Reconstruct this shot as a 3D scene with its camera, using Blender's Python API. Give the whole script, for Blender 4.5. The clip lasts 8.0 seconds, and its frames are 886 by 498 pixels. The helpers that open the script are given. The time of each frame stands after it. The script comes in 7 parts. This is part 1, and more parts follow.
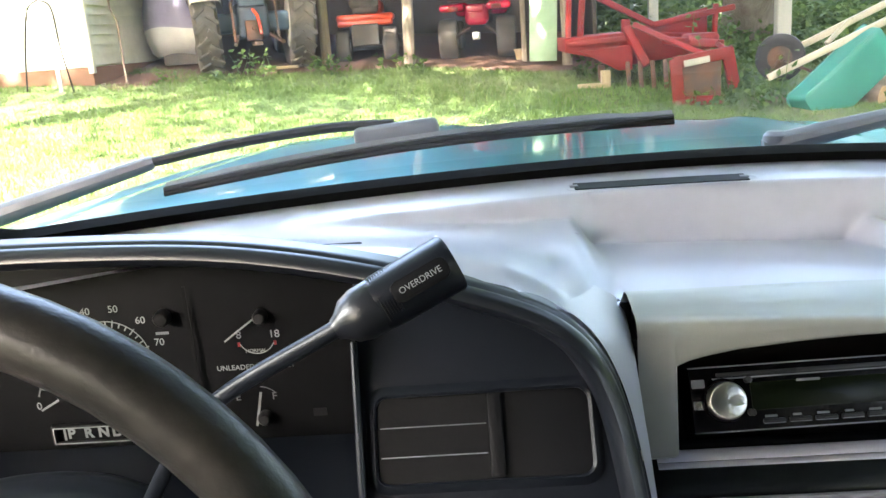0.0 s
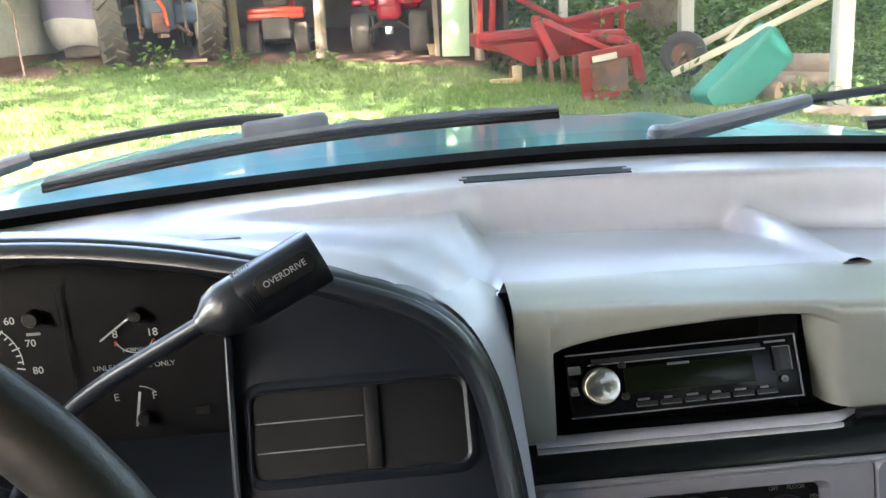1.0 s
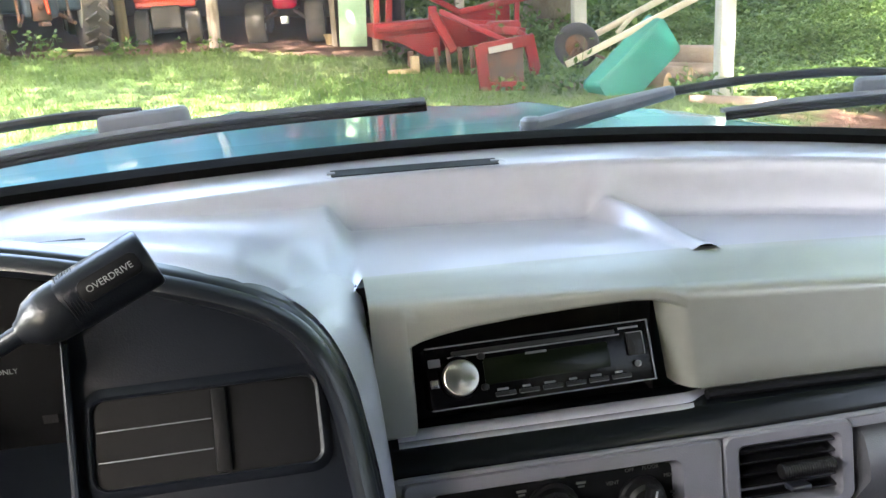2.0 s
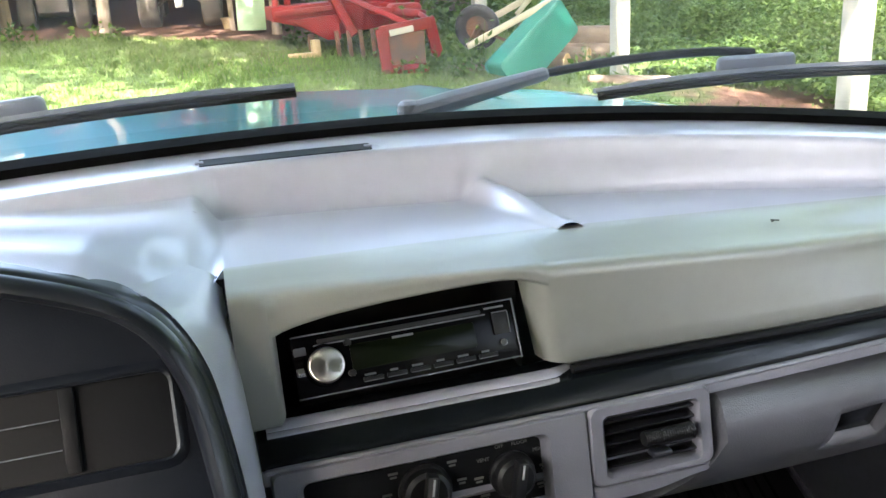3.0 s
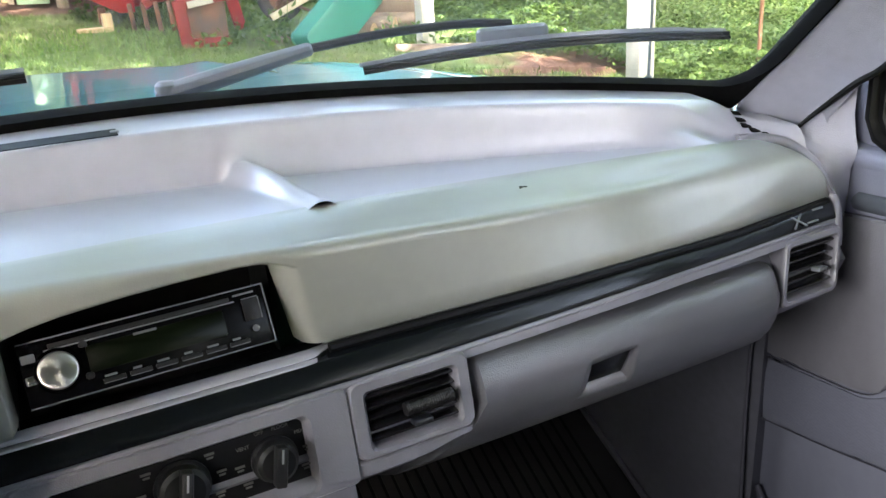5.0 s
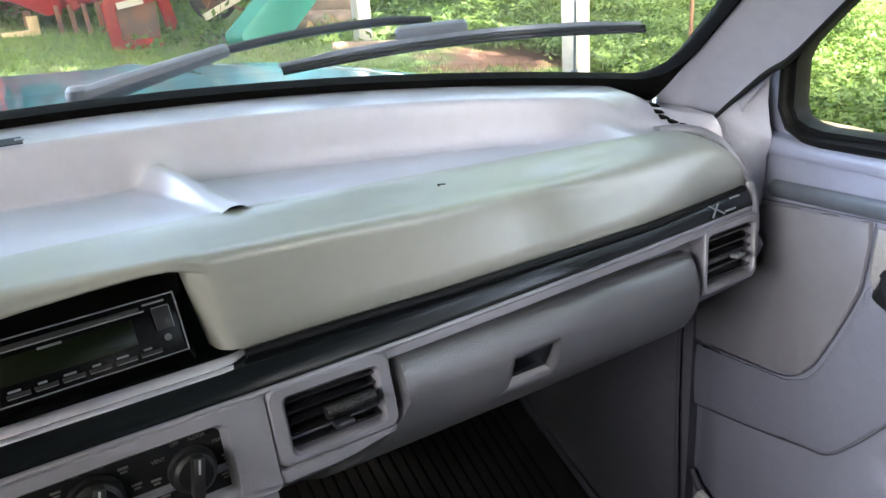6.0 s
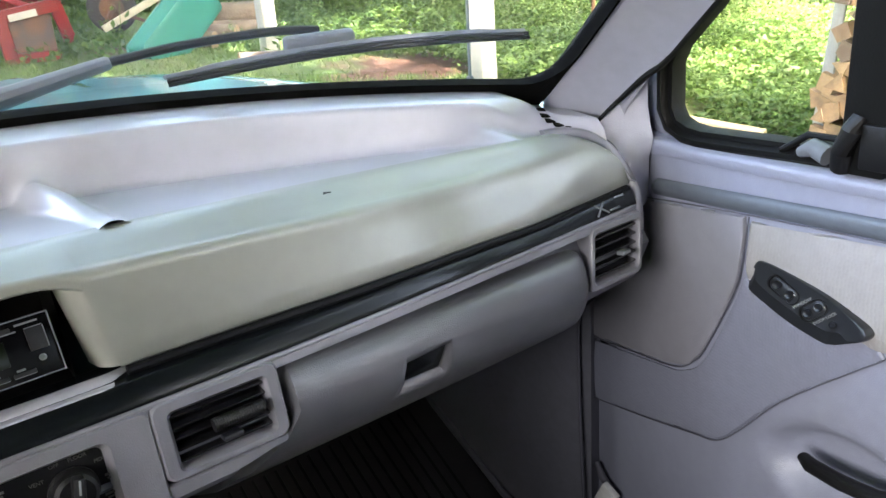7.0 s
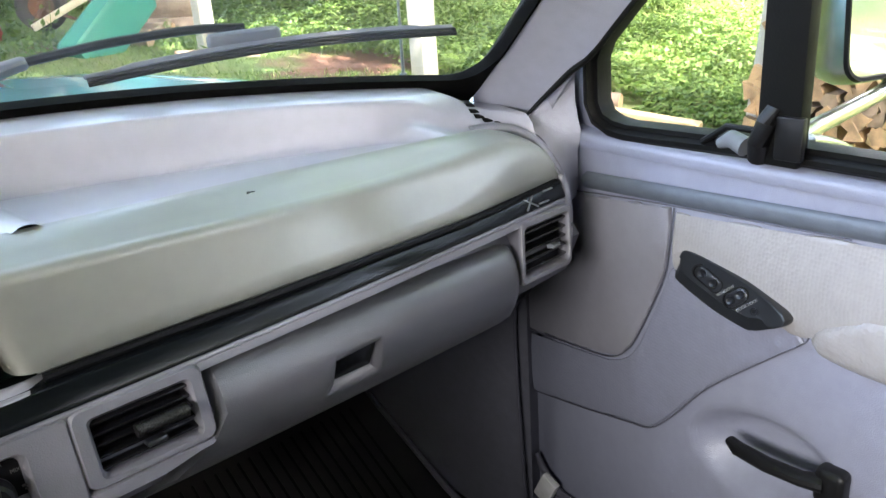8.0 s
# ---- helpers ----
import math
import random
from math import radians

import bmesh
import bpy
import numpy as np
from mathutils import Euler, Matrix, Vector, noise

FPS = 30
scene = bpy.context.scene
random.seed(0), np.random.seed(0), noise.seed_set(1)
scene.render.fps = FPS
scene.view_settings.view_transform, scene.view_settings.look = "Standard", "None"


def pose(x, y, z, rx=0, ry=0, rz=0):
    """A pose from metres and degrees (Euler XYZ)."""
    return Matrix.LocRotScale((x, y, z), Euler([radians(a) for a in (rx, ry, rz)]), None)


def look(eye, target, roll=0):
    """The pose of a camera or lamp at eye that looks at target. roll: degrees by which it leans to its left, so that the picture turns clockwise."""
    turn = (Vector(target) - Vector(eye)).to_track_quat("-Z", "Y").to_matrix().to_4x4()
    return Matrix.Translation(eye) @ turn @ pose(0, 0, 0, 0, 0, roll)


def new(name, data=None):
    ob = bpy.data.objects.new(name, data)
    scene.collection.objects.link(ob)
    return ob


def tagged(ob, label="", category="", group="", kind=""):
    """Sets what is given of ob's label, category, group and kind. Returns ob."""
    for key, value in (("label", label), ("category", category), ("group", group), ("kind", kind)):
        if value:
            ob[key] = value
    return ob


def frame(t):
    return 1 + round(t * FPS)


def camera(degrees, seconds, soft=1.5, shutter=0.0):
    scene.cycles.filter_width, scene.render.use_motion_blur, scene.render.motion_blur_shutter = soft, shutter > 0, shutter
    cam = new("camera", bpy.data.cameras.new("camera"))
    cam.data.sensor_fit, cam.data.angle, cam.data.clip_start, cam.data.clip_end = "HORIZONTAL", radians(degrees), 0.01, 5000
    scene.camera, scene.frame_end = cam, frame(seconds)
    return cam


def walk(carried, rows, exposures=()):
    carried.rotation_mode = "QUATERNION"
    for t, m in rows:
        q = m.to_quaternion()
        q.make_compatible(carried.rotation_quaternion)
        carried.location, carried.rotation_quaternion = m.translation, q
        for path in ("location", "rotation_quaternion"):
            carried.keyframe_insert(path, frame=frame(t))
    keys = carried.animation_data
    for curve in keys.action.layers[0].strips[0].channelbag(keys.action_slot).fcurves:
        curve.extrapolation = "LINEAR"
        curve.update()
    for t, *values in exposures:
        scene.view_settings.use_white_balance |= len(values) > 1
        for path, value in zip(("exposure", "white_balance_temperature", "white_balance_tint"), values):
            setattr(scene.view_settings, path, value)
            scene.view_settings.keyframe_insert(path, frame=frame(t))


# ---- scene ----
cam = camera(55.0, 8.0)
PATH = [
    (0, (0.061, 0.05, 1.453), (-0.062, 1.985, 0.96), -4.2),
    (0.5, (0.072, 0.048, 1.451), (0.026, 1.983, 0.946), -4.1),
    (1, (0.087, 0.046, 1.451), (0.156, 1.977, 0.934), -3.6),
    (1.5, (0.104, 0.047, 1.451), (0.29, 1.967, 0.921), -3.2),
    (3, (0.155, 0.037, 1.451), (0.641, 1.882, 0.852), -3.4),
    (3.5, (0.172, 0.028, 1.451), (0.769, 1.835, 0.836), -3.3),
    (4, (0.187, 0.019, 1.455), (0.885, 1.781, 0.817), -3.1),
    (4.5, (0.2, 0.019, 1.454), (0.988, 1.733, 0.79), -3.2),
    (6, (0.235, 0.009, 1.453), (1.191, 1.619, 0.752), -4.1),
    (6.5, (0.245, -0.005, 1.453), (1.282, 1.558, 0.759), -4.3),
    (7, (0.253, -0.016, 1.453), (1.37, 1.49, 0.755), -4.2),
    (7.5, (0.26, -0.022, 1.453), (1.423, 1.445, 0.748), -4.3),
    (8, (0.267, -0.029, 1.452), (1.476, 1.395, 0.738), -4.2),
]
walk(cam, [(t, look(eye, target, roll)) for t, eye, target, roll in PATH], [(0, 5.5, 6880, 13), (4.5, 5.53, 6880, 13), (6.5, 5.58, 6880, 13), (8, 5.52, 6880, 13)])

# ---- light ----
world = bpy.data.worlds.new("sky")
scene.world = world
world.use_nodes = True
_n = world.node_tree.nodes
_l = world.node_tree.links
_sky = _n.new("ShaderNodeTexSky")
_sky.sky_type = 'NISHITA'
_sky.sun_disc = False
SUN_AZ, SUN_EL = 204.0, 46.0          # degrees clockwise from +y, and above the horizon
_sky.sun_elevation = radians(SUN_EL)
_sky.sun_rotation = radians(SUN_AZ)
_sky.air_density, _sky.dust_density, _sky.ozone_density = 0.75, 5.0, 0.0
_n["Background"].inputs["Strength"].default_value = 0.15
_l.new(_sky.outputs[0], _n["Background"].inputs["Color"])
sun = new("sun", bpy.data.lights.new("sun", 'SUN'))
sun.data.energy = 1.9
sun.data.angle = radians(0.6)
sun.data.color = (1.0, 0.96, 0.92)
_d = Vector((math.sin(radians(SUN_AZ)) * math.cos(radians(SUN_EL)),
             math.cos(radians(SUN_AZ)) * math.cos(radians(SUN_EL)), math.sin(radians(SUN_EL))))
sun.matrix_world = look(_d * 60, (0, 0, 0))
# daylight standing in the opening of the driver's window
al = new("window_light", bpy.data.lights.new("window_light", 'AREA'))
al.data.shape, al.data.size, al.data.size_y, al.data.energy = 'RECTANGLE', 0.85, 0.26, 0.145
al.data.spread = radians(66)
al.data.color = (0.95, 0.98, 1.0)
al.matrix_world = look((-0.515, 0.05, 1.54), (1.05, 0.30, 0.95))


# ---- materials ----
def material(name, base, rough=0.5, metal=0.0, var=0.12, scale=3.0, fine=60.0, fvar=0.08, bump=0.15, bscale=400.0, bdist=0.001,
             tint=None, coat=0.0, spec=0.5, voronoi=False, stretch=None, even=False):
    """A surface with variation at two scales, and fine relief."""
    m = bpy.data.materials.new(name)
    m.use_nodes = True
    n, l = m.node_tree.nodes, m.node_tree.links
    b = n["Principled BSDF"]
    b.inputs["Roughness"].default_value = rough
    b.inputs["Metallic"].default_value = metal
    b.inputs["Coat Weight"].default_value = coat
    b.inputs["Coat Roughness"].default_value = 0.04
    b.inputs["Specular IOR Level"].default_value = spec
    tc = n.new("ShaderNodeTexCoord")
    src = tc.outputs["Object"]
    if stretch:
        mp = n.new("ShaderNodeMapping")
        mp.inputs["Scale"].default_value = stretch
        l.new(src, mp.inputs["Vector"])
        src = mp.outputs["Vector"]
    big = n.new("ShaderNodeTexNoise")
    big.inputs["Scale"].default_value = scale
    big.inputs["Detail"].default_value = 4
    small = n.new("ShaderNodeTexNoise")
    small.inputs["Scale"].default_value = fine
    small.inputs["Detail"].default_value = 3
    for t in (big, small):
        l.new(src, t.inputs["Vector"])
    tint = tint or tuple(c * 0.7 for c in base)
    mix = n.new("ShaderNodeMix")
    mix.data_type = 'RGBA'
    mix.inputs["A"].default_value = (*base, 1)
    mix.inputs["B"].default_value = (*tint, 1)
    ramp = n.new("ShaderNodeMapRange")
    ramp.inputs["From Min"].default_value = 0.35
    ramp.inputs["From Max"].default_value = 0.7
    ramp.inputs["To Max"].default_value = min(1.0, var * 4)
    l.new(big.outputs["Fac"], ramp.inputs["Value"])
    l.new(ramp.outputs[0], mix.inputs["Factor"])
    mul = n.new("ShaderNodeMix")
    mul.data_type = 'RGBA'
    mul.blend_type = 'MULTIPLY'
    mul.inputs["Factor"].default_value = 1.0
    mr = n.new("ShaderNodeMapRange")
    mr.inputs["From Min"].default_value = 0.3
    mr.inputs["From Max"].default_value = 0.7
    mr.inputs["To Min"].default_value = 1 - fvar * 2
    mr.inputs["To Max"].default_value = 1.0
    l.new(small.outputs["Fac"], mr.inputs["Value"])
    l.new(mix.outputs["Result"], mul.inputs["A"])
    l.new(mr.outputs[0], mul.inputs["B"])
    l.new(mul.outputs["Result"], b.inputs["Base Color"])
    rr = n.new("ShaderNodeMapRange")
    rr.inputs["To Min"].default_value = max(0.02, rough * 0.85)
    rr.inputs["To Max"].default_value = min(1.0, rough * 1.15)
    l.new(small.outputs["Fac"], rr.inputs["Value"])
    l.new(rr.outputs[0], b.inputs["Roughness"])
    if bump:
        g = n.new("ShaderNodeTexVoronoi" if voronoi else "ShaderNodeTexNoise")
        g.inputs["Scale"].default_value = bscale
        if even:
            g.inputs["Randomness"].default_value = 0.5
        l.new(src, g.inputs["Vector"])
        bp = n.new("ShaderNodeBump")
        bp.inputs["Strength"].default_value = bump
        bp.inputs["Distance"].default_value = bdist
        l.new(g.outputs["Distance" if voronoi else "Fac"], bp.inputs["Height"])
        l.new(bp.outputs[0], b.inputs["Normal"])
    return m


def leafy(name, base, tint, rough=0.6, trans=0.48):
    """Leaves: each island its own shade, some light through them."""
    m = bpy.data.materials.new(name)
    m.use_nodes = True
    n, l = m.node_tree.nodes, m.node_tree.links
    b = n["Principled BSDF"]
    b.inputs["Roughness"].default_value = rough
    g = n.new("ShaderNodeNewGeometry")
    mix = n.new("ShaderNodeMix")
    mix.data_type = 'RGBA'
    mix.inputs["A"].default_value = (*base, 1)
    mix.inputs["B"].default_value = (*tint, 1)
    l.new(g.outputs["Random Per Island"], mix.inputs["Factor"])
    l.new(mix.outputs["Result"], b.inputs["Base Color"])
    t = n.new("ShaderNodeBsdfTranslucent")
    l.new(mix.outputs["Result"], t.inputs["Color"])
    s = n.new("ShaderNodeMixShader")
    s.inputs[0].default_value = trans
    l.new(b.outputs[0], s.inputs[1])
    l.new(t.outputs[0], s.inputs[2])
    l.new(s.outputs[0], n["Material Output"].inputs[0])
    return m


def glass(name, tint=(1, 1, 1), rough=0.0, veil=0.0):
    m = bpy.data.materials.new(name)
    m.use_nodes = True
    n, l = m.node_tree.nodes, m.node_tree.links
    tr = n.new("ShaderNodeBsdfTransparent")
    tr.inputs[0].default_value = (*tint, 1)
    gl = n.new("ShaderNodeBsdfGlossy")
    gl.inputs["Roughness"].default_value = rough + 0.01
    fr = n.new("ShaderNodeFresnel")
    fr.inputs[0].default_value = 1.35
    mx = n.new("ShaderNodeMixShader")
    l.new(fr.outputs[0], mx.inputs[0])
    l.new(tr.outputs[0], mx.inputs[1])
    l.new(gl.outputs[0], mx.inputs[2])
    if veil:
        # a thin scattering layer, added to veil the view with glare haze
        tl = n.new("ShaderNodeBsdfTranslucent")
        tl.inputs[0].default_value = (0.8, 0.8, 0.78, 1)
        nz = n.new("ShaderNodeTexNoise")
        nz.inputs["Scale"].default_value = 7.0
        mr = n.new("ShaderNodeMapRange")
        mr.inputs["To Min"].default_value = veil * 0.5
        mr.inputs["To Max"].default_value = veil * 1.5
        tc = n.new("ShaderNodeTexCoord")
        l.new(tc.outputs["Object"], nz.inputs["Vector"])
        l.new(nz.outputs["Fac"], mr.inputs["Value"])
        md = n.new("ShaderNodeMixShader")
        l.new(mr.outputs[0], md.inputs[0])
        l.new(mx.outputs[0], md.inputs[1])
        l.new(tl.outputs[0], md.inputs[2])
        mx = md
    l.new(mx.outputs[0], n["Material Output"].inputs[0])
    return m


M = {
    "dash": material("grained lavender grey dash plastic", (0.385, 0.380, 0.437), 0.30, spec=1.0, var=0.06, scale=4, fvar=0.03, bump=0.14, bscale=900, bdist=0.0006, voronoi=True),
    "pad": material("padded grey green vinyl", (0.275, 0.279, 0.252), 0.31, spec=1.0, var=0.06, scale=4, fvar=0.03, bump=0.14, bscale=1100, bdist=0.0005, voronoi=True),
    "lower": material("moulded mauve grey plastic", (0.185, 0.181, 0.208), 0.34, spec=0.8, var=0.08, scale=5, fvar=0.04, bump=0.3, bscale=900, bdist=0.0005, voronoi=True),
    "door": material("mauve grey door vinyl", (0.40, 0.405, 0.475), 0.40, spec=0.6, var=0.08, scale=4, fvar=0.04, bump=0.35, bscale=700, bdist=0.0008, voronoi=True),
    "insert": material("dimpled vinyl door insert", (0.33, 0.316, 0.315), 0.40, var=0.06, scale=6, fvar=0.04, bump=0.6, bscale=210, bdist=0.0011, voronoi=True, even=True),
    "strip": material("blue black trim plastic", (0.0055, 0.007, 0.0085), 0.24, spec=0.26, var=0.15, scale=8, bump=0),
    "doorstrip": material("slate blue door moulding", (0.11, 0.125, 0.15), 0.45, var=0.1, bump=0.2),
    "black": material("black grained plastic", (0.009, 0.009, 0.01), 0.45, spec=0.35, var=0.2, scale=8, bump=0.25, bscale=900),
    "bezel": material("blue black instrument bezel", (0.008, 0.0098, 0.0138), 0.30, spec=0.2, var=0.06, scale=8, fvar=0.04, bump=0.12, bscale=900),
    "panel": material("matt black instrument panel", (0.0075, 0.0078, 0.0088), 0.5, spec=0.08, var=0.2, bump=0.1),
    "gloss": material("gloss black faceplate", (0.0035, 0.0035, 0.0042), 0.22, spec=0.07, var=0.1, bump=0.0),
    "rubber": material("black rubber", (0.005, 0.005, 0.005), 0.6, spec=0.18, var=0.25, bump=0.2),
    "wheelskin": material("dark padded steering wheel skin", (0.013, 0.0125, 0.011), 0.38, var=0.3, scale=14, fine=160, fvar=0.2, spec=0.3, bump=0.22, bscale=420, bdist=0.0009, tint=(0.034, 0.029, 0.026)),
    "white": material("white printed marking", (0.27, 0.285, 0.29), 0.6, var=0.05, bump=0),
    "red": material("red printed marking", (0.20, 0.012, 0.012), 0.6, bump=0),
    "chrome": material("brushed metal", (0.72, 0.70, 0.66), 0.22, metal=1.0, var=0.1, bump=0.1, bscale=300),
    "grey": material("dull grey plastic", (0.16, 0.17, 0.185), 0.5, var=0.1, bump=0.15),
    "wiper": material("weathered grey wiper paint", (0.15, 0.152, 0.175), 0.45, var=0.15, scale=20, bump=0.2, tint=(0.10, 0.10, 0.118)),
    "teal": material("teal metallic car paint", (0.002, 0.185, 0.205), 0.34, metal=0.5, var=0.05, coat=0.7, bump=0),
    "lcd": material("dark green display glass", (0.004, 0.0065, 0.0025), 0.3, spec=0.12, bump=0),
    "carpet": material("black rubber floor mat", (0.026, 0.026, 0.028), 0.7, spec=0.35, var=0.3, bump=0.4, bscale=200),
    "seatcloth": material("dark grey seat cloth", (0.07, 0.07, 0.085), 0.9, var=0.1, bump=0.3),
    "cloth": material("grey headliner cloth", (0.2, 0.2, 0.215), 0.9, var=0.08, bump=0.2),
    "frit": material("matt black glass border", (0.0025, 0.0025, 0.0025), 0.8, var=0.1, bump=0, spec=0.1),
    "mirror": material("mirror silver", (0.9, 0.9, 0.9), 0.02, metal=1.0, var=0.0, fvar=0.0, bump=0),
    # same plastic as the lower dash; shade on the lid put into its colour
    "lid": material("shade-darkened glovebox plastic", (0.088, 0.088, 0.098), 0.34, spec=0.8, var=0.08, scale=5, fvar=0.04, bump=0.35, bscale=800, bdist=0.0006, voronoi=True),
    "kick": material("dark mauve kick panel plastic", (0.15, 0.152, 0.186), 0.5, var=0.08, bump=0.3, bscale=900, bdist=0.0005, voronoi=True),
    "hoodskin": material("satin blue black hood plastic", (0.009, 0.011, 0.015), 0.32, spec=0.40, var=0.06, fvar=0.03, bump=0.0, bscale=900, bdist=0.0003),
    "lever": material("satin black lever plastic", (0.014, 0.0155, 0.020), 0.30, spec=0.45, var=0.08, bump=0.08, bscale=700),
    "doorlow": material("mauve blue lower door vinyl", (0.272, 0.284, 0.362), 0.40, spec=0.6, var=0.08, scale=4, fvar=0.04, bump=0.35, bscale=700, bdist=0.0008, voronoi=True),
    "seam": material("mauve door seam", (0.12, 0.12, 0.15), 0.6, spec=0.3, var=0.1, bump=0),
    "speaker": material("mauve dimpled speaker panel vinyl", (0.24, 0.236, 0.270), 0.42, spec=0.6, var=0.06, scale=5, fvar=0.04, bump=0.3, bscale=500, bdist=0.0007, voronoi=True),
    "dimple": material("mauve blue dimpled vinyl", (0.225, 0.234, 0.300), 0.40, spec=0.6, var=0.06, scale=5, fvar=0.04, bump=0.5, bscale=210, bdist=0.0011, voronoi=True, even=True),
    "pod": material("slate black switch plastic", (0.018, 0.020, 0.024), 0.30, spec=0.8, var=0.1, bump=0.15, bscale=900),
    "louvre": material("glossy black louvre plastic", (0.006, 0.006, 0.007), 0.24, spec=0.9, var=0.05, bump=0),
    "legend": material("worn grey control legend", (0.10, 0.104, 0.098), 0.6, var=0.2, bump=0),
    "paper": material("white paper", (0.8, 0.8, 0.8), 0.8, bump=0.05),
}


def spun_metal(name):
    """Turned metal face whose sheen fans out from the middle."""
    m = material(name, (0.62, 0.60, 0.56), 0.3, metal=1.0, var=0.05, bump=0.05, bscale=300)
    n, l = m.node_tree.nodes, m.node_tree.links
    b = n["Principled BSDF"]
    b.inputs["Anisotropic"].default_value = 0.85
    tg = n.new("ShaderNodeTangent")
    tg.direction_type, tg.axis = 'RADIAL', 'Y'
    l.new(tg.outputs[0], b.inputs["Tangent"])
    return m


M["spun"] = spun_metal("spun metal knob")
M["teal"].node_tree.nodes["Principled BSDF"].inputs["Specular Tint"].default_value = (0.06, 0.5, 0.58, 1)
GLASS = glass("car glass", (0.93, 0.96, 0.94))
# glare haze over the view is built into this pane
SCREEN = glass("hazy windscreen glass", (0.93, 0.96, 0.94), veil=0.012)
# tint chosen to cut the light that reaches the dash from behind
TINTED = glass("tinted rear glass", (0.12, 0.13, 0.13))

# ---- building tools ----
BASE = {}
LAID = {}
# the cab is laid out on a working grid about its radio; set_in() deepens that grid towards the windscreen to its true depth
CAB_MID = Vector((0.4, 0.7, 1.2))
CAB_GRID = Matrix(((1.0261, 0.077, -0.0417), (0.0571, 1.2326, -0.1127), (-0.0131, -0.0704, 1.0373)))
CAB_SHIFT = Vector((0.0022, 0.0132, -0.0032))
CAB_DEPTH = Vector((-0.0711, -0.2808, 0.1181))
in_cab = True


def set_in(p):
    """The true place of a point of the cab's working grid."""
    if not in_cab:
        return Vector(p)
    d = Vector(p) - CAB_MID
    return (CAB_GRID @ d + CAB_SHIFT) / (1 + CAB_DEPTH.dot(d)) + CAB_MID


def thing(name, label="", category="", m=None, group="", kind=""):
    """An Empty at the base of a thing; its parts hang under it."""
    ob = new(name)
    ob.empty_display_size = 0.05
    laid = m.copy() if m is not None else Matrix()
    LAID[ob.name] = laid
    ob.matrix_world = Matrix.Translation(set_in(laid.translation) - laid.translation) @ laid
    BASE[ob.name] = ob.matrix_world.copy()
    return tagged(ob, label, category, group, kind)


def part(name, bm, mat, parent=None, label="", local=False, sharp=35, kind="", face_to=None):
    """Link a bmesh as one mesh object under a thing or a part."""
    base = BASE[parent.name] if parent else Matrix()
    laid = LAID[parent.name] if parent else Matrix()
    if local:
        bm.transform(laid)
    for v in bm.verts:
        v.co = set_in(v.co)
    bm.transform(base.inverted())
    bmesh.ops.recalc_face_normals(bm, faces=bm.faces[:])
    if face_to is not None:
        bm.faces.ensure_lookup_table()
        q = base.inverted() @ set_in(face_to)
        for f in bm.faces:
            if f.normal.dot(q - f.calc_center_median()) < 0:
                f.normal_flip()
    me = bpy.data.meshes.new(name)
    bm.to_mesh(me)
    bm.free()
    for p in me.polygons:
        p.use_smooth = True
    me.set_sharp_from_angle(angle=radians(sharp))
    me.materials.append(mat)
    ob = new(name, me)
    if parent:
        ob.parent = parent
    BASE[ob.name], LAID[ob.name] = base, laid
    return tagged(ob, label, kind=kind)


def carve(ob, cutter):
    """Take the form of a cutter out of a mesh, for good."""
    tool = part("cutter", cutter, ob.data.materials[0])
    mod = ob.modifiers.new("carve", 'BOOLEAN')
    mod.object, mod.operation, mod.solver = tool, 'DIFFERENCE', 'EXACT'
    me = bpy.data.meshes.new_from_object(ob.evaluated_get(bpy.context.evaluated_depsgraph_get()))
    ob.modifiers.clear()
    ob.data = me
    bpy.data.objects.remove(tool)


def B():
    return bmesh.new()


def rbox(bm, c, s, bev=0.003, m=None, seg=2):
    """A box with rounded edges: centre, size."""
    mm = Matrix.Translation(c) @ Matrix.Diagonal((*s, 1))
    if m is not None:
        mm = m @ mm
    r = bmesh.ops.create_cube(bm, size=1.0, matrix=mm)
    if bev:
        es = list({e for v in r["verts"] for e in v.link_edges})
        bmesh.ops.bevel(bm, geom=es, offset=bev, segments=seg, profile=0.5, affect='EDGES')
    return bm


def loft(bm, rows, close=False, wrap=False):
    """Quads between rows of points. close: each row is a ring. wrap: the last row joins the first."""
    vs = [[bm.verts.new(p) for p in r] for r in rows]
    k = len(rows)
    for i in range(k if wrap else k - 1):
        a, b = vs[i], vs[(i + 1) % k]
        n = len(a)
        for j in range(n if close else n - 1):
            try:
                bm.faces.new((a[j], a[(j + 1) % n], b[(j + 1) % n], b[j]))
            except ValueError:
                pass
    return vs


def cap(bm, ring):
    try:
        bm.faces.new(ring)
    except ValueError:
        pass


def sheet(bm, rows, thick):
    """A lofted sheet with thickness, along a vector."""
    t = Vector(thick)
    a = loft(bm, rows)
    b = loft(bm, [[Vector(p) + t for p in r] for r in rows])
    rim_a = a[0] + [r[-1] for r in a[1:]] + a[-1][-2::-1] + [r[0] for r in a[-2:0:-1]]
    rim_b = b[0] + [r[-1] for r in b[1:]] + b[-1][-2::-1] + [r[0] for r in b[-2:0:-1]]
    k = len(rim_a)
    for i in range(k):
        bm.faces.new((rim_a[i], rim_a[(i + 1) % k], rim_b[(i + 1) % k], rim_b[i]))


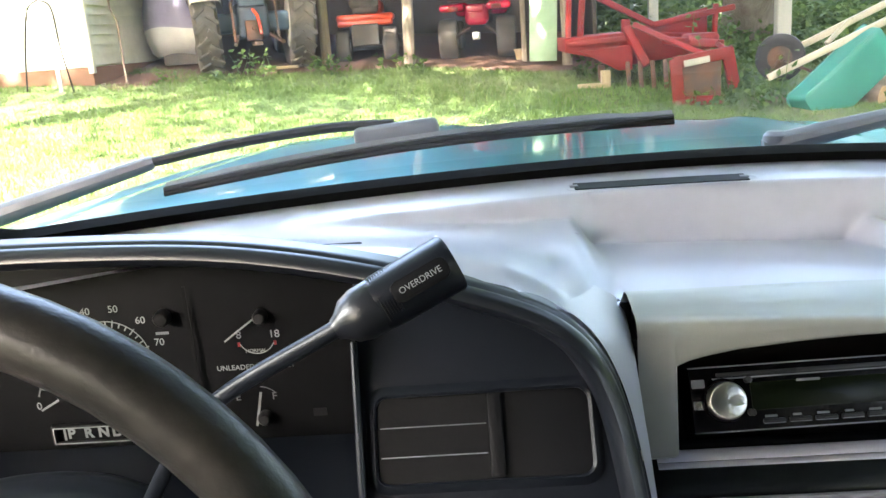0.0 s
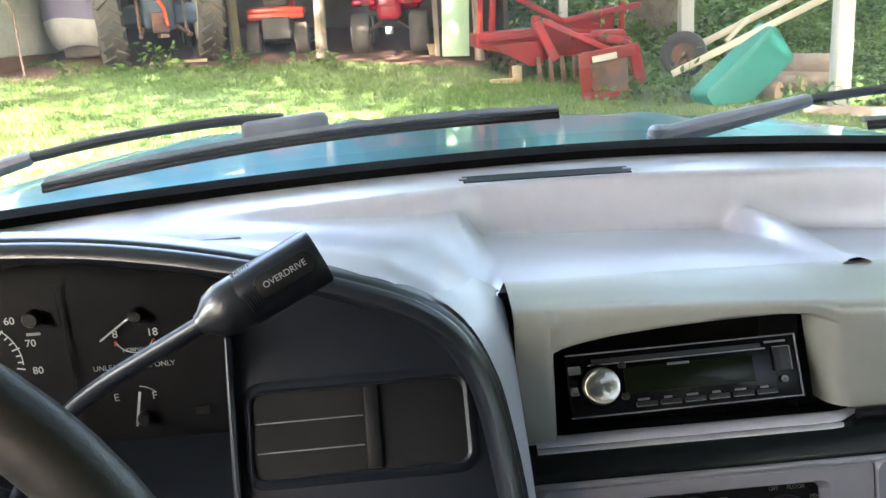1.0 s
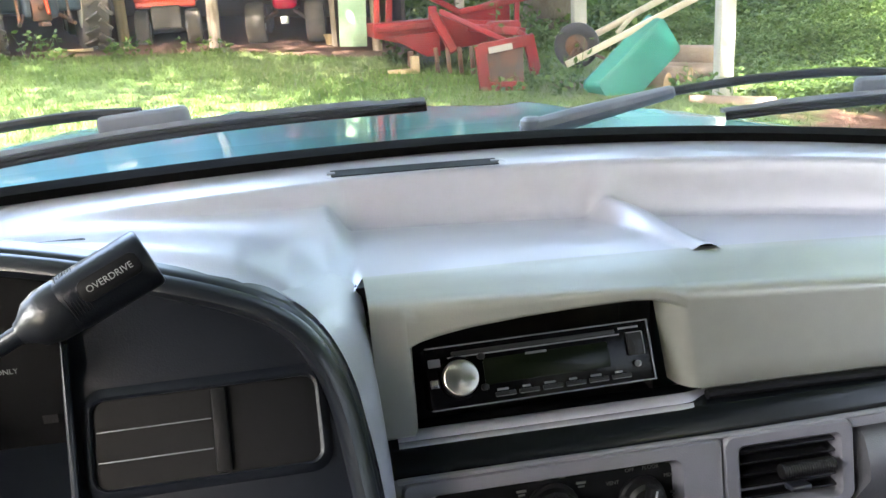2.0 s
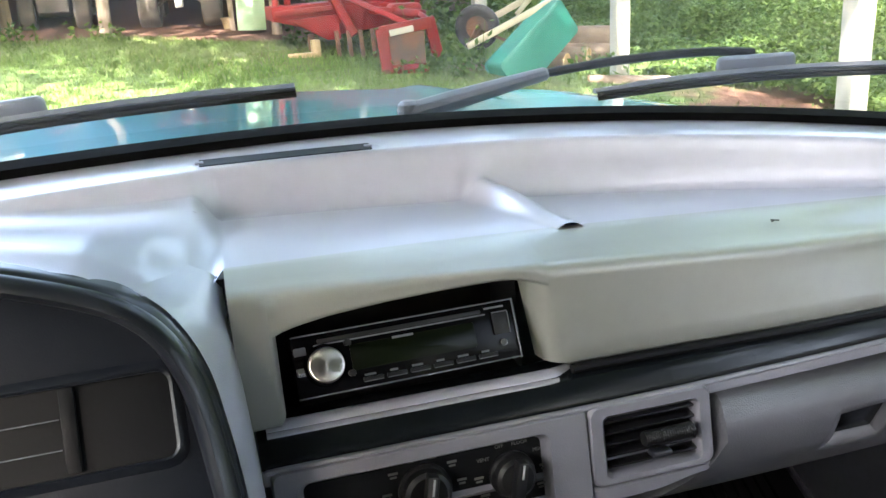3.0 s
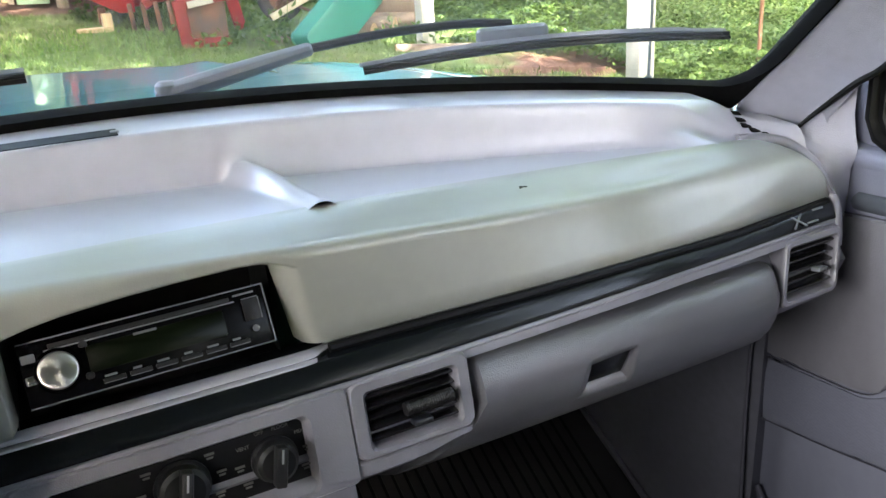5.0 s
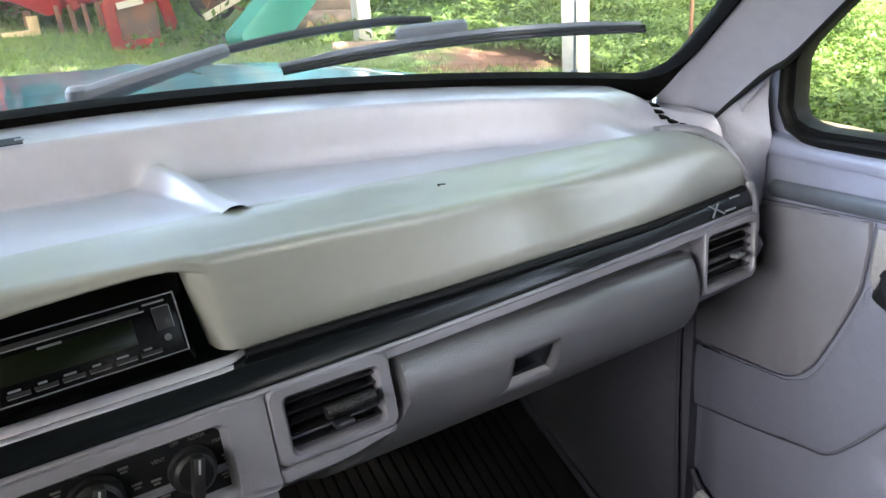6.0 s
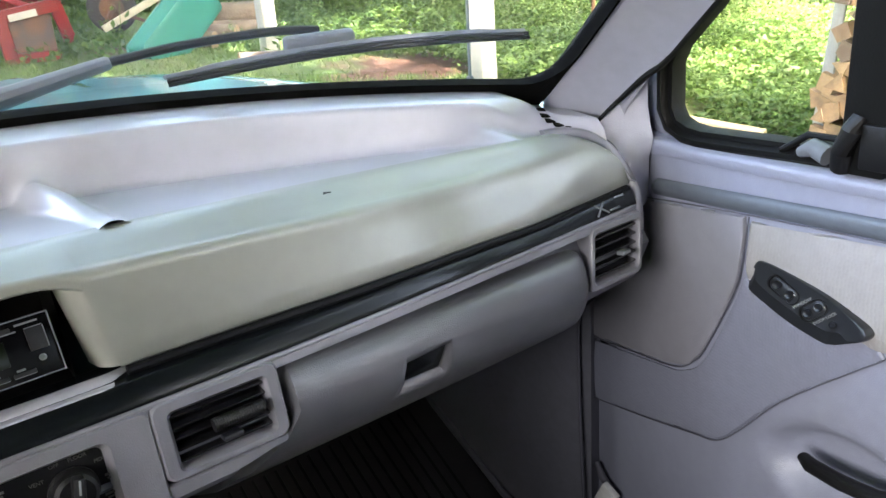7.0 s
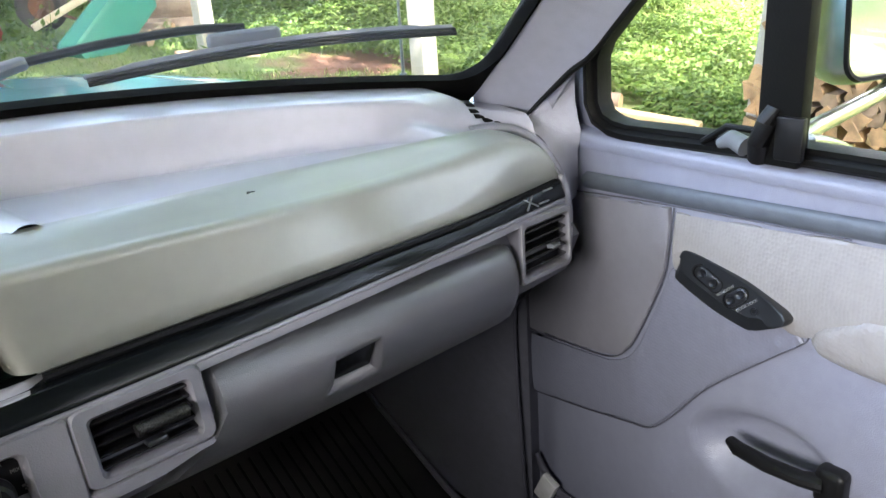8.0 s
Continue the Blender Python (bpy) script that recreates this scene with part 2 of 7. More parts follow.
def tube(bm, pts, r, n=10, flat=1.0, up=(0, 0, 1)):
    """A swept round bar; r one radius or one a point; flat squashes it along up."""
    pts = [Vector(p) for p in pts]
    rs = r if isinstance(r, (list, tuple)) else [r] * len(pts)
    rows = []
    for i, p in enumerate(pts):
        d = (pts[min(i + 1, len(pts) - 1)] - pts[max(i - 1, 0)]).normalized()
        u = Vector(up)
        if abs(d.dot(u)) > 0.95:
            u = Vector((1, 0, 0)) if abs(d.x) < 0.9 else Vector((0, 1, 0))
        s = d.cross(u).normalized()
        u = s.cross(d).normalized()
        rows.append([p + (s * math.cos(a) + u * math.sin(a) * flat) * rs[i] for a in [2 * math.pi * j / n for j in range(n)]])
    v = loft(bm, rows, close=True)
    cap(bm, v[0][::-1])
    cap(bm, v[-1])
    return bm


def lathe(bm, profile, m=None, n=24):
    """A turned form about z: (radius, height) pairs."""
    m = m if m is not None else Matrix()
    rows = [[m @ Vector((r * math.cos(a), r * math.sin(a), h)) for a in [2 * math.pi * j / n for j in range(n)]] for r, h in profile]
    v = loft(bm, rows, close=True)
    cap(bm, v[0][::-1])
    cap(bm, v[-1])
    return bm


def prism(bm, pts, depth, m=None, bev=0.0, seg=2):
    """A flat outline in the local x, z plane, thickened along y, its front edge rounded."""
    m = m if m is not None else Matrix()
    a = [bm.verts.new(m @ Vector((x, 0, z))) for x, z in pts]
    b = [bm.verts.new(m @ Vector((x, depth, z))) for x, z in pts]
    k = len(pts)
    f = bm.faces.new(a)
    bm.faces.new(b[::-1])
    for i in range(k):
        bm.faces.new((a[i], b[i], b[(i + 1) % k], a[(i + 1) % k]))
    if bev:
        bmesh.ops.bevel(bm, geom=list(f.edges), offset=bev, segments=seg, profile=0.5, affect='EDGES')
    return bm


def rrect(w, h, r, n=5, cx=0, cz=0):
    """The outline of a rectangle with round corners."""
    out = []
    for sx, sz, a0 in ((1, 1, 0), (-1, 1, 90), (-1, -1, 180), (1, -1, 270)):
        for k in range(n + 1):
            a = radians(a0 + 90 * k / n)
            out.append((cx + sx * (w / 2 - r) + r * math.cos(a), cz + sz * (h / 2 - r) + r * math.sin(a)))
    return out


def lerp(x, table):
    """Piecewise smooth value at x from (x, value) pairs."""
    if x <= table[0][0]:
        return table[0][1]
    for (x0, v0), (x1, v1) in zip(table, table[1:]):
        if x <= x1:
            t = (x - x0) / (x1 - x0)
            return v0 + (v1 - v0) * t
    return table[-1][1]


def smooth(a, b, x):
    t = max(0.0, min(1.0, (x - a) / (b - a)))
    return t * t * (3 - 2 * t)


def ramp(a, b, x, r=0.2):
    """A straight rise from 0 to 1 with rounded ends."""
    def g(u):
        return 0.0 if u < -r else (u + r) ** 2 / (4 * r) if u < r else u
    t = (x - a) / (b - a)
    return g(t) - g(t - 1)


def spline(pts, n=8):
    """A Catmull-Rom run through points."""
    p = [Vector(q) for q in pts]
    p = [p[0] * 2 - p[1]] + p + [p[-1] * 2 - p[-2]]
    out = []
    for i in range(1, len(p) - 2):
        for k in range(n):
            t = k / n
            out.append(0.5 * ((2 * p[i]) + (p[i + 1] - p[i - 1]) * t + (2 * p[i - 1] - 5 * p[i] + 4 * p[i + 1] - p[i + 2]) * t * t
                              + (3 * p[i] - p[i - 1] - 3 * p[i + 1] + p[i + 2]) * t ** 3))
    out.append(p[-2].copy())
    return out


def text(name, body, size, mat, parent, m, label="", bold=0.0):
    """Raised lettering in the built-in font, in the local x, z plane of m."""
    cu = bpy.data.curves.new(name, 'FONT')
    cu.body, cu.size, cu.extrude, cu.offset = body, size, 0.0002, bold
    cu.align_x, cu.align_y = 'CENTER', 'CENTER'
    ob = bpy.data.objects.new(name, cu)
    scene.collection.objects.link(ob)
    me = bpy.data.meshes.new_from_object(ob.evaluated_get(bpy.context.evaluated_depsgraph_get()))
    bpy.data.objects.remove(ob)
    bm = B()
    bm.from_mesh(me)
    bpy.data.meshes.remove(me)
    bm.transform(m @ pose(0, 0, 0, 90, 0, 0))
    return part(name, bm, mat, parent, label)


def frame_at(o, right, out):
    """A local frame: x along right, -y along out (towards the viewer), z up."""
    r = Vector(right).normalized()
    f = -Vector(out).normalized()
    f = (f - r * f.dot(r)).normalized()
    z = r.cross(f)
    return Matrix(((r.x, f.x, z.x, o[0]), (r.y, f.y, z.y, o[1]), (r.z, f.z, z.z, o[2]), (0, 0, 0, 1)))


# ---- the cab: shapes shared by its parts ----
def yb(x):
    """Line where the windscreen meets the dash."""
    return 0.905 - 0.29 * (x - 0.3) ** 2


def zb(x):
    return 1.31 - (0.086 if x > 0.2 else 0.03) * (x - 0.2) ** 2


def glass_at(x, h):
    """A point of the windscreen, h above its base line."""
    return Vector((x + (0.3 - x) * 0.18 * h, yb(x) - 0.93 * h, zb(x) + h))


def tray_floor(x):
    return 1.262 - 0.055 * (x - 0.15)


SEAM = [(-0.66, 0.63), (-0.2, 0.63), (-0.1, 0.622), (-0.01, 0.602), (0.065, 0.586), (0.1, 0.575), (0.12, 0.57), (0.152, 0.652)]
PADBACK = [(0.15, 0.651), (0.285, 0.669), (0.437, 0.683), (0.607, 0.688), (0.75, 0.69), (0.88, 0.690), (0.94, 0.690), (0.97, 0.682), (0.992, 0.669), (1.01, 0.652), (1.022, 0.640), (1.03, 0.635)]
BROW = [(-0.66, 0.046), (-0.19, 0.046), (-0.08, 0.04), (0.0, 0.031), (0.065, 0.017), (0.1, 0.002), (0.125, -0.02), (0.15, -0.03)]


def dash_front(x):
    return lerp(x, SEAM) if x < 0.152 else lerp(x, PADBACK) - 0.012


def end_drop(x):
    """How far the pad's end has rounded down at x."""
    e = max(0.0, min(1.0, (x - 0.935) / 0.089))
    return 0.066 * (1 - math.sqrt(1 - e * e * 0.985))


def dash_z(x, y):
    """Height of the dash top."""
    d = yb(x) - y
    top = zb(x) - 0.10 * d
    step = 0.018 * smooth(-0.14, 0.12, x)
    hump = top - step * ramp(0.077, 0.088, d, 0.3) + (lerp(x, BROW) + step) * smooth(0.10, 0.28, d)
    floor = tray_floor(x) - 0.005 * smooth(0.17, 0.09, d)
    # the low ridge that divides the tray, running to the pad
    rx = 0.408 + (0.80 - y) * 0.22
    u = abs(x - rx) / (0.0135 + 0.004 * smooth(0.68, 0.79, y))
    floor += (0.006 + 0.015 * smooth(0.69, 0.80, y)) * math.exp(-u * u * (0.8 + 0.5 * u * u))
    # the raised block at the passenger's end
    bx = 0.875 - (y - 0.70) * 0.9
    floor += 0.017 * ramp(bx - 0.008, bx + 0.010, x, 0.3)
    w = ramp(0.078, 0.089 + 0.004 * smooth(0.45, 0.8, x), d, 0.3) * ramp(0.133 + 0.006 * smooth(0.1, 0.25, d), 0.150, x, 0.25)
    z = hump * (1 - w) + floor * w
    # its front edge dips under the instrument hood
    if x < 0.12:
        z -= 0.004 * (1 - smooth(0.0, 0.03, y - lerp(x, SEAM)))
    # the passenger's end falls away to the rim
    z -= 0.022 * smooth(0.93, 1.0, x)
    edge = tray_floor(x) - 0.004 - end_drop(x)
    return z + (edge - z) * (1 - smooth(0.0, 0.055, y - lerp(x, PADBACK))) * smooth(0.86, 0.93, x)


# ---- dashboard ----
dashboard = thing("dashboard", "lavender grey plastic truck dashboard with padded passenger side", "dashboard", pose(0.2, 0.75, 0.95))

bm = B()
xs = [-0.66 + 0.03 * i for i in range(22)] + [0.0 + 0.0042 * i for i in range(30)] + [0.126 + 0.0018 * i for i in range(18)] + [0.162 + 0.006 * i for i in range(36)] + [0.378 + 0.0022 * i for i in range(42)] + [0.471 + 0.006 * i for i in range(94)]
xs = sorted(set(round(x, 4) for x in xs if x <= 1.03))
rows = []
for x in xs:
    y0, y1 = dash_front(x), yb(x) + 0.03
    rows.append([Vector((x, y0 + (y1 - y0) * j / 170, dash_z(x, y0 + (y1 - y0) * j / 170))) for j in range(171)])
loft(bm, rows)
part("dash_top", bm, M["dash"], dashboard, sharp=60)

# defroster slot: a dark sunk strip in a low raised frame
bm = B()
rows = []
for k in range(25):
    x = 0.140 + 0.162 * k / 24
    rows.append([Vector((x, y, dash_z(x, y) + 0.0012)) for y in (0.832, 0.839, 0.845, 0.852)])
sheet(bm, rows, (0, 0, -0.01))
part("defroster_slot", bm, M["panel"], dashboard, "dark defroster slot")
bm = B()
loop = [(0.140 + 0.162 * k / 16, 0.8305) for k in range(17)] + [(0.308, 0.835), (0.312, 0.842), (0.308, 0.849)] + [(0.302 - 0.162 * k / 16, 0.8535) for k in range(17)] + [(0.136, 0.849), (0.134, 0.842), (0.136, 0.835)]
n_ = len(loop)
rows = []
for i, (x, y) in enumerate(loop):
    p = Vector((x, y, dash_z(x, y)))
    rows.append([p + Vector((0.0026 * math.cos(a) * (1 if abs(x - 0.221) > 0.083 else 0.0), 0.0026 * math.cos(a), 0.0005 * math.sin(a))) for a in [math.pi * j / 5 for j in range(6)]])
loft(bm, rows, wrap=True)
part("slot_frame", bm, M["dash"], dashboard, sharp=70)
for sx in (0.140, 0.300):
    bm = B()
    rbox(bm, (sx, 0.843, dash_z(sx, 0.843) + 0.001), (0.008, 0.007, 0.002), 0.0009)
    part("slot_clip", bm, M["lower"], dashboard)
# side window demister: short dark slits at the foot of the pillar
for k in range(5):
    x, y = ((0.9713, 0.7284), (0.9702, 0.7195), (0.9725, 0.7127), (0.9808, 0.7063), (0.9941, 0.6983))[k]
    bm = B()
    rbox(bm, (0, 0, 0), (0.015, 0.0072, 0.003), 0.0008, m=Matrix.Translation((x, y, dash_z(x, y) - 0.0004)) @ pose(0, 0, 0, 25, 14, 2))
    part("demister_slit", bm, M["frit"], dashboard)

# the strip of dash that turns down between the instrument bezel and the pad
seam_r = spline([(0.095, 0.578, 1.283), (0.118, 0.568, 1.262), (0.134, 0.562, 1.228), (0.142, 0.546, 1.19), (0.147, 0.53, 1.15), (0.15, 0.512, 1.10)], 6)
seam_p = spline([(0.128, 0.64, 1.272), (0.146, 0.642, 1.258), (0.150, 0.615, 1.238), (0.153, 0.596, 1.195), (0.156, 0.584, 1.15), (0.158, 0.566, 1.10)], 6)
bm = B()
rows = []
for a, b in zip(seam_r, seam_p):
    rows.append([a + (b - a) * t + Vector((0.3, -1, 0)).normalized() * 0.006 * math.sin(math.pi * t) for t in [k / 6 for k in range(7)]])
loft(bm, rows)
part("dash_side", bm, M["dash"], dashboard, sharp=60)

# the pad: a rounded bolster over the whole passenger side, with the radio opening in it
PT_Y = [(0.15, 0.606), (0.39, 0.612), (0.6, 0.622), (0.85, 0.648), (0.96, 0.655), (1.02, 0.655)]
PB_Y = [(0.15, 0.592), (0.39, 0.604), (0.6, 0.603), (0.85, 0.613), (1.02, 0.632)]


def pad_row(x, drop=None):
    """The pad's section at x: from its back edge over the top and down the face."""
    yk, zk = lerp(x, PADBACK), tray_floor(x) + 0.001
    e = max(0.0, min(1.0, (x - 0.935) / 0.089))
    zk -= end_drop(x)
    zt = zk - (0.006 + 0.014 * smooth(0.2, 0.9, x)) * (1 - e)
    yt = min(lerp(x, PT_Y) - 0.004, yk - 0.022 + 0.010 * e)
    y1, z1 = lerp(x, PB_Y), 1.158 - 0.009 * smooth(0.4, 1.0, x)
    if drop:
        z1, y1 = drop, yt + (lerp(x, PB_Y) - yt) * (zt - drop) / (zt - z1)
    r = max(0.004, min(0.0125 + 0.016 * smooth(0.70, 0.97, x), 0.75 * (yk - 0.006 - yt), 0.55 * (zt - z1)))
    pts = [(yk + 0.004, zk - 0.012), (yk, zk - 0.001), (yk - 0.006, zk + 0.001)]
    pts += [(yk - 0.006 + (yt + r - yk + 0.006) * t, zk + 0.001 + (zt - zk) * t ** 1.6) for t in (0.25, 0.5, 0.75, 1.0)]
    a0 = pts[-1]
    for k in range(1, 7):
        a = radians(15 * k)
        pts.append((a0[0] - r * math.sin(a) * 1.05, a0[1] - r * (1 - math.cos(a))))
    q = pts[-1]
    pts += [(q[0] + (y1 - q[0]) * t, q[1] + (z1 - q[1]) * t) for t in (0.25, 0.5, 0.75, 1.0)]
    # towards the passenger's end the section rounds into one even curve
    w = 0.0 if drop else smooth(0.72, 1.0, x)
    if w:
        ya, za = yk - 0.006, zk + 0.001
        for k in range(1, 15):
            a = radians(90.0 * k / 14)
            q = (ya - (ya - y1) * math.sin(a) ** 0.75, z1 + (za - z1) * math.cos(a) ** 0.6 if k < 14 else z1)
            pts[2 + k] = (pts[2 + k][0] * (1 - w) + q[0] * w, pts[2 + k][1] * (1 - w) + q[1] * w)
    pts += [(y1 + 0.004, z1 - 0.004), (y1 + 0.03, z1 - 0.005)]
    return [Vector((x, y, z)) for y, z in pts]


OPEN0, OPEN1 = 0.1765, 0.389
BROW_Z = [(0.1765, 1.2225), (0.186, 1.2265), (0.200, 1.2295), (0.222, 1.2325), (0.2635, 1.2352), (0.306, 1.2365), (0.347, 1.2365), (0.362, 1.2352), (0.374, 1.2320), (0.383, 1.2275), (0.389, 1.2240)]
pad = None
bm = B()
first = pad_row(0.151)
rows_left = rows = [[p + Vector((0.004, 0.012, -0.004)) for p in first], first] + [pad_row(0.151 + (OPEN0 - 0.151) * t) for t in (0.1, 0.25, 0.5, 0.8, 1.0)]
loft(bm, rows)
rows = []
for k in range(25):
    x = OPEN0 + (OPEN1 - OPEN0) * k / 24
    d = lerp(x, BROW_Z)
    r = pad_row(x, d)
    rows.append(r[:-2] + [r[-3] + Vector((0, 0.006, -0.003)), r[-3] + Vector((0, 0.05, -0.004))])
loft(bm, rows)
rows = [pad_row(OPEN1 + (1.026 - OPEN1) * k / 60) for k in range(61)]
for r in rows[:8]:
    for p in r:
        p.x += 0.014 * max(0.0, min(1.0, (1.232 - p.z) / 0.078)) * max(0.0, 1 - (p.x - OPEN1) / 0.07)
last = rows[-1]
rows_right = rows
rows += [[p + Vector((0.003, 0.01, -0.003)) for p in last], [p + Vector((0.002, 0.04, -0.008)) for p in last]]
loft(bm, rows)
# reveals of the opening
for face_row, dx in ((rows_left[-1], 0.004), (rows_right[0], -0.018)):
    rows = []
    for p in face_row[10:17]:
        rows.append([p + Vector((dx * a, b, 0)) for a, b in ((0, 0), (0.18, 0.0006), (0.4, 0.0025), (0.65, 0.0065), (0.85, 0.012), (1.0, 0.024))])
    loft(bm, rows)
bmesh.ops.remove_doubles(bm, verts=bm.verts[:], dist=0.0006)
pad = part("dash_pad", bm, M["pad"], dashboard, "grey green padded vinyl bolster with a small nick", sharp=110)
bm = B()
rbox(bm, (0.624, 0.652, 1.2335), (0.0075, 0.0016, 0.0010), 0.0003, m=Matrix.Translation((0.624, 0.652, 1.2335)) @ pose(0, 0, 0, 0, 0, -35) @ Matrix.Translation((-0.624, -0.652, -1.2335)))
rbox(bm, (0.621, 0.650, 1.2337), (0.0055, 0.0012, 0.0010), 0.0003, m=Matrix.Translation((0.621, 0.65, 1.2337)) @ pose(0, 0, 0, 0, 0, 20) @ Matrix.Translation((-0.621, -0.65, -1.2337)))
part("nick", bm, M["black"], pad)

# black bead for the shadow gap under the pad, above the trim strip
bm = B()
tube(bm, [(x, lerp(x, PB_Y) - 0.0025, 1.1532 - 0.009 * smooth(0.4, 1.0, x)) for x in [0.405 + 0.0205 * k for k in range(31)]], 0.0042, 8)
part("shade_bead", bm, M["panel"], dashboard)
bm = B()
rbox(bm, (0.1485, 0.650, 1.235), (0.012, 0.03, 0.05), 0.003)
rbox(bm, (0.1485, 0.625, 1.18), (0.014, 0.03, 0.12), 0.003)
part("pad_gap", bm, M["black"], dashboard)

# black box behind the radio opening
bm = B()
rows = []
for x, y0 in ((0.1795, 0.612), (0.372, 0.626)):
    rows.append([Vector((x, y0, 1.148)), Vector((x, 0.70, 1.148)), Vector((x, 0.70, 1.235)), Vector((x, y0 + 0.012, 1.235))])
v = loft(bm, rows)
cap(bm, v[0])
cap(bm, v[1][::-1])
part("radio_pocket", bm, M["black"], dashboard)

# ledge under the radio
bm = B()
rows = []
for k in range(33):
    x = 0.164 + (0.424 - 0.164) * k / 32
    q = smooth(0.388, 0.424, x)
    rows.append([Vector((x, y + 0.012 * q, z - 0.003 * q)) for y, z in ((0.6125, 1.146), (0.6100, 1.1525), (0.6070, 1.1532), (0.6030, 1.1515), (0.6005, 1.1495), (0.6000, 1.1482), (0.5988, 1.1486), (0.5960, 1.1470), (0.5955, 1.1455), (0.5975, 1.1440), (0.6, 1.14))])
loft(bm, rows)
part("radio_ledge", bm, M["dash"], dashboard, sharp=45)


# the dark trim strip across the dash
def back(x):
    return 0.03 * max(0.0, (x - 0.4) / 0.6) ** 1.6


bm = B()
rows = []
for k in range(61):
    x = 0.157 + (1.021 - 0.157) * k / 60
    o = back(x)
    rows.append([Vector((x, y + o, z)) for y, z in ((0.63, 1.1495), (0.604, 1.1495), (0.6005, 1.1487), (0.597, 1.1470), (0.594, 1.1446), (0.591, 1.1410), (0.5885, 1.1370), (0.5862, 1.1325), (0.5848, 1.1293), (0.5848, 1.1275), (0.60, 1.126))])
v = loft(bm, rows)
cap(bm, v[0])
cap(bm, v[-1][::-1])
trim = part("trim_strip", bm, M["strip"], dashboard, "blue black glossy trim strip with embossed badge", sharp=55)
# the rounded upper lip of the lower dash, along the strip
bm = B()
tube(bm, [(0.160 + 0.0142 * k, 0.5835 + back(0.160 + 0.0142 * k), 1.1262) for k in range(61)], 0.0024, 8)
part("strip_lip", bm, M["lower"], dashboard)
# the badge on it, plain raised bars
nrm = Vector((0, -0.8, 0.6)).normalized()
for name, c, s, tilt in (("badge_bar", (0.957, 0, 0), (0.026, 0.0014, 0.0022), 38), ("badge_bar", (0.957, 0, 0), (0.026, 0.0014, 0.0022), -38),
                         ("badge_bar", (0.979, 0, -0.006), (0.018, 0.0014, 0.0022), 0), ("badge_bar", (0.995, 0, 0.006), (0.018, 0.0014, 0.0022), 0)):
    x = c[0]
    f = frame_at((x, 0.5885 + back(x), 1.138), (1, 0.05, 0), nrm)
    bm = B()
    rbox(bm, (0, 0, c[2]), s, 0.0004, m=f @ pose(0, 0, 0, 0, tilt, 0))
    part(name, bm, M["grey"], trim)


# the rim that finishes the passenger's end of the dash
bm = B()
tube(bm, spline([(0.945, 0.699, 1.2135), (0.975, 0.694, 1.2115), (1, 0.681, 1.2055), (1.014, 0.6656, 1.1936), (1.0224, 0.6559, 1.1811), (1.028, 0.6481, 1.1681), (1.0325, 0.6407, 1.1529), (1.034, 0.632, 1.137), (1.0262, 0.622, 1.1239), (1.0189, 0.614, 1.107), (1.0109, 0.608, 1.0773), (1.006, 0.607, 1.060)], 6), 0.0085, 14)
part("end_rim", bm, M["lower"], dashboard)
bm = B()
rows = []
for a, b in (((0.972, 0.692, 1.211), (1.020, 0.712, 1.203)), ((0.995, 0.678, 1.204), (1.033, 0.691, 1.198)), ((1.014, 0.660, 1.187), (1.036, 0.671, 1.186)), ((1.026, 0.645, 1.163), (1.038, 0.651, 1.163)), ((1.031, 0.633, 1.135), (1.039, 0.639, 1.135))):
    a, b = Vector(a), Vector(b)
    rows.append([a, a.lerp(b, 0.5) + Vector((-0.001, -0.001, 0.001)), b, b + Vector((0.002, 0.008, -0.006))])
loft(bm, rows)
part("end_flange", bm, M["lower"], dashboard, sharp=70)
bm = B()
sheet(bm, [[Vector((1.030, 0.63, z)), Vector((1.036, 0.68, z)), Vector((1.036, 0.80, z))] for z in (1.04, 1.07, 1.1, 1.13)], (-0.006, 0.0, 0))
part("end_cap", bm, M["lower"], dashboard)

# ---- lower dash ----
def low_y(x, z):
    return 0.583 + back(x) - (1.126 - z) * 0.2


def face_frame(x, z):
    return frame_at((x, low_y(x, z), z), (1, 0.03 * max(0, x - 0.4) / 0.6, 0), Vector((0, -1, 0.2)))


def low_sheet(bm, x0, x1, z0, z1, out=0.0, thick=0.02, nx=20, nz=6, rad=0.004):
    """A piece of the lower dash face with rounded edges, proud of it by out."""
    rows = []
    n = Vector((0, -1, -0.2)).normalized()
    for i in range(nx + 1):
        x = x0 + (x1 - x0) * i / nx
        a, b = (z0(x) if callable(z0) else z0), (z1(x) if callable(z1) else z1)
        prof = [(0, -thick), (0, -rad), (0.03, -rad * 0.3), (0.09, 0.0)] + [(0.09 + 0.82 * k / nz, 0.0) for k in range(1, nz)] + [(0.91, 0.0), (0.97, -rad * 0.3), (1, -rad), (1, -thick)]
        ex = -rad if i in (0, nx) else 0.0
        rows.append([Vector((x, low_y(x, b + (a - b) * t), b + (a - b) * t)) + n * (out + d + (ex if d > -rad else 0)) for t, d in prof])
    v = loft(bm, rows)
    cap(bm, v[0])
    cap(bm, v[-1][::-1])


bm = B()
rows = []
for k in range(61):
    x = 0.157 + (1.03 - 0.157) * k / 60
    o = back(x)
    zs = [1.1265, 1.126, 1.120, 1.1165 - 0.006 * smooth(0.5, 0.95, x)]
    rows.append([Vector((x, 0.60 + o, 1.1265)), Vector((x, 0.584 + o, 1.126)), Vector((x, low_y(x, 1.121), 1.121)), Vector((x, low_y(x, 1.116), 1.1165)), Vector((x, low_y(x, 1.11) + 0.02, 1.112))])
loft(bm, rows)
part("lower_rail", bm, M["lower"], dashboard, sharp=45)

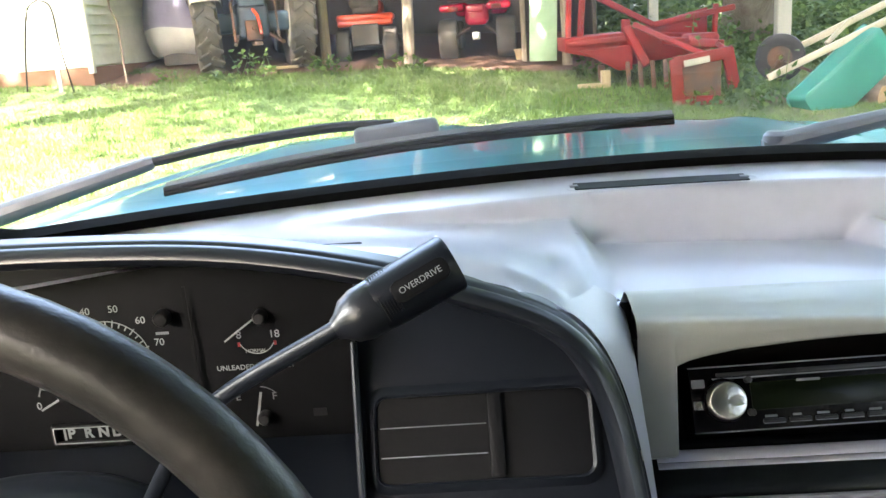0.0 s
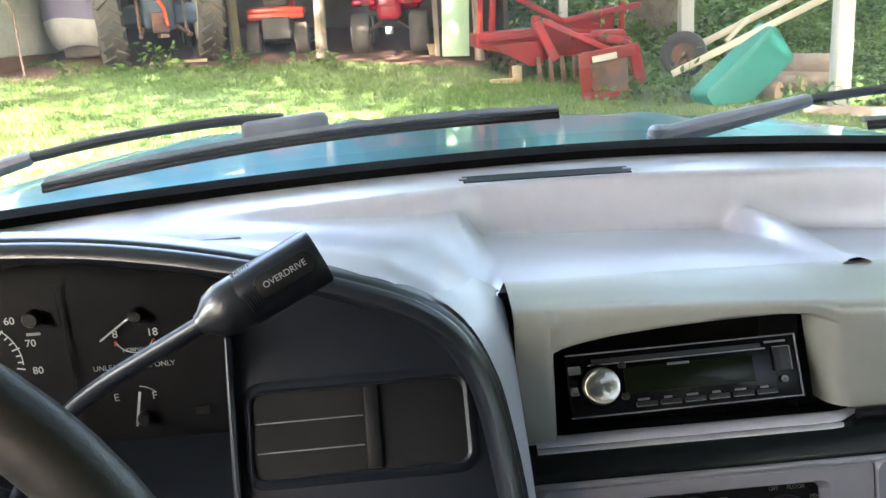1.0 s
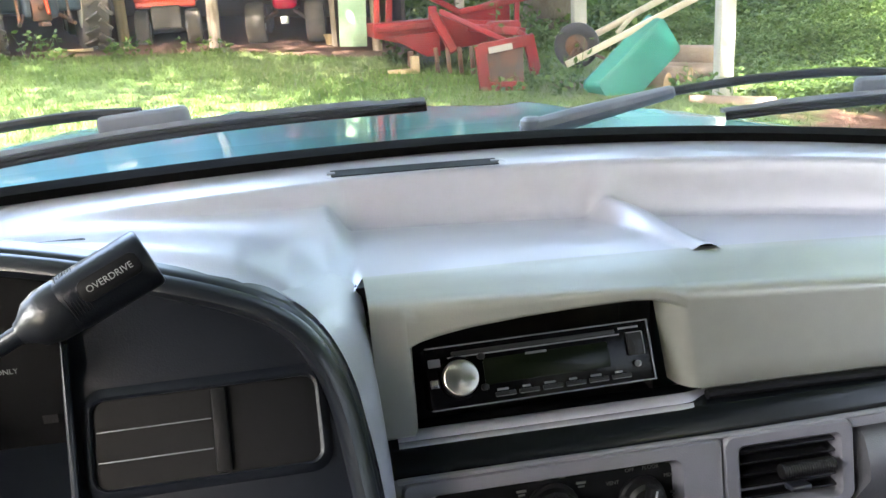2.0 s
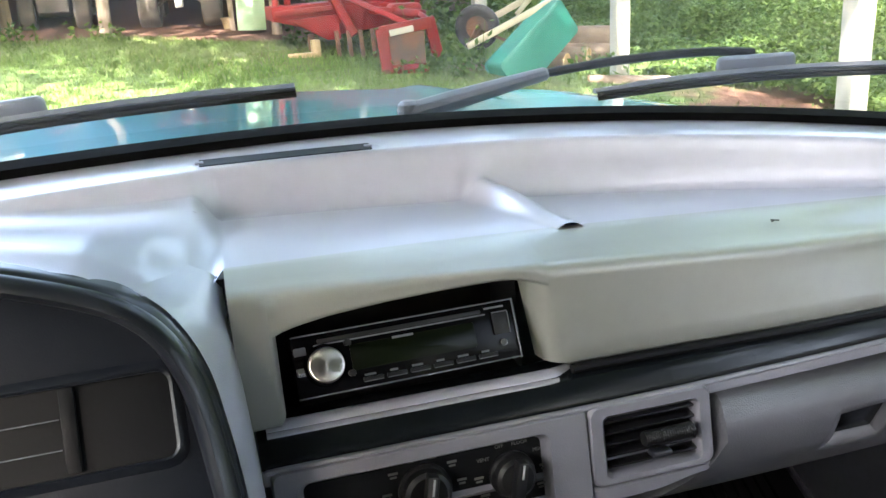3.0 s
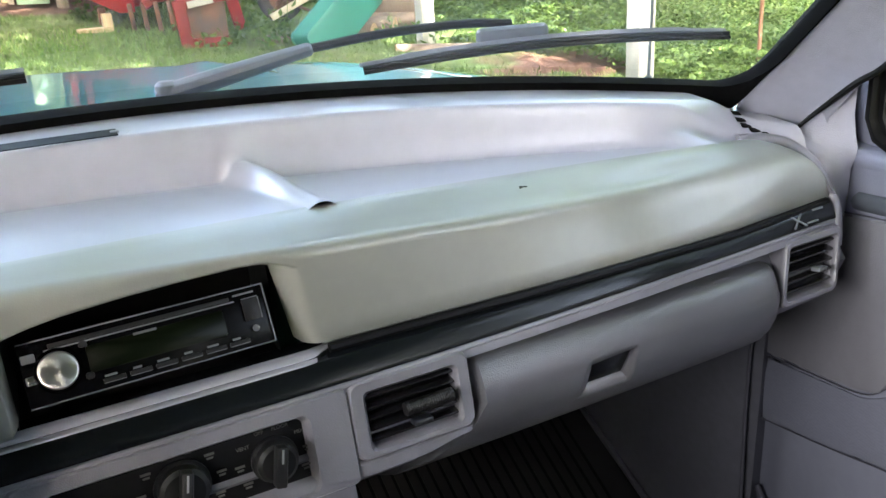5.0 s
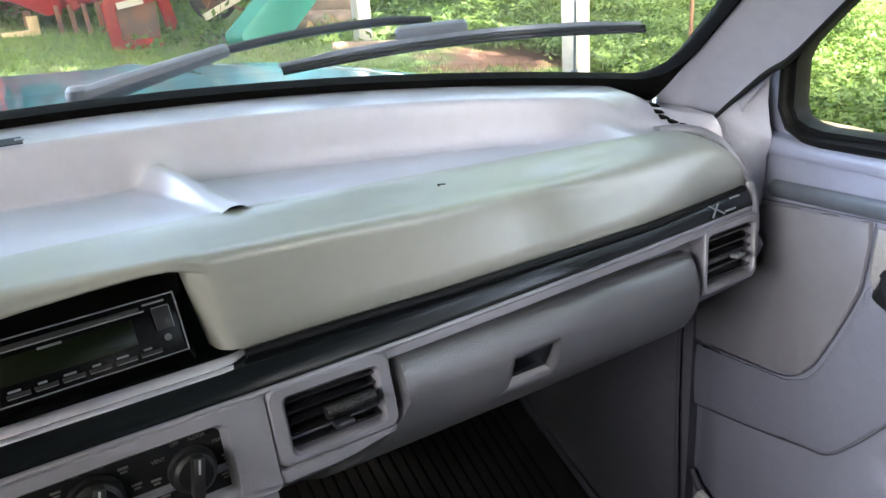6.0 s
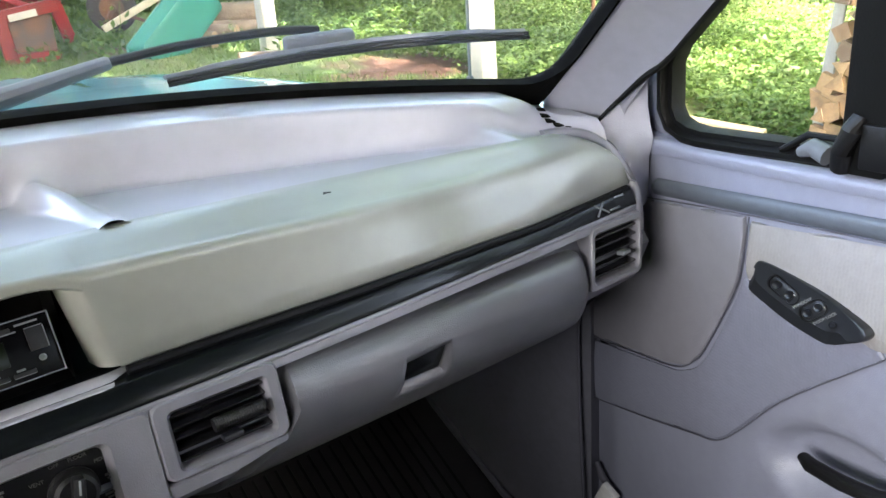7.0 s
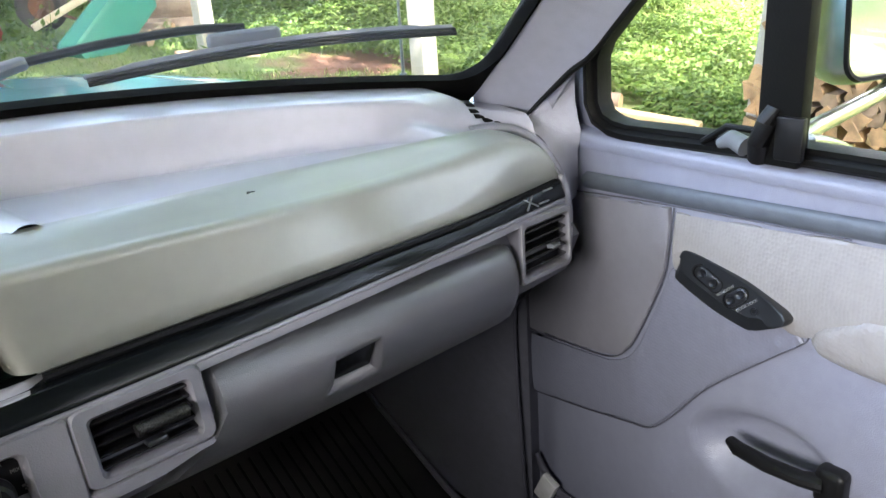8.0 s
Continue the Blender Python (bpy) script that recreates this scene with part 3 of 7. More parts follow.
# backing behind the lower panels, closing the dash down to the footwell
bm = B()
rows = []
for k in range(30):
    x = -0.66 + (1.04 + 0.66) * k / 29
    o = back(x) if x > 0.4 else 0.0
    rows.append([Vector((x, 0.62 + o, 1.13)), Vector((x, 0.578 + o, 1.075)), Vector((x, 0.60 + o, 1.02)), Vector((x, 0.70, 0.97)), Vector((x, 0.92, 0.95)), Vector((x, 1.26, 0.95))])
loft(bm, rows)
part("dash_underside", bm, M["kick"], dashboard)

# panel that runs on below the heater control, and the sill under the vent
bm = B()
low_sheet(bm, 0.406, 0.5165, lambda x: 1.048 + 0.006 * smooth(0.46, 0.51, x), 1.0595, 0.002, 0.02, rad=0.003)
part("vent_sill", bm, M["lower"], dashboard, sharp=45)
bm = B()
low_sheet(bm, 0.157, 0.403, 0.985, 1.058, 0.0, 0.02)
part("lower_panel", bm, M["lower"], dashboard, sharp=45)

# ---- heater control panel ----
hvac = thing("heater_control_panel", "grey framed heater control panel with two black rotary knobs", "control panel", pose(0.28, 0.57, 1.05))
f = face_frame(0.285, 1.085)
bm = B()
out = rrect(0.246, 0.082, 0.006)
inn = [(x, z) for x, z in rrect(0.186, 0.058, 0.006, cx=-0.008, cz=-0.003)]
vo = [[f @ Vector((x, 0.02, z)) for x, z in out], [f @ Vector((x, -0.001, z)) for x, z in out], [f @ Vector((x * 0.985, -0.003, z * 0.96)) for x, z in out],
      [f @ Vector((x, -0.003, z)) for x, z in rrect(0.196, 0.066, 0.008, cx=-0.008, cz=-0.003)], [f @ Vector((x, 0.006, z)) for x, z in inn], [f @ Vector((x, 0.02, z)) for x, z in inn]]
loft(bm, vo, close=True)
part("surround", bm, M["lower"], hvac, sharp=40)
bm = B()
prism(bm, rrect(0.188, 0.060, 0.006, cx=-0.008, cz=-0.003), 0.004, f @ Matrix.Translation((0, 0.007, 0)))
plate = part("control_plate", bm, M["panel"], hvac, "matt black plate with worn white markings")
for kx, kz, r in ((-0.011, 0.002, 0.021), (0.059, 0.000, 0.0185)):
    fk = f @ Matrix.Translation((kx, 0.006, kz))
    bm = B()
    lathe(bm, [(r, 0), (r, 0.003), (r * 0.9, 0.005), (r * 0.86, 0.012), (r * 0.7, 0.0145), (0.001, 0.0145)], fk @ pose(0, 0, 0, 90, 0, 0), 28)
    knob = part("knob", bm, M["black"], hvac)
    bm = B()
    rbox(bm, (0, -0.018, 0), (0.009, 0.012, r * 1.75), 0.002, m=fk @ pose(0, 0, 0, 0, 12, 0))
    part("grip", bm, M["black"], knob)
    bm = B()
    rbox(bm, (0, -0.0245, r * 0.5), (0.0015, 0.0006, r * 0.6), 0, m=fk @ pose(0, 0, 0, 0, 12, 0))
    part("pointer", bm, M["white"], knob)
    for k in range(8):
        a = radians(-120 + 240 * k / 7)
        word = {2: "VENT", 3: "OFF", 4: "FLOOR", 5: "MIX"}.get(k) if kx > 0 else None
        if word:
            text("printed_word", word, 0.0042, M["legend"], plate, fk @ Matrix.Translation((math.sin(a) * (r + 0.010), -0.0008, math.cos(a) * (r + 0.0065))))
            continue
        bm = B()
        rbox(bm, (math.sin(a) * (r + 0.0085), -0.0008, math.cos(a) * (r + 0.0075)), (0.0075, 0.0006, 0.0018), 0, m=fk)
        rbox(bm, (math.sin(a) * (r + 0.0085), -0.0008, math.cos(a) * (r + 0.0075) - 0.003), (0.005, 0.0006, 0.0014), 0, m=fk)
        part("marking", bm, M["legend"], plate)


# ---- air vents ----
def air_vent(x0, x1, z0, z1, frame_x0, frame_x1, fz0, fz1, n, thumb, shear=0.0):
    cx, cz = (x0 + x1) / 2, (z0 + z1) / 2
    v = thing("air_vent", "grey framed air vent with black louvres and thumb bar" if thumb else "small grey framed dash air vent with black louvres", "air vent",
              pose(cx, low_y(cx, cz), fz0), "dash air vents")
    f = face_frame(cx, cz) @ Matrix(((1, 0, shear, 0), (0, 1, 0, 0), (0, 0, 1, 0), (0, 0, 0, 1)))
    w, h = x1 - x0, (z1 - z0) * 1.02
    fw, fh = frame_x1 - frame_x0, (fz1 - fz0) * 1.02
    ox, oz = (frame_x0 + frame_x1) / 2 - cx, ((fz0 + fz1) / 2 - cz) * 1.02
    bm = B()
    o = rrect(fw, fh, 0.009, cx=ox, cz=oz)
    i1 = rrect(w + 0.006, h + 0.006, 0.006)
    i2 = rrect(w, h, 0.005)
    loft(bm, [[f @ Vector((x, 0.02, z)) for x, z in o], [f @ Vector((x, 0.0015, z)) for x, z in o],
              [f @ Vector((ox + (x - ox) * 0.985, -0.0022, oz + (z - oz) * 0.98)) for x, z in o],
              [f @ Vector((ox + (x - ox) * 0.955, -0.004, oz + (z - oz) * 0.94)) for x, z in o],
              [f @ Vector((x, -0.004, z)) for x, z in i1], [f @ Vector((x, 0.0, z)) for x, z in i2], [f @ Vector((x, 0.03, z)) for x, z in i2]], close=True)
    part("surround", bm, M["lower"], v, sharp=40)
    bm = B()
    rbox(bm, (0, 0.032, 0), (w + 0.004, 0.004, h + 0.004), 0, m=f)
    part("backing", bm, M["rubber"], v)
    for k in range(n):
        z = -h / 2 + h * (k + 0.6) / n
        bm = B()
        rbox(bm, (0, 0.006, z), (w, 0.014, 0.0030), 0.0014, m=f @ Matrix.Translation((0, 0, z)) @ pose(0, 0, 0, 18, 0, 0) @ Matrix.Translation((0, 0, -z)))
        part("louvre", bm, M["louvre"], v)
    if thumb:
        bm = B()
        tube(bm, [f @ Vector((x, -0.006, 0.002)) for x in (-0.010, 0.034)], 0.0058, 14)
        bar = part("thumb_bar", bm, M["black"], v, "ribbed black thumb bar")
        for k in range(20):
            bm = B()
            lathe(bm, [(0.0061, -0.0006), (0.0064, 0), (0.0061, 0.0006)], f @ Matrix.Translation((-0.008 + 0.0021 * k, -0.006, 0.002)) @ pose(0, 0, 0, 0, 90, 0), 12)
            part("rib", bm, M["black"], bar)
        bm = B()
        rbox(bm, (0.002, -0.009, -0.010), (0.017, 0.012, 0.005), 0.0018, m=f)
        part("slider", bm, M["lever"], v)
    else:
        bm = B()
        rbox(bm, (0.008, -0.006, -0.003), (0.014, 0.012, 0.005), 0.0018, m=f)
        part("slider", bm, M["grey"], v)
    return v


air_vent(0.4225, 0.5035, 1.0690, 1.1145, 0.4075, 0.518, 1.060, 1.1265, 5, True)
air_vent(0.9305, 1.0055, 1.0585, 1.1115, 0.921, 1.014, 1.049, 1.1225, 5, False, 0.22)

# ---- glovebox ----
glove = thing("glovebox", "mauve grey plastic glovebox door with a recessed latch", "glovebox", pose(0.73, 0.57, 1.0))


def g_top(x):
    return 1.1155 - 0.016 * (x - 0.52) / 0.42


bm = B()
rows = []
GX0, GX1 = 0.5195, 0.916
for k in range(49):
    x = GX0 + (GX1 - GX0) * k / 48
    e = min(1.0, min((x - GX0) * 2.2, GX1 - x) / 0.012)
    e = math.sqrt(max(0, 1 - (1 - e) ** 2))
    zt = g_top(x) - 0.004 * (1 - e)
    y0 = low_y(x, 1.115)
    prof = [(0.02, 0.0), (0.004, -0.001), (-0.004, -0.006), (-0.010, -0.016), (-0.015, -0.028), (-0.0165, -0.038), (-0.014, -0.056), (-0.007, -0.074), (0.005, -0.092), (0.022, -0.107), (0.05, -0.120), (0.14, -0.132)]
    # below the vent the lid reaches further towards the middle
    u = max(0.0, 1 - 2.5 * (x - GX0) / (GX1 - GX0))
    rows.append([Vector((x - u * min(0.088, 1.05 * max(0.0, -dz - 0.045)), y0 + (dy if dy > 0 else dy * e) + 0.006 * (1 - e), zt + dz)) for dy, dz in prof])
v = loft(bm, rows)
cap(bm, v[0])
cap(bm, v[-1][::-1])
gy = low_y(0.68, 1.115) - 0.0168
fl = frame_at((0.667, gy, 1.060), (1, 0.03, 0), Vector((0, -1, -0.26)))
mouth = [(-0.031, -0.0185), (0.027, -0.0205), (0.036, 0.017), (-0.025, 0.0165)]
deep = [(-0.029, -0.012), (0.022, -0.014), (0.029, 0.015), (-0.023, 0.015)]
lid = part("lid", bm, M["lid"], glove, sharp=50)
cutter = B()
v = loft(cutter, [[fl @ Vector((x * 1.1, -0.02, z * 1.1)) for x, z in mouth], [fl @ Vector((x, 0.0, z)) for x, z in mouth], [fl @ Vector((x, 0.011, z)) for x, z in deep]], close=True)
cap(cutter, v[0][::-1])
cap(cutter, v[-1])
carve(lid, cutter)
bm = B()
prism(bm, [(x * 0.985, z * 0.985) for x, z in deep], 0.004, fl @ Matrix.Translation((0, 0.0085, 0)), 0.001)
part("latch", bm, M["strip"], glove, "dark latch paddle")

# ---- car radio ----
FR = frame_at((0.2775, 0.6125, 1.191), (0.175, 0.005, 0.0005), Vector((0, -1, 0.475)))
radio = thing("car_radio", "black single-slot car radio with a brushed metal volume knob", "car radio", FR)


def face(name, pts, depth, mat, y=0.0, bev=0.0008, label="", parent=None):
    b = B()
    prism(b, pts, depth, Matrix.Translation((0, y, 0)), bev)
    return part(name, b, mat, parent or radio, label, local=True)


RW, RH = 0.1745, 0.0465
body = face("faceplate", rrect(RW, RH, 0.0025), 0.03, M["gloss"], 0.0, 0.0012)
for pts in (rrect(RW, 0.0009, 0.0004, cz=RH / 2 - 0.0005), rrect(RW, 0.0009, 0.0004, cz=-RH / 2 + 0.0005), rrect(0.0008, RH, 0.0003, cx=RW / 2 - 0.0006)):
    face("edge_trim", pts, 0.003, M["grey"], -0.0012, 0.0003, parent=body)
face("disc_slot", rrect(0.128, 0.0032, 0.0012, cx=-0.004, cz=0.0168), 0.002, M["black"], -0.0007, 0.0003, parent=body)
face("slot_lip", rrect(0.134, 0.001, 0.0004, cx=-0.004, cz=0.0142), 0.003, M["grey"], -0.0014, 0.0003, parent=body)
face("display", rrect(0.098, 0.0195, 0.002, cx=0.004, cz=0.0005), 0.002, M["lcd"], -0.0006, 0.0003, "dark green display glass")
FK = (-0.0648, -0.0012)
b = B()
lathe(b, [(0.0158, 0.0), (0.0158, 0.0025), (0.0148, 0.004), (0.014, 0.004)], Matrix.Translation((FK[0], 0, FK[1])) @ pose(0, 0, 0, 90, 0, 0), 36)
ring = part("knob_ring", b, M["gloss"], radio, local=True)
b = B()
lathe(b, [(0.0132, 0.003), (0.0132, 0.0105), (0.0126, 0.012), (0.0115, 0.0124), (0.001, 0.0120)], Matrix.Translation((FK[0], 0, FK[1])) @ pose(0, 0, 0, 90, 0, 0), 40)
part("volume_knob", b, M["spun"], radio, "brushed metal volume knob", local=True)
for z, h in ((0.0115, 0.006), (0.0045, 0.005), (-0.0035, 0.006)):
    face("side_button", rrect(0.009, h, 0.001, cx=-0.0815, cz=z), 0.002, M["grey"] if h > 0.0055 else M["gloss"], -0.0012, 0.0003)
face("call_button", rrect(0.009, 0.0055, 0.001, cx=-0.0805, cz=-0.0038), 0.002, M["chrome"], -0.002, 0.0004)
for x, z in ((-0.046, 0.0125), (-0.046, -0.0105)):
    face("round_button", rrect(0.006, 0.005, 0.0024, cx=x, cz=z), 0.002, M["black"], -0.0015, 0.0004)
for k in range(6):
    x = -0.031 + 0.0182 * k
    face("preset_button", rrect(0.0155, 0.0034, 0.0008, cx=x, cz=-0.0172), 0.002, M["black"], -0.0014, 0.0004)
    face("button_line", rrect(0.0145, 0.0005, 0.0002, cx=x, cz=-0.0187), 0.001, M["grey"], -0.0019, 0.0)
    face("legend", rrect(0.006 if k % 2 else 0.0085, 0.0016, 0.0003, cx=x - 0.002, cz=-0.0138), 0.0008, M["grey"], -0.0012, 0.0)
face("brand_mark", rrect(0.0165, 0.0018, 0.0006, cx=-0.004, cz=0.0098), 0.0008, M["grey"], -0.0016, 0.0)
face("usb_door", rrect(0.0125, 0.017, 0.001, cx=0.0745, cz=0.0055), 0.002, M["black"], -0.0014, 0.0004)
face("usb_frame", rrect(0.0125, 0.0006, 0.0002, cx=0.0745, cz=0.0145), 0.001, M["grey"], -0.0018, 0.0)
face("usb_frame", rrect(0.0006, 0.017, 0.0002, cx=0.0810, cz=0.0055), 0.001, M["grey"], -0.0018, 0.0)
b = B()
lathe(b, [(0.0026, 0), (0.0026, 0.0016), (0.0016, 0.0016), (0.0015, 0.0004), (0.0005, 0.0004)], Matrix.Translation((0.0745, 0, -0.0095)) @ pose(0, 0, 0, 90, 0, 0), 16)
part("aux_socket", b, M["grey"], radio, local=True)
face("model_mark", rrect(0.016, 0.0014, 0.0003, cx=0.071, cz=0.0185), 0.0008, M["grey"], -0.0012, 0.0)

# ---- instrument bezel and cluster ----
bezel = thing("gauge_hood", "blue black plastic instrument hood with a blank switch panel", "gauge hood", pose(-0.15, 0.58, 1.05))
RIM = spline([(-0.66, 0.63, 1.335), (-0.4, 0.632, 1.336), (-0.2, 0.63, 1.333), (-0.1, 0.622, 1.325), (-0.01, 0.602, 1.311), (0.065, 0.586, 1.292),
              (0.1, 0.575, 1.277), (0.122, 0.566, 1.255), (0.136, 0.558, 1.22), (0.142, 0.542, 1.185), (0.147, 0.525, 1.145), (0.15, 0.508, 1.09)], 12)
for _ in range(30):
    RIM = [RIM[0]] + [(RIM[i - 1] + RIM[i] * 2 + RIM[i + 1]) / 4 for i in range(1, len(RIM) - 1)] + [RIM[-1]]
bm = B()
rows = []
for i, p in enumerate(RIM):
    a, b = RIM[max(0, i - 6)], RIM[min(len(RIM) - 1, i + 6)]
    d = (b - a).normalized()
    inw = Vector((d.z, 0, -d.x)).normalized()      # towards the middle of the opening
    rows.append([p + inw * k + Vector((0, -o, 0)) for k, o in ((0.0, -0.01), (0.0004, 0.003), (0.0010, 0.0085), (0.0024, 0.0098), (0.0028, 0.0106), (0.0022, 0.0122), (0.0034, 0.0155),
                                                              (0.0065, 0.0195), (0.0105, 0.021), (0.0145, 0.0185), (0.0175, 0.013), (0.0205, 0.003), (0.024, -0.02), (0.028, -0.05))])
loft(bm, rows)
part("hood_lip", bm, M["hoodskin"], bezel, sharp=50)

# the pocket panel to the right of the cluster


def pock_y(z):
    return 0.552 + (z - 1.233) * 0.5


PF = frame_at((0.0425, pock_y(1.21), 1.21), (1, 0.01, 0), Vector((0, -1, 0.5)))
bm = B()
L = -0.0805
outl = [(L, -0.16), (L, 0.112), (0.0, 0.1), (0.06, 0.07), (0.085, 0.02), (0.094, -0.05), (0.10, -0.16)]
pk = rrect(0.136, 0.054, 0.008, n=4, cx=-0.0005, cz=-0.0005)
prism(bm, outl, 0.01, PF @ Matrix.Translation((0, 0.006, 0)), 0.0)
part("switch_panel", bm, M["bezel"], bezel)
bm = B()
loft(bm, [[PF @ Vector((x, 0.006, z)) for x, z in rrect(0.150, 0.068, 0.013, n=4)], [PF @ Vector((x, 0.0035, z)) for x, z in rrect(0.144, 0.062, 0.011, n=4)],
          [PF @ Vector((x, 0.0025, z)) for x, z in rrect(0.139, 0.057, 0.009, n=4)], [PF @ Vector((x, 0.0035, z)) for x, z in pk], [PF @ Vector((x, 0.0095, z)) for x, z in pk]], close=True)
part("blank_frame", bm, M["bezel"], bezel, sharp=50)
bm = B()
prism(bm, rrect(0.136, 0.054, 0.008, n=4), 0.003, PF @ Matrix.Translation((0, 0.0055, 0)))
blank = part("blank_plate", bm, M["panel"], bezel, "matt black blanking plate with three slots")
bm = B()
rbox(bm, (0.008, 0.0035, 0), (0.009, 0.004, 0.052), 0.001, m=PF)
part("divider", bm, M["panel"], blank)
for z in (0.0075, -0.011):
    bm = B()
    rbox(bm, (-0.032, 0.0045, z), (0.068, 0.002, 0.0007), 0.0002, m=PF)
    part("slot_line", bm, M["grey"], blank)
bm = B()
tube(bm, [(-0.038, 0.5675, 1.267), (-0.037, 0.55, 1.235), (-0.0355, 0.527, 1.19), (-0.034, 0.51, 1.15)], 0.0025, 8)
part("cluster_edge", bm, M["bezel"], bezel)
bm = B()
loft(bm, [[Vector((-0.038, 0.567, 1.285)), Vector((-0.036, 0.53, 1.20)), Vector((-0.034, 0.50, 1.12))], [Vector((-0.046, 0.66, 1.30)), Vector((-0.046, 0.655, 1.20)), Vector((-0.046, 0.65, 1.12))]])
part("cluster_wall", bm, M["bezel"], bezel)
# lower lip under the cluster
bm = B()
sheet(bm, [[Vector((x, 0.652, 1.158)), Vector((x, 0.60, 1.150)), Vector((x, 0.55, 1.145)), Vector((x, 0.515, 1.14)), Vector((x, 0.50, 1.10))] for x in (-0.66, -0.4, -0.2, -0.046)], (0, 0.004, -0.004))
part("cluster_sill", bm, M["bezel"], bezel)
# grey knee panel under it
bm = B()
sheet(bm, [[Vector((x, 0.512, 1.158)), Vector((x, 0.500, 1.153)), Vector((x, 0.492, 1.12)), Vector((x, 0.51, 1.0))] for x in (-0.66, -0.3, 0.0, 0.112)], (0, 0.01, 0))
part("knee_panel", bm, M["bezel"], bezel)

cluster = thing("instrument_cluster", "black instrument cluster with white speedometer, volt and fuel gauges", "instrument cluster", pose(-0.22, 0.655, 1.18))
bm = B()
rbox(bm, (-0.29, 0.66, 1.232), (0.50, 0.01, 0.156), 0.002)
part("gauge_panel", bm, M["panel"], cluster)


def cf(x, z):
    return frame_at((x, 0.6535, z), (1, 0, 0), (0, -1, 0))


def bar(name, x, z, w, h, mat, rot=0, parent=None, y=0.0, label=""):
    b = B()
    rbox(b, (0, y, 0), (w, 0.0006, h), 0, m=cf(x, z) @ pose(0, 0, 0, 0, rot, 0))
    return part(name, b, mat, parent or cluster, label)


# raised frame between the gauges
bar("panel_rib", -0.1765, 1.225, 0.0025, 0.125, M["panel"], y=-0.003)
bar("telltale", -0.0854, 1.1780, 0.0105, 0.0065, M["black"], y=-0.001)
# volt gauge and fuel gauge
text("numeral", "8", 0.0085, M["white"], cluster, cf(-0.1409, 1.2450))
text("numeral", "18", 0.0085, M["white"], cluster, cf(-0.1134, 1.2445))
text("letter", "F", 0.0085, M["white"], cluster, cf(-0.1198, 1.1930))
text("letter", "E", 0.0085, M["white"], cluster, cf(-0.1484, 1.1937))
text("printed_word", "UNLEADED FUEL ONLY", 0.0058, M["white"], cluster, cf(-0.131, 1.2185))
text("printed_word", "NORMAL", 0.004, M["white"], cluster, cf(-0.1290, 1.2318))
def arc(name, x, z, r, a0, a1, w, mat, n=14, parent=None):
    b = B()
    rows = [[cf(x, z) @ Vector((math.sin(a) * q, -0.0004, math.cos(a) * q)) for q in (r, r + w)] for a in [radians(a0 + (a1 - a0) * k / n) for k in range(n + 1)]]
    loft(b, rows)
    return part(name, b, mat, parent or cluster)


arc("gauge_arc", -0.1275, 1.2440, 0.0140, 115, 245, 0.0008, M["white"])
arc("gauge_arc", -0.1315, 1.1840, 0.0175, 5, 45, 0.0008, M["white"])
bar("gauge_mark", -0.1415, 1.2375, 0.002, 0.0035, M["red"])
bar("gauge_mark", -0.1135, 1.2375, 0.002, 0.0035, M["red"])
bar("needle", -0.1352, 1.2530, 0.0013, 0.0385, M["white"], 55, y=-0.004)
bar("needle", -0.1322, 1.1846, 0.0018, 0.0290, M["white"], 13, y=-0.004)
for x, z in ((-0.1215, 1.2600), (-0.1285, 1.1765)):
    b = B()
    lathe(b, [(0.0055, 0), (0.0055, 0.006), (0.004, 0.008), (0.001, 0.008)], cf(x, z) @ pose(0, 0, 0, 90, 0, 0), 20)
    part("needle_hub", b, M["black"], cluster)
b = B()
lathe(b, [(0.006, 0), (0.006, 0.008), (0.005, 0.0095), (0.001, 0.0095)], cf(-0.1959, 1.2642) @ pose(0, 0, 0, 90, 0, 0), 20)
part("trip_button", b, M["black"], cluster)
# speedometer
SX, SZ = -0.2440, 1.2300
arc("speed_arc", SX, SZ, 0.0325, 300, 455, 0.0008, M["white"], 30)
for k, n in enumerate(("30", "40", "50", "60", "70", "80")):
    a = radians(-46.4 + 29.6 * k)
    x, z = SX + 0.0432 * math.sin(a), SZ + 0.0432 * math.cos(a)
    text("numeral", n, 0.008, M["white"], cluster, cf(x, z))
for k in range(16):
    a = -46.4 + 9.867 * k
    r = 0.0310
    bar("speed_mark", SX + r * math.sin(radians(a)), SZ + r * math.cos(radians(a)), 0.0009, 0.006 if k % 3 == 0 else 0.004, M["white"], a)
text("numeral", "0", 0.0085, M["white"], cluster, cf(-0.308, 1.1954))
bar("needle", -0.2955, 1.1985, 0.0016, 0.017, M["white"], 62, y=-0.006)
bar("gauge_mark", -0.3045, 1.2095, 0.001, 0.012, M["white"], 20)
bar("gauge_mark", -0.3015, 1.2095, 0.006, 0.001, M["white"], 10)
bar("select_mark", -0.1995, 1.2505, 0.010, 0.002, M["grey"])
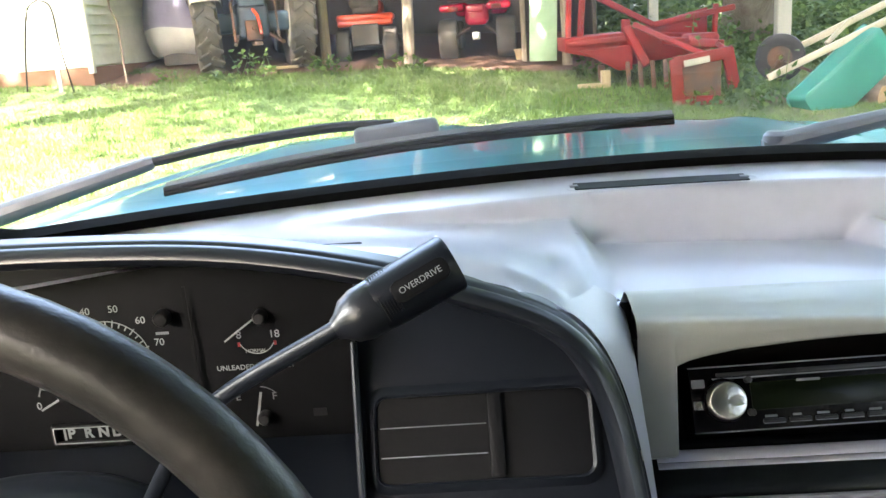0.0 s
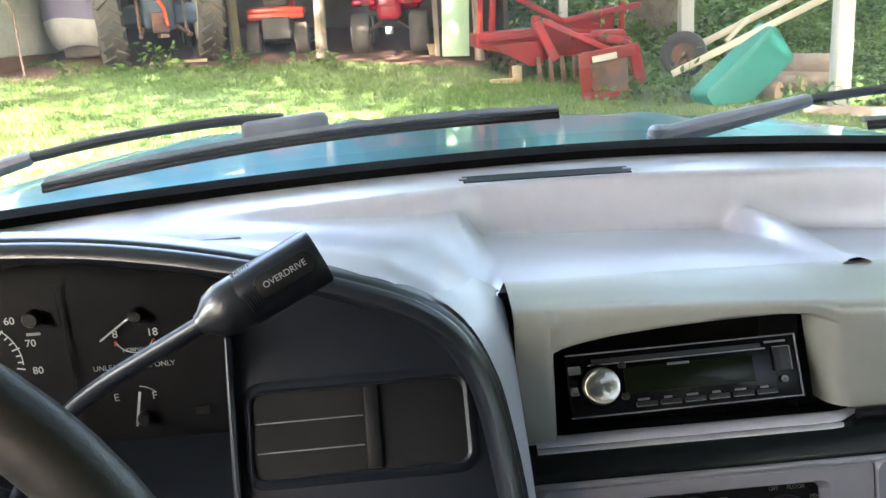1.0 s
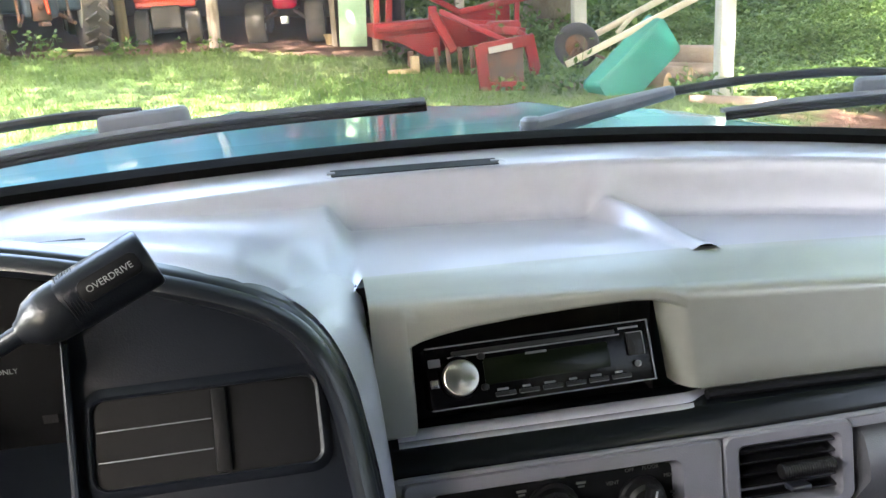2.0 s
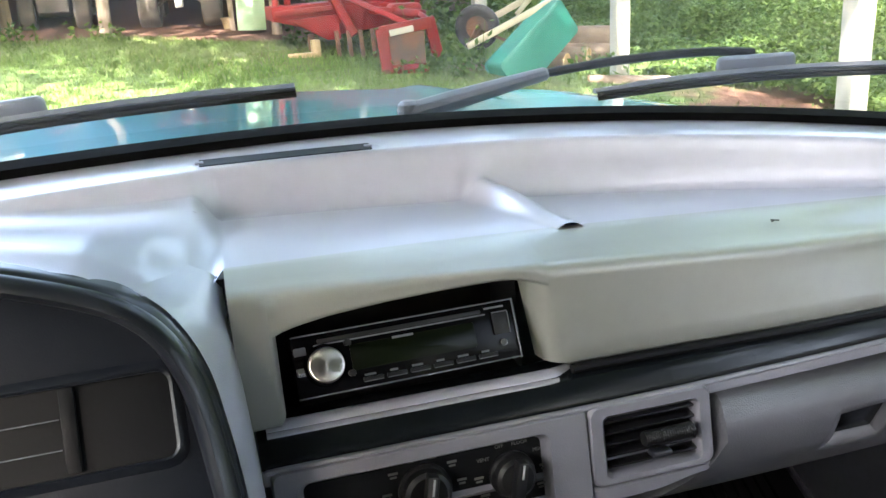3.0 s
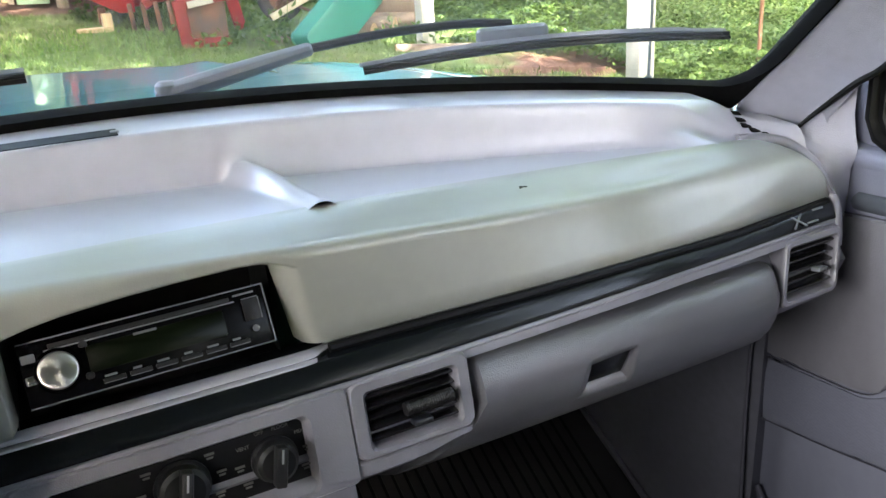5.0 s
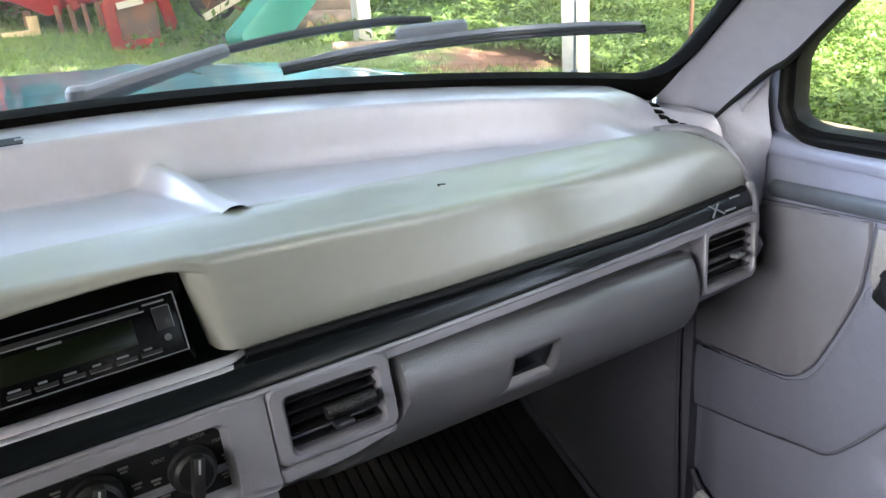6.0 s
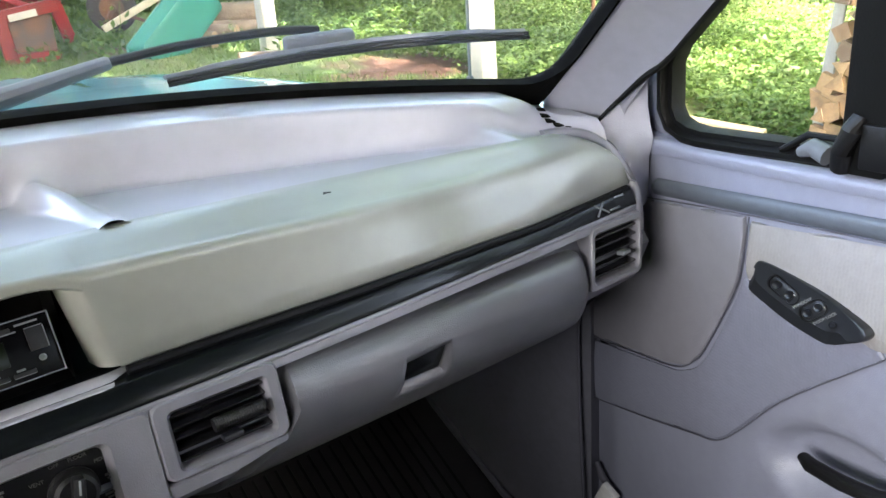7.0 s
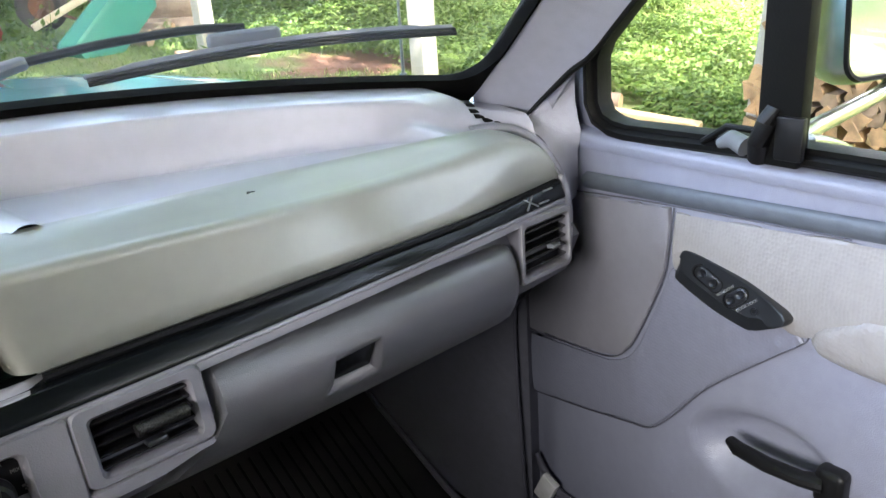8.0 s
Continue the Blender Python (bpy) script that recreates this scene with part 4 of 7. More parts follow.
# gear position window
bm = B()
loft(bm, [[cf(-0.2615, 1.1702) @ Vector((x, y, z)) for x, z in rrect(w, h, 0.001)] for w, h, y in ((0.081, 0.0175, 0.0), (0.08, 0.0165, -0.003), (0.075, 0.0125, -0.003), (0.075, 0.0125, 0.0))], close=True)
part("gear_window", bm, M["black"], cluster)
for n, x in zip("PRND21", (-0.2870, -0.2730, -0.2607, -0.2495, -0.2390, -0.2300)):
    text("gear_letter", n, 0.0118, M["white"], cluster, cf(x, 1.1700), bold=0.0004)
bar("gear_pointer", -0.2918, 1.1700, 0.0016, 0.0095, M["white"], y=-0.001)
for w_, h_, dx_, dz_ in ((0.0760, 0.0008, 0, 0.0066), (0.0760, 0.0008, 0, -0.0066), (0.0008, 0.0124, -0.0378, 0)):
    bar("window_line", -0.2615 + dx_, 1.1702 + dz_, w_, h_, M["white"], y=-0.0035)

# ---- steering wheel ----
WC = Vector((-0.205, 0.323, 1.178))
axis = Vector((0, -0.986, 0.166)).normalized()
WF = frame_at(WC, (1, 0, 0), axis)
wheel = thing("steering_wheel", "worn dark steering wheel with a thick padded rim", "steering wheel", WF)
bm = B()
R, r = 0.2038, 0.0148
rows = []
for i in range(72):
    a = 2 * math.pi * i / 72
    ring_ = []
    for j in range(14):
        b_ = 2 * math.pi * j / 14
        ring_.append(Vector(((R + r * math.cos(b_)) * math.cos(a), -r * math.sin(b_) * 1.05, (R + r * math.cos(b_)) * math.sin(a))))
    rows.append(ring_)
loft(bm, rows, close=True, wrap=True)
part("rim", bm, M["wheelskin"], wheel, local=True, sharp=80)
bm = B()
rbox(bm, (0, 0.035, -0.01), (0.17, 0.05, 0.12), 0.02, seg=4)
part("hub", bm, M["bezel"], wheel, local=True)
for sx, sz in ((-0.13, -0.035), (0.13, -0.035)):
    bm = B()
    tube(bm, [(sx * 0.5, 0.03, -0.02), (sx, 0.02, sz), (sx * 1.4, 0.002, sz * 1.2)], 0.014, 10, flat=0.6, up=(0, 1, 0))
    part("spoke", bm, M["bezel"], wheel, local=True)

column = thing("steering_column", "black plastic steering column shroud", "steering column", pose(-0.17, 0.42, 1.1))
bm = B()
cw = Vector((0, 0.92, -0.39))
rows = []
for t, w in ((0.04, 0.055), (0.10, 0.065), (0.2, 0.07), (0.27, 0.07)):
    c = WC + cw * t
    rows.append([c + Vector((math.cos(a) * w, math.sin(a) * 0.2 * w, math.sin(a) * w * 0.75)) for a in [2 * math.pi * k / 20 for k in range(20)]])
v = loft(bm, rows, close=True)
cap(bm, v[0])
part("shroud", bm, M["bezel"], column)
in_cab = False
bm = B()
rows = []
for y, k in ((0.470, 0.88), (0.476, 0.97), (0.486, 1.0), (0.494, 0.985), (0.497, 0.985), (0.500, 0.99), (0.506, 0.93), (0.515, 0.75)):
    rows.append([Vector((-0.216 + 0.0720 * k * math.cos(a), y, 1.188 + 0.0250 * k * math.sin(a))) for a in [math.pi * j / 24 for j in range(25)]])
v = loft(bm, rows)
cap(bm, v[0])
part("collar", bm, M["hoodskin"], column, sharp=40)
in_cab = True

# ---- gear lever ----
in_cab = False
lever = thing("gear_lever", "black column gear lever with a ribbed overdrive knob", "gear lever", pose(-0.08, 0.45, 1.29))
p2, tip = Vector((-0.0205, 0.4485, 1.3135)), Vector((0.0400, 0.4660, 1.3410))
p1, p0 = Vector((-0.086, 0.4645, 1.275)), Vector((-0.116, 0.470, 1.246))
d = (tip - p2).normalized()
bm = B()
tube(bm, spline([Vector((-0.155, 0.480, 1.18)), Vector((-0.142, 0.476, 1.208)), p0, p1, p2 + d * 0.004], 6), 0.0047, 14)
part("stem", bm, M["bezel"], lever)
bm = B()
KF = d.to_track_quat('Z', 'Y').to_matrix().to_4x4()
KF.translation = p2
KF = KF @ Matrix.Scale(0.90, 4)
lathe(bm, [(0.006, -0.001), (0.0075, 0.002), (0.013, 0.008), (0.0155, 0.016), (0.0158, 0.026), (0.0155, 0.027)], KF, 28)
part("collar", bm, M["lever"], lever)
bm = B()
rows = []
for h, w in ((0.026, 0.0150), (0.030, 0.0158), (0.0660, 0.0164), (0.0735, 0.0164), (0.0752, 0.0152), (0.0745, 0.0128), (0.0715, 0.0118)):
    rows.append([KF @ Vector((w * math.copysign(abs(math.cos(a)) ** 0.8, math.cos(a)), w * math.copysign(abs(math.sin(a)) ** 0.8, math.sin(a)), h)) for a in [2 * math.pi * k / 28 for k in range(28)]])
v = loft(bm, rows, close=True)
cap(bm, v[0][::-1])
cap(bm, v[-1])
grip = part("knob", bm, M["bezel"], lever, "black overdrive knob", sharp=40)
facing = Vector((0.182, -0.90, 0.31)).normalized()      # towards the driver
side = (facing - d * facing.dot(d)).normalized()
for k in range(7):
    bm = B()
    lathe(bm, [(0.0157, -0.0005), (0.0164, 0), (0.0157, 0.0005)], KF @ Matrix.Translation((0, 0, 0.0285 + 0.0016 * k)), 28)
    part("rib", bm, M["black"], grip)
LF = frame_at(p2 + d * 0.0478 + side * 0.0146, d, side)
bm = B()
prism(bm, rrect(0.031, 0.0110, 0.0035), 0.003, LF @ Matrix.Translation((0, -0.0008, 0)), 0.0006)
part("switch_plate", bm, M["panel"], grip)
text("printed_word", "OVERDRIVE", 0.0045, M["white"], grip, LF @ Matrix.Translation((0.0, -0.0012, 0)))

bm = B()
lathe(bm, [(0.0118, 0.0705), (0.0118, 0.0735), (0.0105, 0.0745), (0.003, 0.0742)], KF, 24)
part("end_button", bm, M["lower"], grip, "grey overdrive push button")
in_cab = True

# ---- windscreen ----
screen = thing("windscreen", "clear laminated truck windscreen with a black border", "windscreen", pose(0.3, 0.9, 1.3), kind="structure")
bm = B()
rows = []
for j in range(13):
    h = -0.012 + 0.43 * j / 12
    rows.append([glass_at(-0.48 + 1.54 * i / 30, h) for i in range(31)])
loft(bm, rows)
ob = part("pane", bm, SCREEN, screen, sharp=80, face_to=(0.3, 0, 1.3))
ob.visible_shadow = False
# black border: along the base, round both lower corners and up the sides
bm = B()
XL, XR, RC, HB = -0.40, 1.0145, 0.046, 0.011
path = [(XL, h, -1.0, 0.0) for h in (0.42, 0.32, 0.22, 0.14)]
path += [(XL + RC - RC * math.cos(a), HB + RC - RC * math.sin(a), -math.cos(a), -math.sin(a)) for a in [math.pi / 2 * k / 10 for k in range(11)]]
path += [(XL + RC + (XR - XL - 2 * RC) * k / 50, HB, 0.0, -1.0) for k in range(1, 50)]
path += [(XR - RC + RC * math.sin(a), HB + RC - RC * math.cos(a), math.sin(a), -math.cos(a)) for a in [math.pi / 2 * k / 12 for k in range(13)]]
path += [(XR + 0.09 * (h - HB - RC), h, 1.0, 0.0) for h in (0.09, 0.14, 0.22, 0.32, 0.42)]
rows = []
for x, h, nx, nh in path:
    w = 1.0 - 0.8 * smooth(0.0, 1.0, max(0.0, abs(nx)))
    rows.append([glass_at(x + nx * k, h + nh * k) + Vector((0, dy, dz)) for k, dy, dz in ((0.061 * w, -0.016 * w, 0), (0.017 * w, -0.018 * w, 0), (0.001, -0.012, -0.002), (-0.001, 0.004, 0.002), (0.031 * w, 0.02, 0))])
loft(bm, rows)
part("border", bm, M["frit"], screen)

# ---- cab shell ----
cab = thing("cab_shell", "mauve grey lined pickup truck cab", "truck cab", pose(0.3, 0.0, 0.6))
for s in (1, -1):
    bm = B()
    rows = []
    for j in range(17):
        h = -0.075 + 0.50 * j / 16
        hh = max(h, 0.0)
        g = glass_at(1.026 + 0.09 * max(0.0, hh - 0.05), hh)
        a = Vector((g.x + 0.001 - 0.016 * (1 - smooth(-0.03, 0.05, h)), g.y - 0.004 + (0.0 - h + hh) * 0.3, g.z + (h - hh)))
        k = smooth(-0.08, 0.08, h)
        wy = 0.075
        mid1 = a + Vector((0.018, -0.020, -0.006))
        mid2 = a + Vector((0.040, -0.045, -0.010))
        end = a + Vector((0.058, -wy, -0.012))
        back_ = a + Vector((0.075, -0.06, 0.0))
        r_ = [a + Vector((0.0, 0.012, 0.0)), a, mid1, mid2, end, back_]
        if s < 0:
            r_ = [Vector((0.6 - p.x, p.y, p.z)) for p in r_]
        rows.append(r_)
    loft(bm, rows)
    part("pillar_trim", bm, M["door"], cab, sharp=50)
bm = B()
sheet(bm, [[Vector((x, y, z)) for y, z in ((0.56, 1.70), (0.4, 1.735), (0.0, 1.75), (-0.5, 1.74), (-0.66, 1.70))] for x in (-0.55, -0.2, 0.3, 0.8, 1.15)], (0, 0, 0.03))
part("headliner", bm, M["cloth"], cab)
bm = B()
rbox(bm, (0.3, -0.70, 0.98), (1.7, 0.06, 1.0), 0.01)
part("rear_wall", bm, M["seatcloth"], cab)
for x in (-0.45, 1.05):
    bm = B()
    rbox(bm, (x, -0.69, 1.5), (0.22, 0.06, 0.46), 0.01)
    part("rear_pillar", bm, M["cloth"], cab)
PAN = [(-0.7, 0.50), (0.5, 0.50), (0.74, 0.505), (0.875, 0.55), (0.965, 0.60), (1.06, 0.652), (1.18, 0.73), (1.24, 0.82), (1.26, 0.98), (1.26, 1.12)]
bm = B()
sheet(bm, [[Vector((x, y, z)) for y, z in PAN] for x in (-0.6, -0.1, 0.3, 0.7, 1.12)], (0, 0.01, -0.02))
part("floor_pan", bm, M["carpet"], cab)
# rear window, out of view; its dark tint is added to dim the cab
bm = B()
rbox(bm, (0.3, -0.70, 1.61), (1.32, 0.006, 0.28), 0.0)
part("rear_window", bm, TINTED, cab, "dark tinted rear window")
# ribbed mat in the passenger's footwell
bm = B()
sheet(bm, [[Vector((x, y, z + 0.008)) for y, z in PAN[1:7]] for x in (0.46, 0.7, 0.985)], (0, 0, -0.006))
mat_ = part("floor_mat", bm, M["carpet"], cab)
for k in range(20):
    bm = B()
    x = 0.56 + 0.02 * k
    tube(bm, [(x, y, z + 0.010) for y, z in PAN[1:6]], 0.0026, 6)
    part("mat_rib", bm, M["rubber"], mat_)
# kick panel under the passenger's end of the dash
bm = B()
sheet(bm, [[Vector((1.066, 0.734, z)), Vector((1.046, 0.765, z)), Vector((1.030, 0.81, z)), Vector((1.010, 0.87, z)), Vector((1.001, 0.95, z)), Vector((0.996, 1.05, z)), Vector((0.993, 1.25, z))] for z in (0.48, 0.6, 0.7, 0.8, 0.9, 1.0, 1.1, 1.19)], (0.03, 0.01, 0))
part("kick_panel", bm, M["kick"], cab)
bm = B()
tube(bm, [(1.002, 0.82, 0.535), (1.0, 0.875, 0.556), (0.996, 0.965, 0.606), (0.992, 1.06, 0.658), (0.99, 1.18, 0.735)], 0.006, 8)
part("carpet_edge", bm, M["kick"], cab)

for s in (0, 1):
    bm = B()
    rbox(bm, (1.135, 0.725, 0.79), (0.05, 0.15, 0.66), 0.004)
    rbox(bm, (1.082, 1.02, 0.79), (0.04, 0.46, 0.66), 0.004)
    rbox(bm, (1.12, 0.74, 1.21), (0.05, 0.12, 0.14), 0.004)
    if s:
        for v in bm.verts:
            v.co.x = 0.6 - v.co.x
    part("cowl_side", bm, M["lower"], cab)

# weather strips: along the pillar, and round the end of the dash
bm = B()
tube(bm, spline([(1.030, 0.706, 1.200), (1.048, 0.689, 1.226), (1.060, 0.674, 1.244), (1.070, 0.648, 1.270), (1.080, 0.624, 1.290), (1.079, 0.575, 1.340), (1.070, 0.382, 1.537)], 5), [0.002 + 0.002 * min(1, k / 14) for k in range(31)], 8)
part("door_seal", bm, M["rubber"], cab)
bm = B()
tube(bm, spline([(1.03, 0.712, 1.203), (1.036, 0.672, 1.19), (1.038, 0.652, 1.165), (1.039, 0.64, 1.135), (1.039, 0.634, 1.09), (1.037, 0.634, 1.045), (1.044, 0.667, 1.008), (1.045, 0.716, 0.953), (1.047, 0.739, 0.922), (1.047, 0.741, 0.82), (1.047, 0.738, 0.71), (1.047, 0.733, 0.585), (1.047, 0.73, 0.50)], 5), 0.0026, 8)
part("door_seal", bm, M["seam"], cab)

# ---- bench seat, below and behind the view ----
seat = thing("bench_seat", "grey cloth truck bench seat", "seat", pose(0.3, -0.3, 0.72))
bm = B()
rbox(bm, (0.3, -0.22, 0.88), (1.35, 0.5, 0.20), 0.05, seg=4)
part("cushion", bm, M["seatcloth"], seat)
bm = B()
rbox(bm, (0.3, -0.52, 1.18), (1.35, 0.16, 0.62), 0.05, m=Matrix.Translation((0, -0.02, 0)), seg=4)
part("backrest", bm, M["seatcloth"], seat)
bm = B()
rbox(bm, (0.3, -0.25, 0.65), (1.2, 0.45, 0.30), 0.01)
part("base", bm, M["black"], seat)


# ---- doors ----
def door_x(y, z):
    """Inner face of the passenger door: bulges inwards at the arm rest."""
    x = 1.098 - 0.016 * smooth(1.16, 1.05, z)
    x += 0.012 * smooth(1.18, 1.21, z)
    # the scoop round the release lever
    q = math.hypot((y - 0.368) / 0.102, (z - 0.829) / 0.064)
    return x + 0.034 * smooth(1.0, 0.5, q)


def door_panel(name, label, mirror):
    """A cab door with its window opening: panel, sill, frame, glass."""
    dr = thing(name, label, "car door", pose(1.1 if not mirror else -0.5, 0.2, 0.62), kind="structure")

    def mx(bm_):
        if mirror:
            for v_ in bm_.verts:
                v_.co.x = 0.6 - v_.co.x
        return bm_
    bm_ = B()
    ys = [0.745 - 0.01 * k for k in range(119)]
    zs = [0.445 + 0.00975 * k for k in range(77)]
    sheet(bm_, [[Vector((door_x(y, z) + 0.012 * smooth(0.69, 0.745, y), y, z)) for z in zs] for y in ys], (0.05, 0, 0))
    part("panel", mx(bm_), M["doorlow"], dr, sharp=50)
    # window sill: a rounded shelf along the belt
    bm_ = B()
    rows_ = []
    for k in range(40):
        y = 0.70 - 0.03 * k
        s_ = 0.012 * smooth(0.60, 0.72, y)
        rows_.append([Vector((1.094, y, 1.168)), Vector((1.090, y, 1.178)), Vector((1.093, y, 1.184 + s_)), Vector((1.102, y, 1.187 + s_)), Vector((1.125, y, 1.188 + s_)), Vector((1.14, y, 1.18))])
    loft(bm_, rows_)
    part("sill", mx(bm_), M["doorlow"], dr, sharp=60)
    # dark frame round the window
    loop = [(0.632, 1.228), (0.625, 1.214), (0.610, 1.2075), (0.59, 1.205), (0.4, 1.211), (-0.45, 1.214), (-0.47, 1.6), (-0.42, 1.68), (0.30, 1.68), (0.345, 1.655), (0.57, 1.36), (0.625, 1.30), (0.633, 1.28)]
    bm_ = B()
    cy, cz = 0.15, 1.4
    n_ = len(loop)

    def off(k, d):
        (y0, z0), (y1, z1), (y2, z2) = loop[k - 1], loop[k], loop[(k + 1) % n_]
        t = Vector((y2 - y0, z2 - z0)).normalized()
        q = Vector((t.y, -t.x))
        c = Vector((cy - y1, cz - z1))
        if q.dot(c) > 0:
            q = -q
        return y1 + q.x * d, z1 + q.y * d
    rows_ = []
    for xo, d in ((1.10, 0.0205), (1.094, 0.016), (1.094, 0.0105), (1.104, 0.0065), (1.104, 0.001), (1.118, -0.002), (1.13, 0.0)):
        rows_.append([Vector((xo, *off(k, d))) for k in range(n_)])
    loft(bm_, rows_, close=True)
    part("window_frame", mx(bm_), M["rubber"], dr, sharp=50)
    bm_ = B()
    f_ = [bm_.verts.new((1.118, y, z)) for y, z in loop]
    bm_.faces.new(f_)
    p_ = part("window_pane", mx(bm_), GLASS, dr, face_to=(0.3, 0, 1.3))
    p_.visible_shadow = False
    # door skin around the opening, outside
    bm_ = B()
    out_ = [(0.76, 1.19), (0.75, 1.19), (0.745, 1.188), (0.70, 1.185), (0.4, 1.185), (-0.5, 1.185), (-0.52, 1.6), (-0.5, 1.74), (0.28, 1.74), (0.40, 1.70), (0.64, 1.385), (0.70, 1.31), (0.74, 1.24)]
    loft(bm_, [[Vector((1.112, *off(k, 0.018))) for k in range(n_)], [Vector((1.112, y, z)) for y, z in out_], [Vector((1.14, y, z)) for y, z in out_], [Vector((1.14, *off(k, 0.01))) for k in range(n_)]], close=True)
    part("upper_frame", mx(bm_), M["doorlow"], dr, sharp=40)
    return dr


pdoor = door_panel("door_1", "mauve grey vinyl passenger door with dark window frame, closed", False)
door_panel("door_2", "mauve grey vinyl driver door with dark window frame, closed", True)

# trim that carries the door up to its pillar edge in front of the window
bm = B()
rows = []
for sx, sy, sz, fx, fy, fz in ((1.047, 0.640, 1.105, 1.0925, 0.656, 1.105), (1.047, 0.648, 1.135, 1.092, 0.656, 1.135), (1.041, 0.662, 1.165, 1.0905, 0.655, 1.165), (1.037, 0.682, 1.188, 1.0902, 0.650, 1.182),
                               (1.035, 0.701, 1.204, 1.0912, 0.650, 1.192), (1.048, 0.697, 1.222, 1.0918, 0.655, 1.206), (1.062, 0.685, 1.245, 1.092, 0.660, 1.230), (1.076, 0.671, 1.270, 1.0925, 0.661, 1.262),
                               (1.084, 0.645, 1.297, 1.093, 0.655, 1.295), (1.089, 0.596, 1.350, 1.094, 0.61, 1.345), (1.090, 0.47, 1.495, 1.095, 0.485, 1.50)):
    a, b = Vector((sx, sy, sz)), Vector((fx, fy, fz))
    rows.append([a + (b - a) * t + Vector((0.010, 0, 0)) * math.sin(math.pi * t) * (0.35 if sz < 1.28 else 0.1) for t in (0, 0.15, 0.3, 0.5, 0.7, 0.85, 1.0)])
loft(bm, rows)
part("corner_trim", bm, M["door"], pdoor, sharp=80)

# the post of the vent window
bm = B()
rbox(bm, (1.099, 0.386, 1.44), (0.022, 0.047, 0.50), 0.003)
part("vent_window_post", bm, M["rubber"], pdoor)
bm = B()
rbox(bm, (1.088, 0.372, 1.222), (0.01, 0.03, 0.046), 0.002)
part("post_plate", bm, M["black"], pdoor)
# latch of the vent window
bm = B()
tube(bm, [(1.095, 0.408, 1.195), (1.085, 0.404, 1.215), (1.082, 0.396, 1.238), (1.088, 0.392, 1.252)], [0.012, 0.0115, 0.01, 0.007], 12)
part("vent_latch", bm, M["black"], pdoor)
bm = B()
tube(bm, [(1.096, 0.455, 1.203), (1.09, 0.438, 1.212), (1.085, 0.418, 1.207)], [0.006, 0.010, 0.011], 12)
part("latch_cam", bm, M["grey"], pdoor)
bm = B()
tube(bm, [(1.10, 0.48, 1.200), (1.10, 0.45, 1.222), (1.10, 0.41, 1.222)], 0.004, 8)
part("latch_frame", bm, M["rubber"], pdoor)
# slate moulding along the door
bm = B()
rows = []
for y in [0.648, 0.6475, 0.646, 0.643, 0.638, 0.63] + [0.60 - 0.03 * k for k in range(40)]:
    zc = 1.126 + (0.648 - y) * 0.04
    e = math.sqrt(max(0.09, 1 - max(0.0, (y - 0.6425) / 0.0056) ** 2))
    w = 0.0115 * e
    rows.append([Vector((1.094, y, zc + w)), Vector((1.0885, y, zc + w * 0.75)), Vector((1.087, y, zc)), Vector((1.0885, y, zc - w * 0.75)), Vector((1.094, y, zc - w))])
loft(bm, rows)
part("moulding", bm, M["doorstrip"], pdoor, "slate blue moulding", sharp=60)


def door_sheet(name, pts, out, mat, label="", rim=0.004):
    """A padded insert on the door: an outline in y, z, proud of the panel."""
    b_ = B()
    c = Vector((sum(p[0] for p in pts) / len(pts), sum(p[1] for p in pts) / len(pts)))
    n_ = len(pts)

    def ringat(k, o):
        r_ = []
        for y, z in pts:
            q = Vector((y, z))
            q = q + (c - q).normalized() * k
            r_.append(Vector((door_x(q.x, q.y) - o, q.x, q.y)))
        return r_
    v_ = loft(b_, [ringat(0, -0.004), ringat(0, out * 0.5), ringat(rim * 0.5, out * 0.9), ringat(rim, out)], close=True)
    cap(b_, v_[-1])
    tri_ = bmesh.ops.triangulate(b_, faces=[f_ for f_ in b_.faces if len(f_.verts) > 4])["faces"]
    for k_ in range(3):
        es_ = {e_ for f_ in tri_ for e_ in f_.edges if e_.calc_length() > 0.02}
        r_ = bmesh.ops.subdivide_edges(b_, edges=list(es_), cuts=1, use_grid_fill=False)
        tri_ = bmesh.ops.triangulate(b_, faces=[f_ for f_ in b_.faces if len(f_.verts) > 3 and all(abs(v_.co.x - 1.09) < 0.03 for v_ in f_.verts)])["faces"] + [f_ for f_ in b_.faces if len(f_.verts) == 3]
        for v_ in {v_ for g_ in r_["geom_inner"] if isinstance(g_, bmesh.types.BMVert) for v_ in [g_]}:
            v_.co.x = min(v_.co.x, door_x(v_.co.y, v_.co.z) - out)
    return part(name, b_, mat, pdoor, label, sharp=40)


def smooth_loop(pts, n=5):
    s_ = spline([(a, b, 0) for a, b in pts], n)
    return [(p.x, p.y) for p in s_]


door_sheet("speaker_panel", smooth_loop([(0.735, 1.100), (0.65, 1.108), (0.512, 1.117)], 3) + smooth_loop([(0.508, 1.112), (0.506, 1.06), (0.514, 1.02), (0.545, 0.94), (0.562, 0.912), (0.592, 0.892), (0.74, 0.882)], 4)[1:],
           0.007, M["speaker"], "mauve dimpled speaker panel")
door_sheet("upper_insert", smooth_loop([(0.503, 1.113), (0.2, 1.1305), (-0.4, 1.155)], 3) + smooth_loop([(-0.4, 1.06), (0.2, 1.05), (0.262, 1.046), (0.320, 1.014), (0.345, 1.010), (0.36, 1.014), (0.40, 1.016), (0.44, 1.024), (0.487, 1.042), (0.499, 1.055), (0.503, 1.10)], 4),
           0.006, M["insert"], "beige dimpled vinyl insert")
